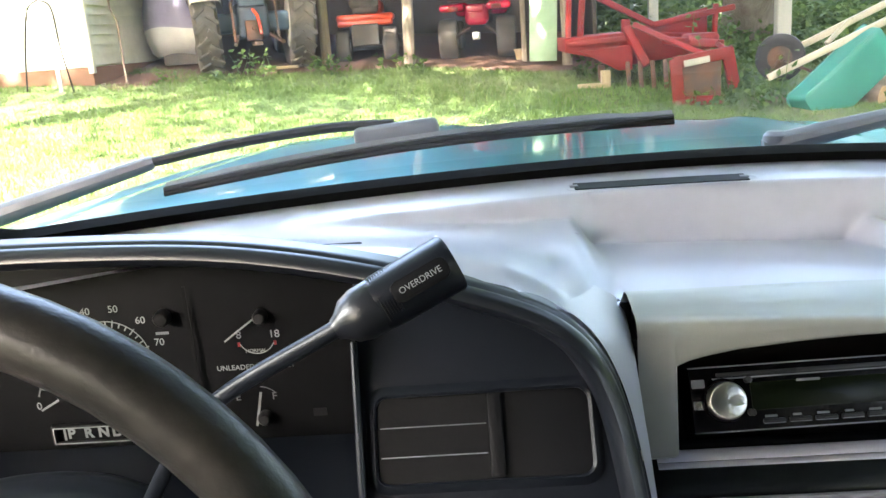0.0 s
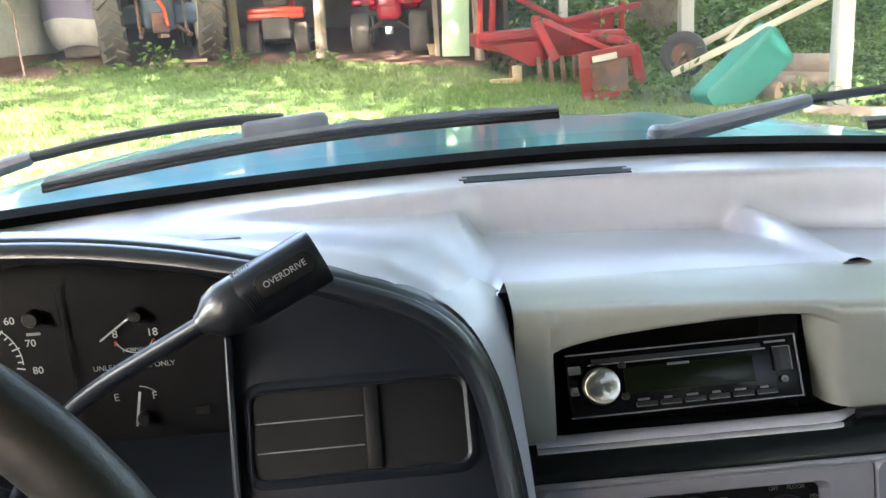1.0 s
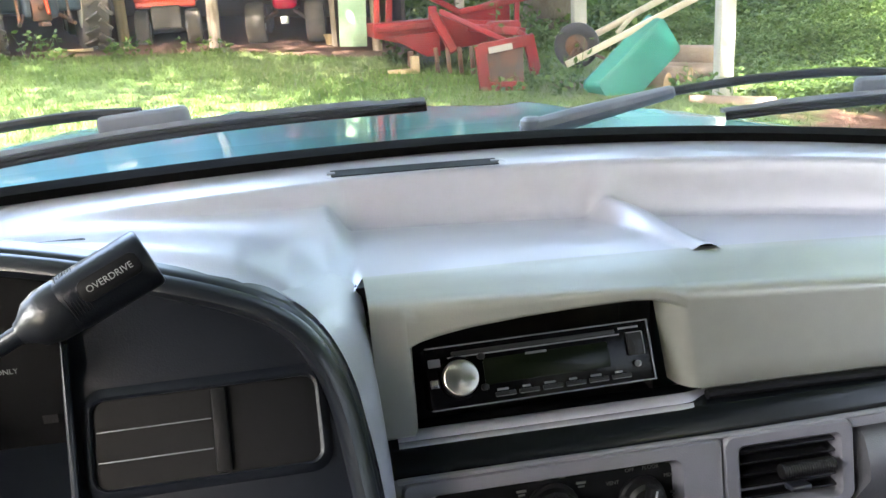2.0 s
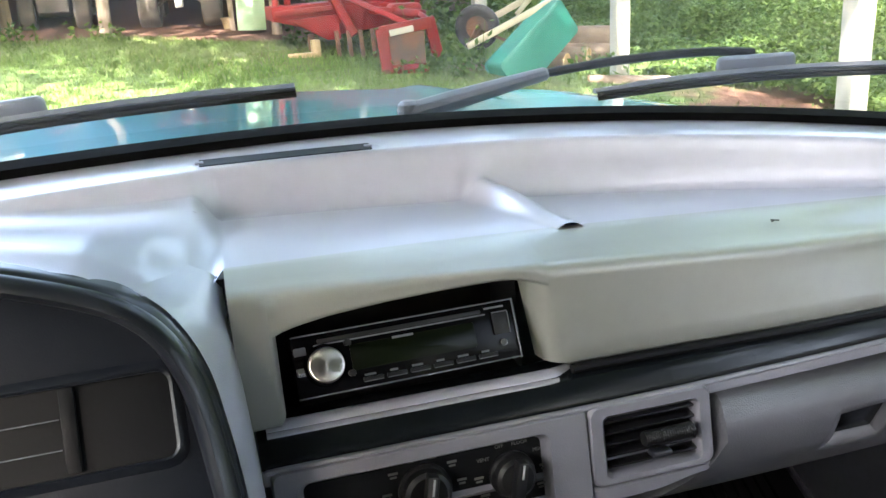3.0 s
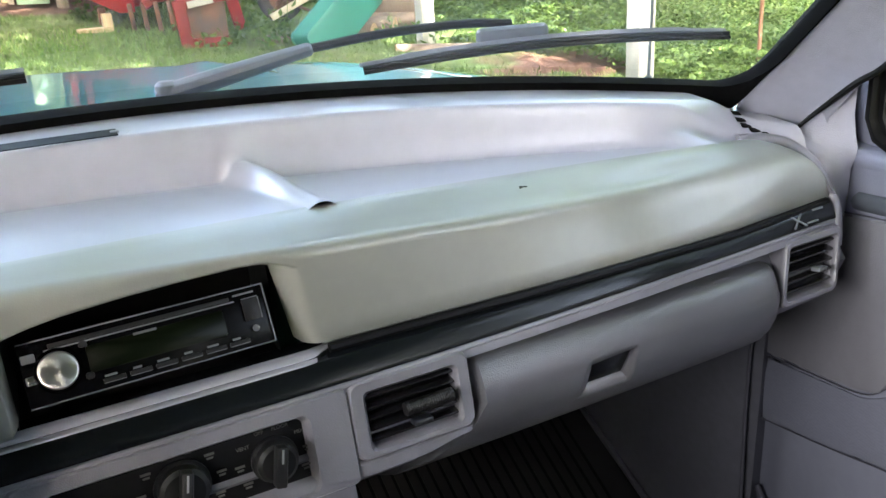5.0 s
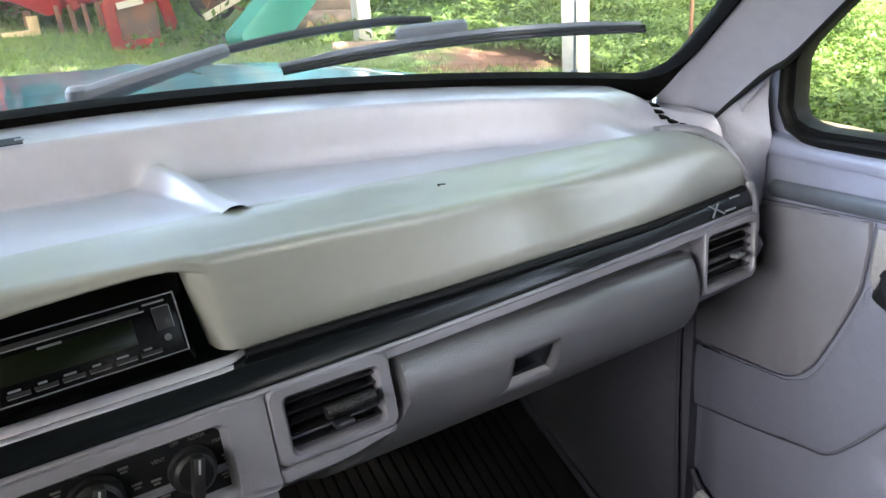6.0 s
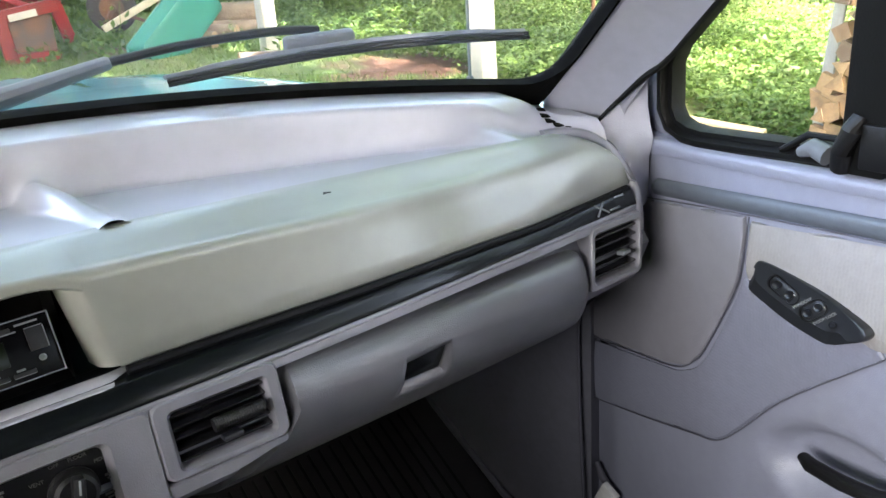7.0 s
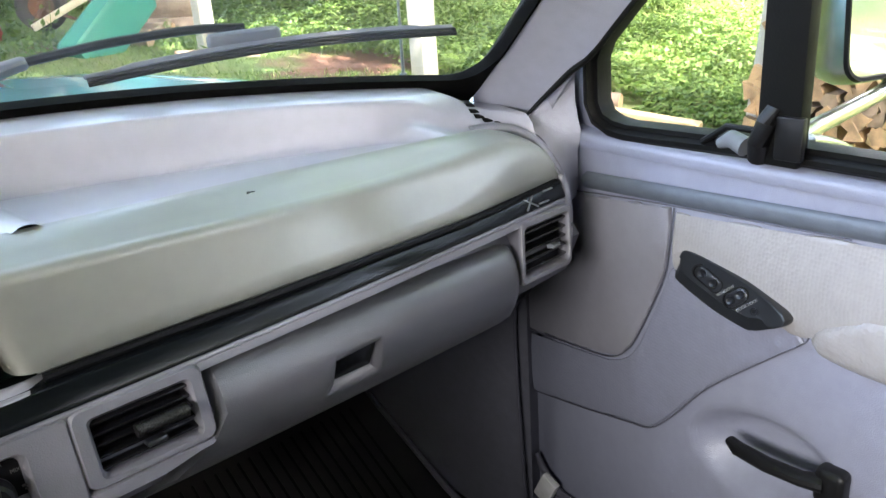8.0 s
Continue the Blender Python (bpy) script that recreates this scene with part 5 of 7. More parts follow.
door_sheet("lower_insert", smooth_loop([(0.738, 0.872), (0.62, 0.879), (0.588, 0.883), (0.556, 0.905), (0.53, 0.96), (0.508, 1.02), (0.499, 1.045), (0.485, 1.040), (0.44, 1.022), (0.40, 1.014), (0.34, 1.016)], 4)
           + smooth_loop([(0.332, 1.004), (0.44, 0.905), (0.49, 0.842), (0.522, 0.808), (0.56, 0.80), (0.64, 0.787), (0.737, 0.775)], 4), 0.005, M["dimple"], "dimpled lower insert")


def round_loop(pts, n=4):
    """A closed smooth outline through points."""
    k = len(pts)
    s_ = spline([(*p, 0) for p in pts[-3:] + pts + pts[:3]], n)
    return [(p.x, p.y) for p in s_[3 * n:(3 + k) * n]]


def door_seam(pts, r=0.0010):
    b_ = B()
    tube(b_, [(door_x(y, z) - 0.0045, y, z) for y, z in smooth_loop(pts, 5)], r, 6)
    part("seam", b_, M["seam"], pdoor)


door_seam([(0.735, 1.103), (0.65, 1.111), (0.511, 1.120), (0.3, 1.128)])
door_seam([(0.506, 1.118), (0.505, 1.06), (0.513, 1.02), (0.545, 0.94), (0.562, 0.910), (0.592, 0.888), (0.66, 0.882), (0.74, 0.878)])
door_seam([(0.738, 0.773), (0.64, 0.785), (0.56, 0.798), (0.522, 0.806), (0.489, 0.84), (0.44, 0.903), (0.36, 0.978), (0.332, 1.003), (0.325, 1.016)])
# arm rest: a cushion that swells out of the door
arm_pts = smooth_loop([(-0.35, 1.064), (0.1, 1.062), (0.252, 1.0555), (0.278, 1.047), (0.302, 1.0365), (0.3145, 1.029), (0.3215, 1.0215), (0.3245, 1.013), (0.3235, 1.007), (0.318, 1.000), (0.3105, 0.9955), (0.28, 0.9905), (0.243, 0.988), (0.1, 0.985), (-0.35, 0.983)], 4)
bm = B()
rows = []
for k, o in ((0.0, -0.006), (0.0, 0.010), (0.03, 0.0155), (0.09, 0.019), (0.2, 0.0215), (0.4, 0.0235), (0.7, 0.0245), (1.0, 0.0245)):
    rows.append([Vector((1.0935 - o, y + (min(y, 0.28) - y) * k, z + (1.021 - z) * k)) for y, z in arm_pts])
loft(bm, rows)
part("arm_rest", bm, M["insert"], pdoor, "padded grey arm rest", sharp=70)
# window and lock switch pod
pod_pts = round_loop([(0.4925, 1.041), (0.4925, 1.054), (0.4895, 1.067), (0.4855, 1.0738), (0.476, 1.0755), (0.443, 1.0695), (0.397, 1.058), (0.355, 1.040), (0.346, 1.0335), (0.3445, 1.0285), (0.349, 1.0225), (0.373, 1.0105), (0.384, 1.007), (0.395, 1.0066), (0.436, 1.0155), (0.485, 1.033)])
bm = B()
cy, cz = 0.424, 1.040


def pod_at(y, z, k, o):
    """A point of the pod: the base outline drawn in by k, its lower side more, proud by o."""
    y, z = y + (cy - y) * k, z + (cz - z) * k
    if o > 0.013:
        d_ = 0.334 * (cy - y) + 0.943 * (z - cz)
        u_ = 0.016 * smooth(0.004, -0.014, d_)
        y, z = y - 0.334 * u_, z + 0.943 * u_
    return Vector((1.0875 - o + 0.35 * (z - cz) * (1 if o > 0 else 0), y, z))


v = loft(bm, [[pod_at(y, z, k, o) for y, z in pod_pts] for k, o in ((-0.01, -0.006), (0.0, 0.012), (0.015, 0.0175), (0.04, 0.0212), (0.075, 0.022), (0.11, 0.0218))], close=True)
cap(bm, v[-1])
pod = part("switch_pod", bm, M["pod"], pdoor, "black switch pod with two rocker switches", sharp=40)


def pod_frame(y, z, ang):
    """On the pod's face, x along it and turned by ang."""
    return frame_at((1.0645 + 0.35 * (z - cz), y, z), (0, -0.0406, -0.0144), Vector((-1, 0, 0.33))) @ pose(0, 0, 0, 0, -ang, 0)


for y_, z_, w, h_, ang in ((0.4445, 1.0512, 0.037, 0.0155, -6), (0.4061, 1.0402, 0.028, 0.017, 62)):
    PF = pod_frame(y_, z_, ang)
    bm = B()
    o_ = rrect(w, h_, h_ * 0.47, n=6)
    loft(bm, [[PF @ Vector((x * q, y, z * q)) for x, z in o_] for q, y in ((1.16, 0.001), (1.13, -0.0012), (1.04, -0.0012), (0.98, 0.0015))], close=True)
    part("switch_surround", bm, M["black"], pod)
    bm = B()
    prism(bm, rrect(w * 0.97, h_ * 0.95, h_ * 0.45, n=6), 0.005, PF @ Matrix.Translation((0, -0.0005, 0)), 0.0012)
    sw = part("rocker_switch", bm, M["pod"], pod)
    for dx in (-w * 0.23, w * 0.23):
        bm = B()
        lathe(bm, [(0.0052, 0.0), (0.0048, 0.0016), (0.0038, 0.0013), (0.0026, 0.0007), (0.0008, 0.0005)], PF @ Matrix.Translation((dx, -0.0004, 0)) @ pose(0, 0, 0, 90, 0, 0), 18)
        part("thumb_dish", bm, M["lever"], sw)
text("printed_word", "WINDOW", 0.0050, M["white"], pod, pod_frame(0.4195, 1.0440, 62) @ Matrix.Translation((0.0, -0.0012, 0.0)))
text("printed_word", "DOOR LOCK", 0.0046, M["white"], pod, pod_frame(0.3910, 1.0360, 62) @ Matrix.Translation((0.0, -0.0012, 0.0)))
bm = B()
lathe(bm, [(0.0042, 0), (0.0042, 0.0010), (0.0030, 0.0010), (0.0022, -0.0005)], pod_frame(0.3815, 1.0322, 0) @ Matrix.Translation((0, -0.0008, 0)) @ pose(0, 0, 0, 90, 0, 0), 16)
part("screw", bm, M["lever"], pod)
# door pull lever in its scooped recess
bm = B()
tube(bm, [(1.074, 0.405, 0.846), (1.066, 0.39, 0.845), (1.06, 0.35, 0.846), (1.06, 0.31, 0.848), (1.068, 0.29, 0.848)], [0.007, 0.0105, 0.011, 0.011, 0.013], 12, flat=0.8)
part("pull_lever", bm, M["black"], pdoor, "black door release lever")
bm = B()
rbox(bm, (1.075, 0.282, 0.845), (0.025, 0.034, 0.046), 0.008, seg=3)
part("lever_boss", bm, M["black"], pdoor)
# paper in the door pocket
note = thing("folded_paper", "folded white paper in the door pocket", "paper", pose(1.06, 0.70, 0.60))
bm = B()
rbox(bm, (1.062, 0.70, 0.615), (0.012, 0.03, 0.05), 0.002, m=Matrix.Translation((1.062, 0.70, 0.615)) @ pose(0, 0, 0, 25, 0, 0) @ Matrix.Translation((-1.062, -0.70, -0.615)))
part("sheet", bm, M["paper"], note)
bm = B()
tube(bm, [(1.08, 0.735, 0.655), (1.074, 0.72, 0.64), (1.072, 0.68, 0.61), (1.072, 0.55, 0.60)], [0.004, 0.006, 0.007, 0.007], 8)
part("pocket_lip", bm, M["seam"], pdoor)

# ---- the truck outside the glass ----
def hood_z(x, y):
    return 1.290 - 0.016 * (y - 1.0) - 0.045 * (x - 0.2) - 0.06 * (x - 0.3) ** 2 - 0.16 * max(0.0, y - 1.45) ** 2 - 0.9 * max(0.0, abs(x - 0.3) - 0.68) ** 2


def lid_z(x, y):
    """Height of the bonnet, in true coordinates: crowned, falling to the nose and to the passenger's side."""
    return 1.2992 - 0.0248 * x - 0.0029 * y - 0.0567 * x * x - 0.0150 * y * y + 0.0103 * x * y


hood = thing("bonnet", "teal metallic truck bonnet with glossy reflections", "bonnet", pose(0.3, 1.5, 1.1))
in_cab = False
HX0, HX1, NOSE = -0.46, 1.10, 2.42
bm = B()
rows = []
for i in range(61):
    x = HX0 + (HX1 - HX0) * i / 60
    y0 = 1.04 - 0.30 * (x - 0.42) ** 2
    side = 0.02 * max(0.0, 1 - min(x - HX0, HX1 - x) / 0.035) ** 2
    row = []
    for j in range(45):
        y = y0 + (NOSE - y0) * j / 44
        z = lid_z(x, y) - side
        roll = y0 + 0.17 - y
        if roll > 0:
            z -= 0.026 * (roll / 0.17) ** 2
        z += 0.010 * math.exp(-((abs(x - 0.32) - 0.36) / 0.035) ** 2) * smooth(1.2, 2.0, y)
        z -= 0.10 * max(0.0, (y - NOSE + 0.25) / 0.25) ** 2
        row.append(Vector((x, y, z)))
    rows.append(row)
sheet(bm, rows, (0, 0, -0.012))
part("panel", bm, M["teal"], hood, sharp=70)
for s, xe in ((-1, HX0), (1, HX1)):
    bm = B()
    rows = []
    for j in range(25):
        y = 0.90 + (NOSE + 0.03 - 0.90) * j / 24
        z = lid_z(xe, y) - 0.10 * max(0.0, (y - NOSE + 0.25) / 0.25) ** 2
        rows.append([Vector((xe + s * q, y, z - dz)) for q, dz in ((0.004, 0.06), (0.005, 0.024), (0.012, 0.018), (0.06, 0.016), (0.11, 0.022), (0.145, 0.04), (0.165, 0.09), (0.172, 0.30), (0.165, 0.62))])
    v = loft(bm, rows)
    cap(bm, v[-1])
    part("wing", bm, M["teal"], hood, sharp=70)
bm = B()
loft(bm, [[Vector((x, NOSE + dy, lid_z(x, NOSE) - dz)) for dy, dz in ((-0.01, 0.105), (0.02, 0.14), (0.03, 0.30), (0.02, 0.60))] for x in [HX0 + (HX1 - HX0) * k / 12 for k in range(13)]])
part("nose", bm, M["teal"], hood, sharp=60)
in_cab = True
bm = B()
rows = []
for i in range(41):
    x = -0.56 + 1.72 * i / 40
    y = yb(x)
    rows.append([Vector((x, y + 0.012, zb(x) - 0.03)), Vector((x, y + 0.03, zb(x) - 0.026)), Vector((x, y + 0.07, hood_z(x, 0.955) - 0.040)), Vector((x, y + 0.12, hood_z(x, 0.97) - 0.05))])
loft(bm, rows)
part("cowl", bm, M["teal"], hood, sharp=70)
# washer nozzle
bm = B()
rbox(bm, (0.3, 1.03, hood_z(0.3, 1.03) + 0.003), (0.025, 0.03, 0.008), 0.003)
part("washer_nozzle", bm, M["rubber"], hood)


def wiper(base, elbow, hinge, b0, b1):
    """A wiper: heavy tapered arm from its pivot, thin rod, blade with bracket and rubber."""
    w = thing("windscreen_wiper", "dull black windscreen wiper lying on the glass", "wiper", pose(*base), "windscreen wipers")
    base, elbow, hinge, b0, b1 = [Vector(p) for p in (base, elbow, hinge, b0, b1)]
    bm_ = B()
    tube(bm_, [base + (base - elbow).normalized() * 0.012, base, base.lerp(elbow, 0.3), base.lerp(elbow, 0.98), elbow], [0.009, 0.0135, 0.0135, 0.009, 0.0065], 10, flat=0.85)
    part("arm", bm_, M["wiper"], w)
    bm_ = B()
    lathe(bm_, [(0.011, -0.02), (0.013, 0.0), (0.012, 0.010), (0.008, 0.014), (0.001, 0.015)], Matrix.Translation(base), 18)
    part("pivot_cap", bm_, M["wiper"], w)
    bm_ = B()
    tube(bm_, spline([elbow, elbow.lerp(hinge, 0.35) + Vector((0, 0, 0.006)), elbow.lerp(hinge, 0.75) + Vector((0, 0, 0.006)), hinge], 6), 0.0052, 8)
    part("rod", bm_, M["rubber"], w)
    d_ = b1 - b0
    bow = Vector((0, 0.002, 0.010))

    def at(t, dz=0.0):
        return b0 + d_ * t + bow * math.sin(math.pi * t) + Vector((0, 0.0015, 0.002)).normalized() * dz
    bm_ = B()
    rows_ = []
    for k in range(25):
        t = k / 24
        e = 0.68 if 0.1 < t < 0.9 else 0.52
        p = at(t)
        rows_.append([p + Vector((0, 0.006, 0.003)) * e, p + Vector((0, 0.005, 0.011)) * e, p + Vector((0, -0.004, 0.012)) * e, p + Vector((0, -0.011, 0.006)) * e, p + Vector((0, -0.008, 0.002)) * e])
    v_ = loft(bm_, rows_, close=True)
    cap(bm_, v_[0])
    cap(bm_, v_[-1])
    bl = part("blade_holder", bm_, M["wiper"], w, sharp=30)
    bm_ = B()
    tube(bm_, [at(k / 24) + Vector((0, -0.009, 0.0)) for k in range(25)], 0.0032, 8)
    part("rubber_strip", bm_, M["rubber"], bl)
    bm_ = B()
    tube(bm_, [at(k / 24) + Vector((0, -0.011, -0.004)) for k in range(25)], 0.0026, 8)
    part("rubber_lip", bm_, M["rubber"], bl)
    bm_ = B()
    t0 = (hinge - b0).dot(d_) / d_.length_squared
    rbox(bm_, (0, 0, 0), (0.085, 0.016, 0.02), 0.0065, m=frame_at(at(t0, 0.014), d_, (0, -1, 0)), seg=3)
    part("bracket", bm_, M["wiper"], bl)
    return w


wiper((0.371, 0.962, 1.313), (0.533, 0.945, 1.345), (0.765, 0.89, 1.353), (0.583, 0.928, 1.318), (0.978, 0.762, 1.328))
wiper((-0.50, 0.87, 1.295), (-0.285, 0.905, 1.349), (-0.03, 0.885, 1.372), (-0.262, 0.872, 1.326), (0.238, 0.868, 1.362))

# aerial on the wing
aerial = thing("aerial", "thin steel radio aerial on the wing", "aerial", pose(1.12, 1.05, 1.2))
bm = B()
lathe(bm, [(0.013, -0.01), (0.013, 0.004), (0.008, 0.012), (0.006, 0.03), (0.004, 0.032)], pose(1.12, 1.05, 1.195), 16)
part("base", bm, M["doorstrip"], aerial)
bm = B()
tube(bm, [(1.12, 1.05, 1.215), (1.115, 1.04, 1.35), (1.10, 1.02, 1.95)], [0.0028, 0.0024, 0.0016], 8)
part("mast", bm, M["grey"], aerial)

# ---- door mirror ----
mir = thing("door_mirror", "chrome truck door mirror on tubular arms", "door mirror", pose(1.30, 0.40, 1.2))
MF = frame_at((1.492, 0.437, 1.337), (0.93, -0.36, 0), Vector((-0.36, -0.93, 0.085)))
bm = B()
o = rrect(0.19, 0.25, 0.03, n=6)
v = loft(bm, [[MF @ Vector((x, 0.0, z)) for x, z in o], [MF @ Vector((x * 1.03, 0.012, z * 1.03)) for x, z in o], [MF @ Vector((x * 1.05, 0.035, z * 1.04)) for x, z in o], [MF @ Vector((x * 1.0, 0.06, z * 1.0)) for x, z in o], [MF @ Vector((x * 0.8, 0.09, z * 0.85)) for x, z in o]], close=True)
cap(bm, v[-1])
part("housing", bm, M["chrome"], mir)
bm = B()
loft(bm, [[MF @ Vector((x, 0.0, z)) for x, z in o], [MF @ Vector((x * 0.98, -0.006, z * 0.985)) for x, z in o], [MF @ Vector((x * 0.93, -0.004, z * 0.95)) for x, z in o], [MF @ Vector((x * 0.92, 0.002, z * 0.94)) for x, z in o]], close=True)
part("rim", bm, M["rubber"], mir)
bm = B()
prism(bm, [(x * 0.93, z * 0.95) for x, z in o], 0.003, MF @ Matrix.Translation((0, -0.001, 0)))
part("mirror_glass", bm, M["mirror"], mir)
for pts_, r_ in ((spline([(1.15, 0.395, 1.207), (1.20, 0.400, 1.2065), (1.328, 0.42, 1.1985), (1.48, 0.435, 1.199), (1.55, 0.455, 1.225)], 4), 0.0105), (spline([(1.15, 0.382, 1.205), (1.20, 0.378, 1.190), (1.28, 0.38, 1.155), (1.36, 0.39, 1.118)], 4), 0.008)):
    bm = B()
    tube(bm, pts_, r_, 14)
    part("arm", bm, M["chrome"], mir)
bm = B()
rbox(bm, (1.152, 0.36, 1.15), (0.03, 0.07, 0.07), 0.01)
part("mount", bm, M["chrome"], mir)

# ================= outdoors =================
in_cab = False


def ground_z(x, y):
    """The yard rises towards the shed and falls away to the right."""
    k = 1.2
    s = math.log1p(math.exp((y - 2.5) * k)) / k if (y - 2.5) * k < 30 else y - 2.5
    return 0.105 * min(s, 14.0) - 0.06 * max(-12.0, min(12.0, x))


OUT = {
    "siding": material("white painted siding", (0.78, 0.75, 0.66), 0.55, var=0.14, scale=1.5, fine=12, bump=0.1, bscale=40, bdist=0.002, tint=(0.62, 0.60, 0.52)),
    "footing": material("rusty brown footing board", (0.24, 0.12, 0.07), 0.8, var=0.25, scale=3, bump=0.4, bscale=30, bdist=0.005),
    "oldwood": material("weathered grey brown timber", (0.30, 0.24, 0.18), 0.8, var=0.25, scale=4, fine=40, bump=0.5, bscale=60, bdist=0.003, tint=(0.16, 0.12, 0.09), stretch=(6, 6, 0.6)),
    "freshwood": material("sunlit yellow timber", (0.38, 0.28, 0.16), 0.7, var=0.2, scale=4, bump=0.3, bscale=60, bdist=0.002, stretch=(6, 6, 0.6)),
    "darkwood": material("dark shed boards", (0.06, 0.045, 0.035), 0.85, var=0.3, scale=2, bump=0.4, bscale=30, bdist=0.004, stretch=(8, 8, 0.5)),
    "tin": material("rusted roofing tin", (0.22, 0.19, 0.17), 0.5, metal=0.6, var=0.3, scale=1.5, bump=0.2, tint=(0.18, 0.09, 0.05)),
    "tyre": material("dusty black tyre rubber", (0.055, 0.05, 0.045), 0.85, var=0.3, scale=5, fine=60, bump=0.3, bscale=80, bdist=0.004, tint=(0.11, 0.09, 0.07)),
    "blue": material("faded blue tractor paint", (0.022, 0.05, 0.075), 0.5, var=0.3, scale=4, bump=0.15, tint=(0.05, 0.06, 0.08)),
    "cream": material("cream painted steel", (0.40, 0.37, 0.28), 0.45, var=0.2, scale=3, bump=0.1, tint=(0.45, 0.36, 0.25)),
    "iron": material("rusty dark iron", (0.07, 0.05, 0.04), 0.7, metal=0.4, var=0.4, scale=6, bump=0.3, tint=(0.16, 0.07, 0.035)),
    "orange": material("orange red mower plastic", (0.62, 0.06, 0.02), 0.35, var=0.1, scale=4, bump=0.05),
    "redpaint": material("red implement paint", (0.21, 0.009, 0.010), 0.5, spec=0.2, var=0.3, scale=3, bump=0.15, tint=(0.12, 0.02, 0.014)),
    "atvred": material("glossy red quad bike plastic", (0.45, 0.01, 0.04), 0.25, var=0.1, bump=0),
    "tarp": material("purple grey tarpaulin", (0.17, 0.15, 0.22), 0.6, var=0.2, scale=3, bump=0.5, bscale=8, bdist=0.03),
    "silver": material("silver cover cloth", (0.50, 0.48, 0.45), 0.4, metal=0.3, var=0.2, scale=4, bump=0.5, bscale=9, bdist=0.03),
    "mint": material("pale mint green board", (0.30, 0.46, 0.30), 0.6, var=0.15, scale=3, bump=0.2, tint=(0.50, 0.60, 0.44)),
    "wbteal": material("turquoise wheelbarrow paint", (0.012, 0.145, 0.115), 0.5, var=0.15, scale=3, fine=20, bump=0.1, tint=(0.03, 0.17, 0.135)),
    "whitepaint": material("white painted post", (0.36, 0.36, 0.335), 0.6, var=0.2, scale=3, bump=0.2, tint=(0.42, 0.40, 0.35), stretch=(3, 3, 0.6)),
    "bark": material("pale log bark", (0.13, 0.092, 0.066), 0.85, var=0.35, scale=5, fine=30, bump=0.7, bscale=30, bdist=0.01, tint=(0.22, 0.165, 0.12)),
    "cut": material("fresh cut wood", (0.40, 0.27, 0.155), 0.8, var=0.25, scale=8, bump=0.3, bscale=60, bdist=0.002, tint=(0.40, 0.24, 0.13)),
    "oldcut": material("weathered split wood", (0.36, 0.23, 0.13), 0.85, var=0.35, scale=9, fine=50, bump=0.5, bscale=70, bdist=0.004, tint=(0.20, 0.13, 0.08)),
    "trunk": material("grey brown tree bark", (0.15, 0.115, 0.085), 0.9, var=0.3, scale=4, fine=30, bump=0.9, bscale=14, bdist=0.03, tint=(0.22, 0.19, 0.15), stretch=(2, 2, 0.5)),
    "leaf": leafy("green leaves", (0.04, 0.09, 0.019), (0.095, 0.155, 0.028)),
    "leafy": leafy("sunny yellow green leaves", (0.070, 0.128, 0.027), (0.115, 0.175, 0.038)),
    "grass": leafy("lawn grass", (0.05, 0.115, 0.02), (0.125, 0.19, 0.036), 0.6, 0.35),
}


def lawn_material():
    m = material("lawn soil and thatch", (0.07, 0.12, 0.026), 0.9, var=0.25, scale=0.5, fine=9, fvar=0.2, bump=0.6, bscale=25, bdist=0.03, tint=(0.12, 0.13, 0.04))
    n, l = m.node_tree.nodes, m.node_tree.links
    b = n["Principled BSDF"]
    src = b.inputs["Base Color"].links[0].from_socket
    at = n.new("ShaderNodeAttribute")
    at.attribute_name = "bare"
    mx = n.new("ShaderNodeMix")
    mx.data_type = 'RGBA'
    mx.inputs["B"].default_value = (0.095, 0.045, 0.028, 1)
    no = n.new("ShaderNodeTexNoise")
    no.inputs["Scale"].default_value = 2.5
    no.inputs["Detail"].default_value = 5
    ad = n.new("ShaderNodeMath")
    ad.operation = 'ADD'
    mr = n.new("ShaderNodeMapRange")
    mr.inputs["From Min"].default_value = 0.9
    mr.inputs["From Max"].default_value = 1.15
    tc = n.new("ShaderNodeTexCoord")
    l.new(tc.outputs["Object"], no.inputs["Vector"])
    l.new(no.outputs["Fac"], ad.inputs[0])
    l.new(at.outputs["Fac"], ad.inputs[1])
    l.new(ad.outputs[0], mr.inputs["Value"])
    l.new(mr.outputs[0], mx.inputs["Factor"])
    l.new(src, mx.inputs["A"])
    l.new(mx.outputs["Result"], b.inputs["Base Color"])
    return m


def bare(x, y):
    """How bare the earth is: under the shed, before it, by the log pile."""
    v = smooth(11.0, 11.9, y + 0.25 * math.sin(x * 1.7)) * (1 - smooth(1.5, 3.0, x))
    v = max(v, math.exp(-((x - 5.4) / 1.3) ** 2 - ((y - 7.3) / 0.8) ** 2) * 0.9)
    v = max(v, math.exp(-((x + 4.4) / 0.8) ** 2 - ((y - 10.9) / 0.7) ** 2) * 0.95)
    v = max(v, math.exp(-((x - 3.2) / 0.5) ** 2 - ((y - 9.3) / 0.5) ** 2) * 0.8)
    return v


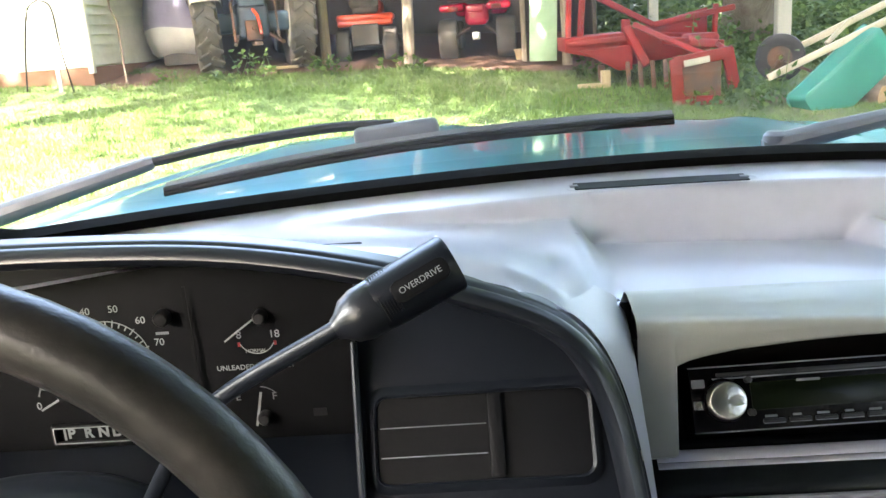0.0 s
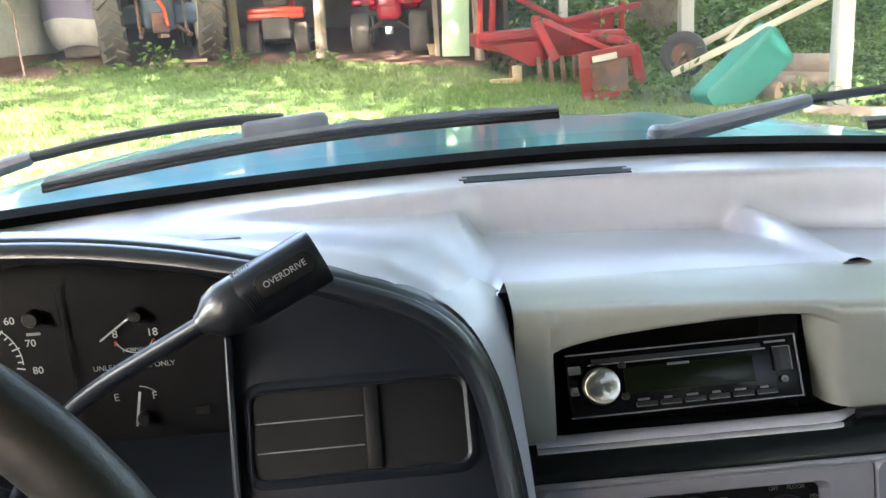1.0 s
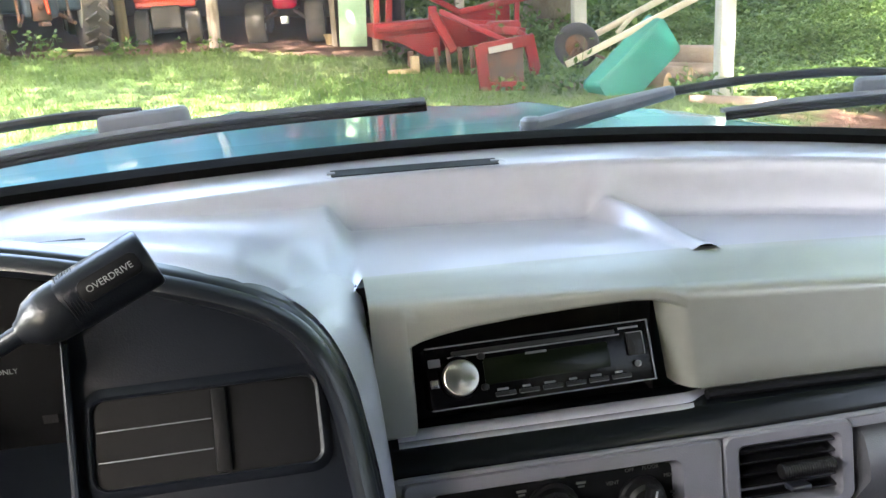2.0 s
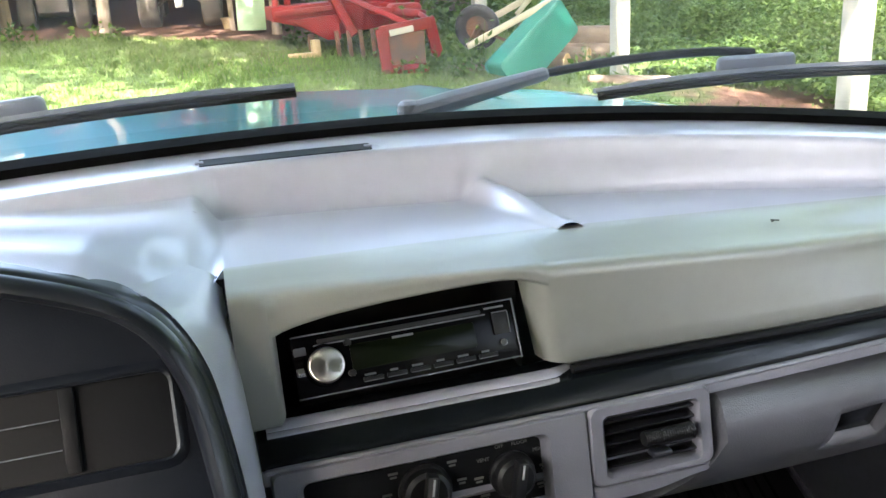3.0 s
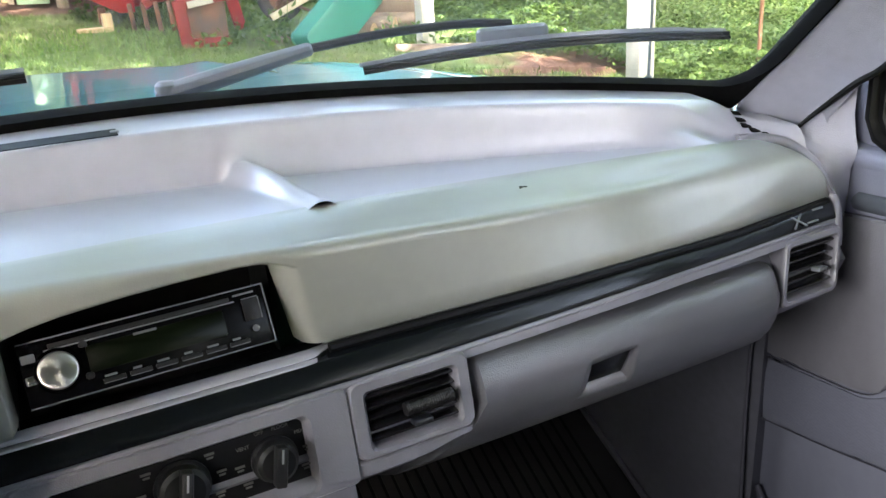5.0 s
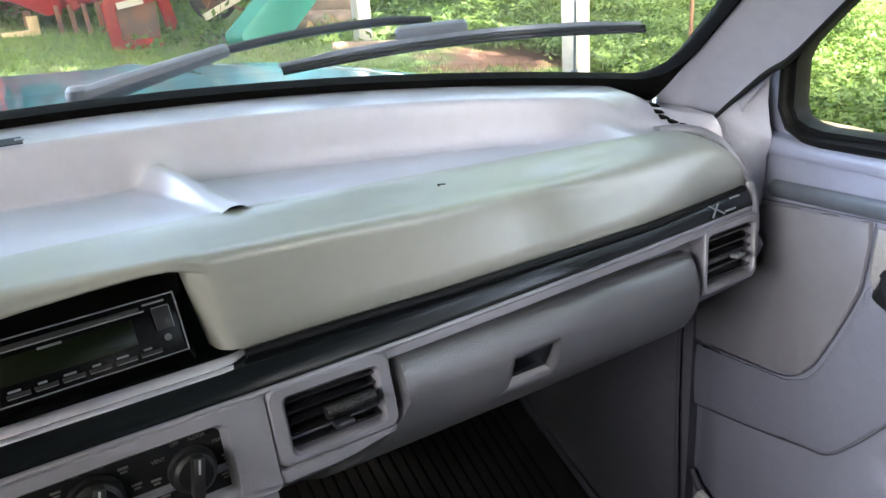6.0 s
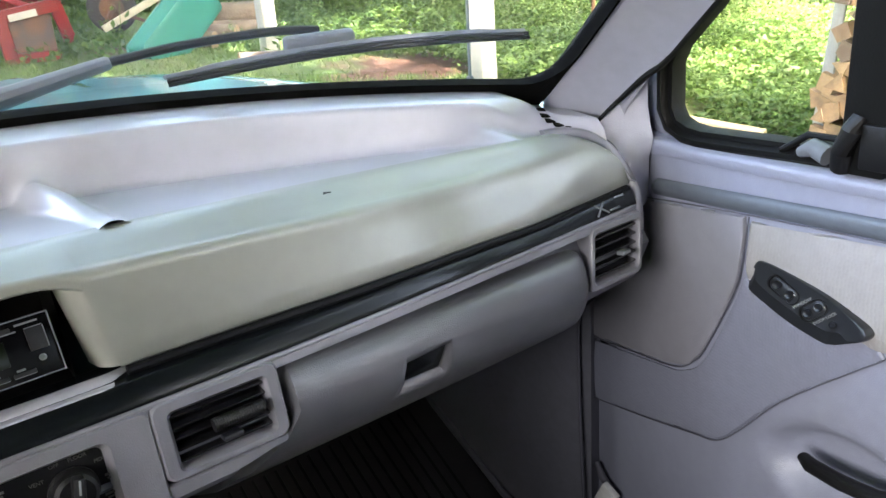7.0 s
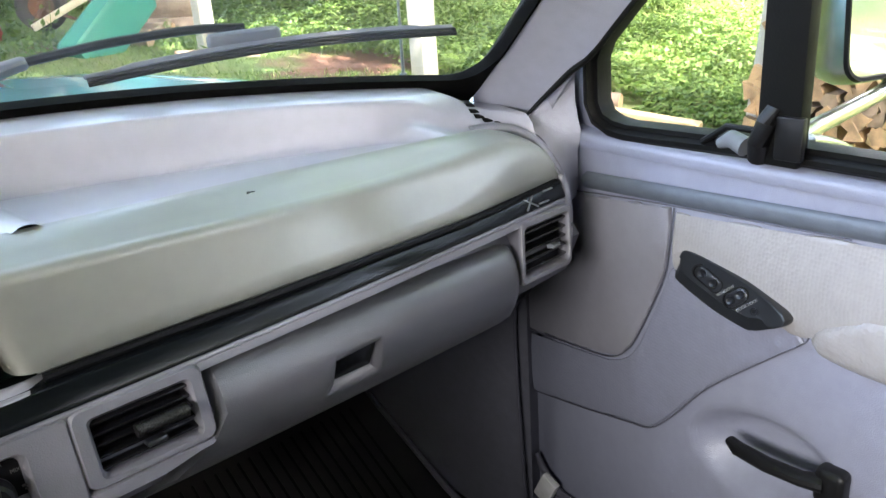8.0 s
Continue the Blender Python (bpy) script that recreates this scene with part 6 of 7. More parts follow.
def ground_mesh():
    g = [-600, -250, -120, -70, -45, -30] + [-22 + 0.5 * k for k in range(89)] + [30, 45, 70, 120, 250, 600]
    ys_ = [-600, -250, -120, -60, -30, -15, -8] + [-4 + 0.4 * k for k in range(96)] + [40, 60, 120, 250, 600]
    verts = [(x, y, ground_z(x, y) + (0.03 * noise.noise((x * 0.7, y * 0.7, 0)) if abs(x) < 25 and 1 < y < 30 else 0)) for y in ys_ for x in g]
    n_ = len(g)
    faces = [(j * n_ + i, j * n_ + i + 1, (j + 1) * n_ + i + 1, (j + 1) * n_ + i) for j in range(len(ys_) - 1) for i in range(n_ - 1)]
    me = bpy.data.meshes.new("ground")
    me.from_pydata(verts, [], faces)
    at = me.attributes.new("bare", 'FLOAT', 'POINT')
    at.data.foreach_set("value", [bare(v[0], v[1]) for v in verts])
    for p in me.polygons:
        p.use_smooth = True
    me.materials.append(lawn_material())
    return tagged(new("ground", me), "sunlit lawn and bare red earth sloping up", "ground", kind="structure")


ground_mesh()


def at_ground(x, y, rz=0):
    return pose(x, y, ground_z(x, y), 0, 0, rz)


# ---- white sided house ----
house = thing("house", "white lap-sided house corner on a brown footing", "house", at_ground(-5.0, 10.6))
HX, HY, HZ = -4.72, 10.45, ground_z(-4.72, 10.45)
bm = B()
rbox(bm, (HX - 3.0, HY + 2.0, HZ + 1.5), (6.0, 4.0, 3.2), 0.0)
part("wall", bm, OUT["siding"], house)
bm = B()
rbox(bm, (HX - 3.0, HY + 2.0, HZ - 0.05), (6.03, 4.03, 0.55), 0.01)
part("footing", bm, OUT["footing"], house)
bm = B()
prism(bm, [(-6.4, 3.0), (0.4, 3.0), (-3.0, 4.8)], 4.8, Matrix.Translation((HX, HY - 0.4, HZ)))
part("roof", bm, OUT["tin"], house)
for k in range(24):
    z = HZ + 0.25 + 0.12 * k
    bm = B()
    prism(bm, [(0, 0), (0.03, 0), (0.004, 0.12), (0, 0.12)], 4.0, Matrix.Translation((HX + 0.001, HY, z)))
    part("siding_board", bm, OUT["siding"], house)
    bm = B()
    prism(bm, [(0, 0), (0.018, 0), (0.004, 0.12), (0, 0.12)], 6.0, Matrix.Translation((HX - 6.0, HY - 0.001, z)) @ pose(0, 0, 0, 0, 0, -90))
    part("siding_board", bm, OUT["siding"], house)
bm = B()
rbox(bm, (HX + 0.012, HY - 0.012, HZ + 1.6), (0.07, 0.07, 2.9), 0.006)
part("corner_board", bm, OUT["siding"], house)

# ---- open-fronted shed ----
shed = thing("shed", "open-fronted dark timber shed with round posts", "shed", at_ground(-1.5, 13.5))


def post(x, y, h, r0, r1, mat, parent=None, lean=0.0, name="post"):
    b = B()
    z = ground_z(x, y) - 0.2
    pts = [(x + lean * t + 0.015 * math.sin(5 * t + x), y, z + (h + 0.2) * t) for t in [k / 8 for k in range(9)]]
    tube(b, pts, [r0 + (r1 - r0) * k / 8 for k in range(9)], 12)
    return part(name, b, mat, parent) if parent else b


post(-0.96, 12.0, 2.6, 0.085, 0.06, OUT["oldwood"], shed, 0.02)
post(-2.10, 12.05, 2.6, 0.075, 0.06, OUT["freshwood"], shed, -0.03)
post(1.16, 11.9, 2.5, 0.07, 0.06, OUT["oldwood"], shed, 0.02)
post(-4.2, 12.3, 2.6, 0.07, 0.06, OUT["oldwood"], shed, 0)
z0 = ground_z(-1.5, 15.6)
bm = B()
rbox(bm, (-1.6, 15.8, z0 + 1.3), (6.4, 0.08, 3.2), 0.01)
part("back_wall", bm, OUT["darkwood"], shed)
for x in (-4.75, 1.6):
    bm = B()
    rbox(bm, (x, 14.0, z0 + 1.3), (0.06, 3.5, 3.4), 0.01)
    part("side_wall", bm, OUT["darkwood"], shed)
# roof above the view; its front overhang is added to shade the shed's inside
bm = B()
sheet(bm, [[Vector((x, 10.5, z0 + 2.15)), Vector((x, 16.2, z0 + 3.0))] for x in (-5.0, -1.6, 2.0)], (0, 0, 0.04))
part("roof", bm, OUT["tin"], shed)

# ---- plants: many small leaves ----
RNG = np.random.default_rng(7)


def leaf_mesh(name, pts, size, up=0.5, long=1.5, jitter=0.5):
    """One mesh of folded leaves at points (n, 3); each leaf is its own island."""
    n_ = len(pts)
    d = RNG.normal(size=(n_, 3))
    d[:, 2] = d[:, 2] * 0.5 - 0.15
    d /= np.linalg.norm(d, axis=1)[:, None]
    nn = RNG.normal(size=(n_, 3)) * 0.6
    nn[:, 2] += up + 0.4
    s = np.cross(d, nn)
    s /= np.linalg.norm(s, axis=1)[:, None] + 1e-9
    u = np.cross(s, d)
    sz = size * (1 - jitter / 2 + jitter * RNG.random(n_))[:, None]
    a = pts - d * sz * long * 0.5
    b = pts + d * sz * long * 0.5
    c = pts + s * sz * 0.45 - u * sz * 0.12
    e = pts - s * sz * 0.45 - u * sz * 0.12
    verts = np.stack([a, c, b, e], 1).reshape(-1, 3)
    me = bpy.data.meshes.new(name)
    me.vertices.add(n_ * 4)
    me.vertices.foreach_set("co", verts.ravel())
    me.loops.add(n_ * 6)
    k = np.arange(n_)[:, None] * 4
    me.loops.foreach_set("vertex_index", np.concatenate([k + 0, k + 1, k + 2, k + 0, k + 2, k + 3], 1).ravel().astype(np.int32))
    me.polygons.add(n_ * 2)
    me.polygons.foreach_set("loop_start", (np.arange(n_ * 2) * 3).astype(np.int32))
    me.update(calc_edges=True)
    me.validate()
    return me


def leaves(name, pts, size, mat, label, category, parent=None, **kw):
    me = leaf_mesh(name, np.asarray(pts, dtype=float), size, **kw)
    me.materials.append(mat)
    ob = new(name, me)
    if parent:
        me.transform(BASE[parent.name].inverted())
        ob.parent = parent
        return ob
    return tagged(ob, label, category, kind="stuff")


def grass_mesh(name, pts, h, w, mat, label):
    """Blades: thin bent triangles."""
    n_ = len(pts)
    a = RNG.random(n_) * 2 * np.pi
    s = np.stack([np.cos(a), np.sin(a), np.zeros(n_)], 1) * w / 2
    lean = RNG.normal(size=(n_, 3)) * 0.45
    lean[:, 2] = 1
    hh = (h * (0.5 + RNG.random(n_)))[:, None]
    verts = np.stack([pts - s, pts + s, pts + lean * hh], 1).reshape(-1, 3)
    me = bpy.data.meshes.new(name)
    me.from_pydata(verts.tolist(), [], np.arange(n_ * 3).reshape(-1, 3).tolist())
    me.materials.append(mat)
    return tagged(new(name, me), label, "grass", kind="stuff")


def gz(x, y):
    """ground_z for arrays."""
    k = 1.2
    s = np.log1p(np.exp(np.clip((y - 2.5) * k, -40, 30))) / k
    s = np.where((y - 2.5) * k > 30, y - 2.5, s)
    return 0.105 * np.minimum(s, 14.0) - 0.06 * np.clip(x, -12, 12)


def field(n_, x0, x1, y0, y1):
    return RNG.uniform(x0, x1, n_), RNG.uniform(y0, y1, n_)


# lawn
x, y = field(230000, -7.5, 6.0, 3.2, 12.2)
bare_v = np.array([bare(a, b) for a, b in zip(x, y)])
clump = np.array([noise.noise((a * 0.9, b * 0.9, 3)) for a, b in zip(x, y)])
keep = (RNG.random(len(x)) > bare_v * 1.3) & (clump + RNG.normal(size=len(x)) * 0.35 > -0.35)
x, y = x[keep], y[keep]
grass_mesh("lawn_grass", np.stack([x, y, gz(x, y) - 0.005], 1), 0.045, 0.010, OUT["grass"], "short sunlit lawn grass")


def weed(x_, y_, n_, r, h, mat, name="weed"):
    """A clump of weeds: thin stems with leaves."""
    t = thing(name, "leafy green weeds growing in the yard", "weed", at_ground(x_, y_), "yard weeds")
    b = B()
    pts = []
    for k in range(n_):
        a, q = RNG.random() * 6.28, r * math.sqrt(RNG.random())
        p = Vector((x_ + q * math.cos(a), y_ + q * math.sin(a), 0))
        p.z = ground_z(p.x, p.y)
        top = p + Vector((RNG.normal() * 0.1, RNG.normal() * 0.1, h * (0.5 + 0.7 * RNG.random())))
        tube(b, [p, p.lerp(top, 0.5) + Vector((0.02, 0, 0)), top], [0.005, 0.004, 0.002], 4)
        for j in range(12):
            c = p.lerp(top, 0.15 + 0.85 * RNG.random())
            pts.append((c.x + RNG.normal() * 0.05, c.y + RNG.normal() * 0.05, c.z + RNG.normal() * 0.02))
    part("stems", b, OUT["leaf"], t)
    leaves("foliage", pts, 0.055, mat, "", "", parent=t)
    return t


for x_, y_, n_, r, h in ((-2.75, 10.9, 9, 0.35, 0.3), (-1.9, 11.2, 8, 0.3, 0.22), (-1.0, 11.3, 7, 0.35, 0.2), (1.5, 10.9, 8, 0.3, 0.3), (2.35, 8.75, 8, 0.35, 0.26),
                         (2.75, 9.2, 10, 0.35, 0.55), (2.6, 9.9, 8, 0.4, 0.7), (3.0, 8.9, 10, 0.3, 0.28), (2.1, 9.6, 6, 0.3, 0.4), (3.1, 10.4, 10, 0.4, 0.6), (-3.5, 10.6, 6, 0.4, 0.15), (4.4, 8.6, 10, 0.4, 0.3)):
    weed(x_, y_, n_, r, h, OUT["leafy"] if n_ % 2 else OUT["leaf"])

# low vines over the bank to the right
x, y = field(400000, 4.8, 14.0, 0.0, 16.0)
edge = 6.25 + 0.25 * np.sin(y * 1.3) - 0.22 * np.clip((5.4 - y) / 0.8, 0, 1) + 0.36 * np.clip(3.4 - y, -2, 3) - 1.4 * np.clip((y - 7.6) / 3, 0, 1)
hh = 0.11 + 0.48 * np.clip((x - edge) / 3.5, 0, 1) + 1.1 * np.clip((x - edge - 3) / 6, 0, 1)
nz = np.array([noise.noise((a * 0.6, b * 0.6, 1)) + 0.5 * noise.noise((a * 1.7, b * 1.7, 5)) for a, b in zip(x, y)])
hh = hh + 0.26 * nz
edge = np.where((y > 2.9) & (y < 6.0), np.maximum(edge, 6.01 + (4.28 - y) * 0.33), edge)
hh = np.where((y > 2.9) & (y < 6.0), np.minimum(hh, 0.06 + 0.35 * np.clip(x - edge, 0, 1.2)), hh)
keep = (x > edge) & (hh > 0.03) & ~((x < 6.40) & (y > 4.25) & (y < 4.9)) & ~((x > 5.85) & (x < 6.9) & (y < 3.15)) & ~((x < 5.9) & (y < 2.2)) & (RNG.random(len(x)) < np.where(x < 10, 1.0, 0.55))
x, y, hh = x[keep], y[keep], hh[keep]
z = gz(x, y) + hh * (1 - 0.7 * RNG.random(len(x)) ** 2)
P = np.stack([x, y, z], 1)
m_ = RNG.random(len(P)) < 0.55 + 0.4 * np.clip(np.array([noise.noise((a * 0.45, b * 0.45, 9)) for a, b in zip(x, y)]) * 2.5, -1, 1)
leaves("bank_vines", P[m_], 0.038, OUT["leafy"], "sunny green vines covering the bank", "vines", up=1.0)
leaves("bank_vines", P[~m_], 0.038, OUT["leaf"], "dark green vines covering the bank", "vines", up=1.0)

# undergrowth behind the implements and the log pile
x, y = field(26000, 1.8, 9.0, 11.6, 15.5)
hh = 0.15 + 1.2 * np.clip((y - 11.6) / 3, 0, 1) * (0.5 + RNG.random(len(x)))
keep = (np.hypot(x - 3.75, y - 13) > 0.5) & (RNG.random(len(x)) < 0.75)
P = np.stack([x, y, gz(x, y) + hh * RNG.random(len(x))], 1)[keep]
leaves("undergrowth", P, 0.085, OUT["leaf"], "shaded green undergrowth by the trees", "shrubs")


# woods all round the yard
def woods(name, n_, fx, size, mat, label, tall=6.5):
    t, d_, h_ = RNG.random(n_), RNG.random(n_) * 3.5, RNG.random(n_)
    px, py, nx, ny = fx(t)
    cl = np.array([noise.noise((a * 0.35, b * 0.35, c * 2.2)) for a, b, c in zip(px, py, h_)])
    keep_ = cl + RNG.normal(size=n_) * 0.12 > -0.12
    P_ = np.stack([px + nx * d_ + cl * 1.5 * nx, py + ny * d_ + cl * 1.5 * ny, gz(px, py) - 0.1 + h_ ** 0.8 * tall], 1)[keep_]
    leaves(name, P_, size, mat, label, "woods")


woods("far_woods", 42000, lambda t: (-9 + 32 * t, 17.5 + 2.0 * np.sin(t * 9), np.zeros_like(t), np.ones_like(t)), 0.22, OUT["leaf"], "dense green woods behind the shed", 4.6)
woods("far_woods", 70000, lambda t: (15.5 + 2.0 * np.sin(t * 8), -12 + 30 * t, np.ones_like(t), np.zeros_like(t)), 0.32, OUT["leafy"], "sunny green woods beside the bank", 19.0)
# these two rows stand outside the view, made tall to screen the sky
woods("far_woods", 46000, lambda t: (-13 + 1.5 * np.sin(t * 8), -14 + 22 * t, -np.ones_like(t), np.zeros_like(t)), 0.36, OUT["leaf"], "tall green woods beside the house", 19.0)
woods("far_woods", 52000, lambda t: (-14 + 32 * t, -15 + 2.0 * np.sin(t * 9), np.zeros_like(t), -np.ones_like(t)), 0.36, OUT["leaf"], "shaded green woods behind the truck", 19.0)


def tree(x_, y_, r, h, crown_r, crown_h, n_, mat, lean=(0, 0)):
    """A tapered trunk with limbs and a crown of many leaves with gaps."""
    t = thing("tree", "large grey-barked tree shading the yard", "tree", at_ground(x_, y_), "yard trees")
    z_ = ground_z(x_, y_)
    b = B()
    pts = [(x_ + lean[0] * k / 8 + 0.05 * math.sin(k * 1.3), y_ + lean[1] * k / 8 + 0.05 * math.cos(k), z_ - 0.15 + (h + 0.15) * k / 8) for k in range(9)]
    tube(b, pts, [r * (1.35 if k == 0 else 1.0) * (1 - 0.06 * k) for k in range(9)], 14)
    top = Vector(pts[-1])
    tips = []
    for k in range(9):
        a = 6.28 * k / 9 + RNG.random()
        e = top + Vector((math.cos(a) * crown_r * 0.7, math.sin(a) * crown_r * 0.7, crown_h * (0.2 + 0.5 * RNG.random())))
        tube(b, [top - Vector((0, 0, 0.4)), top.lerp(e, 0.45) + Vector((0, 0, 0.3)), e], [r * 0.4, r * 0.22, 0.03], 7)
        tips.append(e)
        for j in range(3):
            e2 = e + Vector((RNG.normal() * 1.1, RNG.normal() * 1.1, RNG.normal() * 0.6))
            tube(b, [top.lerp(e, 0.7), e2], [r * 0.14, 0.015], 5)
            tips.append(e2)
    part("trunk", b, OUT["trunk"], t)
    P_ = []
    for e in tips:
        k = n_ // len(tips)
        q = RNG.normal(size=(k, 3)) * np.array([0.75, 0.75, 0.45])
        P_.append(q + np.array(e))
    leaves("crown", np.concatenate(P_), 0.16, mat, "", "", parent=t)
    return t


# crown leaned forward above the view to shade the undergrowth
tree(3.9, 13.2, 0.40, 4.2, 4.6, 2.5, 22000, OUT["leaf"], (-0.8, -3.4))
# unseen tree, placed so that its crown shades the shed
tree(-7.0, 5.5, 0.30, 7.6, 3.8, 2.0, 10000, OUT["leaf"], (2.7, -0.4))
tree(9.5, 11.5, 0.24, 4.5, 4.0, 2.6, 11000, OUT["leafy"])
# unseen tall trees added behind the truck; their crowns shade it and dapple the yard
tree(3.6, -3.6, 0.38, 7.5, 5.0, 2.6, 26000, OUT["leaf"], (-2.2, 4.1))
tree(-3.2, -6.2, 0.34, 5.0, 4.4, 2.2, 17000, OUT["leaf"], (3.0, 3.0))


# ---- things in the shed ----
def tyre(bm, r, w, m, hole=0.55, n=36):
    """A tyre about the local x axis."""
    prof = [(r * hole, -w * 0.36), (r * 0.72, -w * 0.5), (r * 0.9, -w * 0.48), (r * 0.985, -w * 0.36), (r, 0), (r * 0.985, w * 0.36), (r * 0.9, w * 0.48), (r * 0.72, w * 0.5), (r * hole, w * 0.36)]
    rows_ = [[m @ Vector((q, a_ * math.cos(2 * math.pi * j / n), a_ * math.sin(2 * math.pi * j / n))) for j in range(n)] for a_, q in prof]
    loft(bm, rows_, close=True, wrap=True)


def lugs(parent, r, w, m, n=22, h=0.035):
    """Chevron lugs round a tractor tyre."""
    for k in range(n):
        a = 2 * math.pi * k / n
        for s in (-1, 1):
            b = B()
            mm = m @ pose(0, 0, 0, math.degrees(a) + s * 4, 0, 0)
            rbox(b, (0, 0, 0), (w * 0.56, 0.05, h), 0.006, m=mm @ Matrix.Translation((s * w * 0.24, 0, r + h * 0.25)) @ pose(0, 0, 0, 0, 0, -s * 38), seg=1)
            part("lug", b, OUT["tyre"], parent, local=True)


def rim(parent, r, w, m, mat):
    b = B()
    lathe(b, [(r, -w * 0.4), (r * 0.9, -w * 0.3), (r * 0.55, -w * 0.06), (r * 0.25, -w * 0.06), (r * 0.22, -w * 0.22), (0.01, -w * 0.22)], m @ pose(0, 0, 0, 0, 90, 0), 24)
    lathe(b, [(r, w * 0.4), (r * 0.9, w * 0.3), (r * 0.55, w * 0.06), (r * 0.25, w * 0.06), (r * 0.22, w * 0.22), (0.01, w * 0.22)], m @ pose(0, 0, 0, 0, 90, 0), 24)
    return part("rim", b, mat, parent, local=True)


tractor = thing("tractor", "old blue farm tractor seen from the rear, muddy tyres", "tractor", at_ground(-2.88, 11.35, 20))
for s in (-1, 1):
    m = pose(s * 0.62, 0.45, 0.66, 0, s * 3, 0)
    b = B()
    tyre(b, 0.65, 0.33, m)
    w_ = part("rear_tyre", b, OUT["tyre"], tractor, local=True)
    lugs(w_, 0.65, 0.33, m)
    rim(w_, 0.36, 0.33, m, OUT["cream"])
    b = B()
    rows = []
    for k in range(13):
        a = radians(20 + 125 * k / 12)
        q = 0.74
        rows.append([m @ Vector((s * xx, -q * math.cos(a) * 1.0, q * math.sin(a) + dz)) for xx, dz in ((-0.22, -0.05), (-0.21, 0.0), (-0.1, 0.02), (0.14, 0.015), (0.16, -0.02))])
    loft(b, rows)
    part("fender", b, OUT["cream"], tractor, local=True, label="cream painted fender")
    m2 = pose(s * 0.55, 2.2, 0.36)
    b = B()
    tyre(b, 0.36, 0.16, m2)
    w_ = part("front_tyre", b, OUT["tyre"], tractor, local=True)
    rim(w_, 0.2, 0.16, m2, OUT["cream"])
for nm, c, sz, mt, bv in (("axle_housing", (0, 0.45, 0.66), (1.0, 0.24, 0.26), "blue", 0.05), ("gearbox", (0, 0.6, 0.68), (0.42, 0.8, 0.46), "blue", 0.06), ("engine_cover", (0, 1.7, 0.95), (0.46, 1.3, 0.5), "blue", 0.08),
                          ("lift_cover", (0, 0.32, 0.92), (0.36, 0.34, 0.14), "blue", 0.03), ("seat", (0, 0.42, 1.2), (0.46, 0.4, 0.09), "tyre", 0.04), ("drawbar", (0, 0.0, 0.38), (0.1, 0.55, 0.05), "iron", 0.01),
                          ("hitch_plate", (0, 0.2, 0.55), (0.22, 0.1, 0.26), "iron", 0.02)):
    b = B()
    rbox(b, c, sz, bv, seg=3)
    part(nm, b, OUT[mt], tractor, local=True)
for s in (-1, 1):
    b = B()
    tube(b, [(s * 0.2, 0.3, 0.5), (s * 0.27, -0.15, 0.42), (s * 0.3, -0.35, 0.38)], 0.025, 8)
    part("lower_link", b, OUT["iron"], tractor, local=True)
    b = B()
    tube(b, [(s * 0.24, 0.28, 0.95), (s * 0.28, 0.0, 0.9), (s * 0.28, -0.12, 0.42)], 0.02, 8)
    part("lift_arm", b, OUT["iron"], tractor, local=True)
b = B()
tube(b, [(0, 0.3, 0.85), (0.04, -0.05, 0.72), (0.05, -0.2, 0.5)], 0.022, 8)
part("top_link", b, OUT["orange"], tractor, local=True)
b = B()
lathe(b, [(0.035, 0), (0.035, 0.12), (0.02, 0.13)], pose(0, 0.2, 0.58, 90, 0, 0), 12)
part("power_shaft", b, OUT["iron"], tractor, local=True)

mower = thing("lawn_tractor", "orange and black riding lawn mower parked in the shed", "lawn mower", at_ground(-1.58, 12.35, 3))
for s in (-1, 1):
    m = pose(s * 0.33, 0.1, 0.23)
    b = B()
    tyre(b, 0.235, 0.2, m)
    w_ = part("rear_tyre", b, OUT["tyre"], mower, local=True)
    rim(w_, 0.12, 0.2, m, OUT["silver"])
    m = pose(s * 0.33, 1.2, 0.18)
    b = B()
    tyre(b, 0.18, 0.14, m)
    part("front_tyre", b, OUT["tyre"], mower, local=True)
for nm, c, sz, mt, bv in (("rear_bumper", (0, -0.02, 0.53), (0.78, 0.1, 0.09), "orange", 0.03), ("frame", (0, 0.3, 0.36), (0.38, 0.9, 0.3), "tyre", 0.03), ("fender_deck", (0, 0.2, 0.6), (0.8, 0.55, 0.1), "orange", 0.04),
                          ("seat_base", (0, 0.2, 0.74), (0.36, 0.36, 0.16), "tyre", 0.05), ("seat_back", (0, 0.02, 0.95), (0.42, 0.1, 0.42), "tyre", 0.05), ("bonnet", (0, 0.95, 0.68), (0.42, 0.65, 0.36), "orange", 0.07),
                          ("cutting_deck", (0, 0.65, 0.22), (0.95, 0.6, 0.14), "tyre", 0.05), ("hitch_plate", (0, -0.03, 0.3), (0.2, 0.04, 0.14), "silver", 0.01)):
    b = B()
    rbox(b, c, sz, bv, seg=3)
    part(nm, b, OUT[mt], mower, local=True)

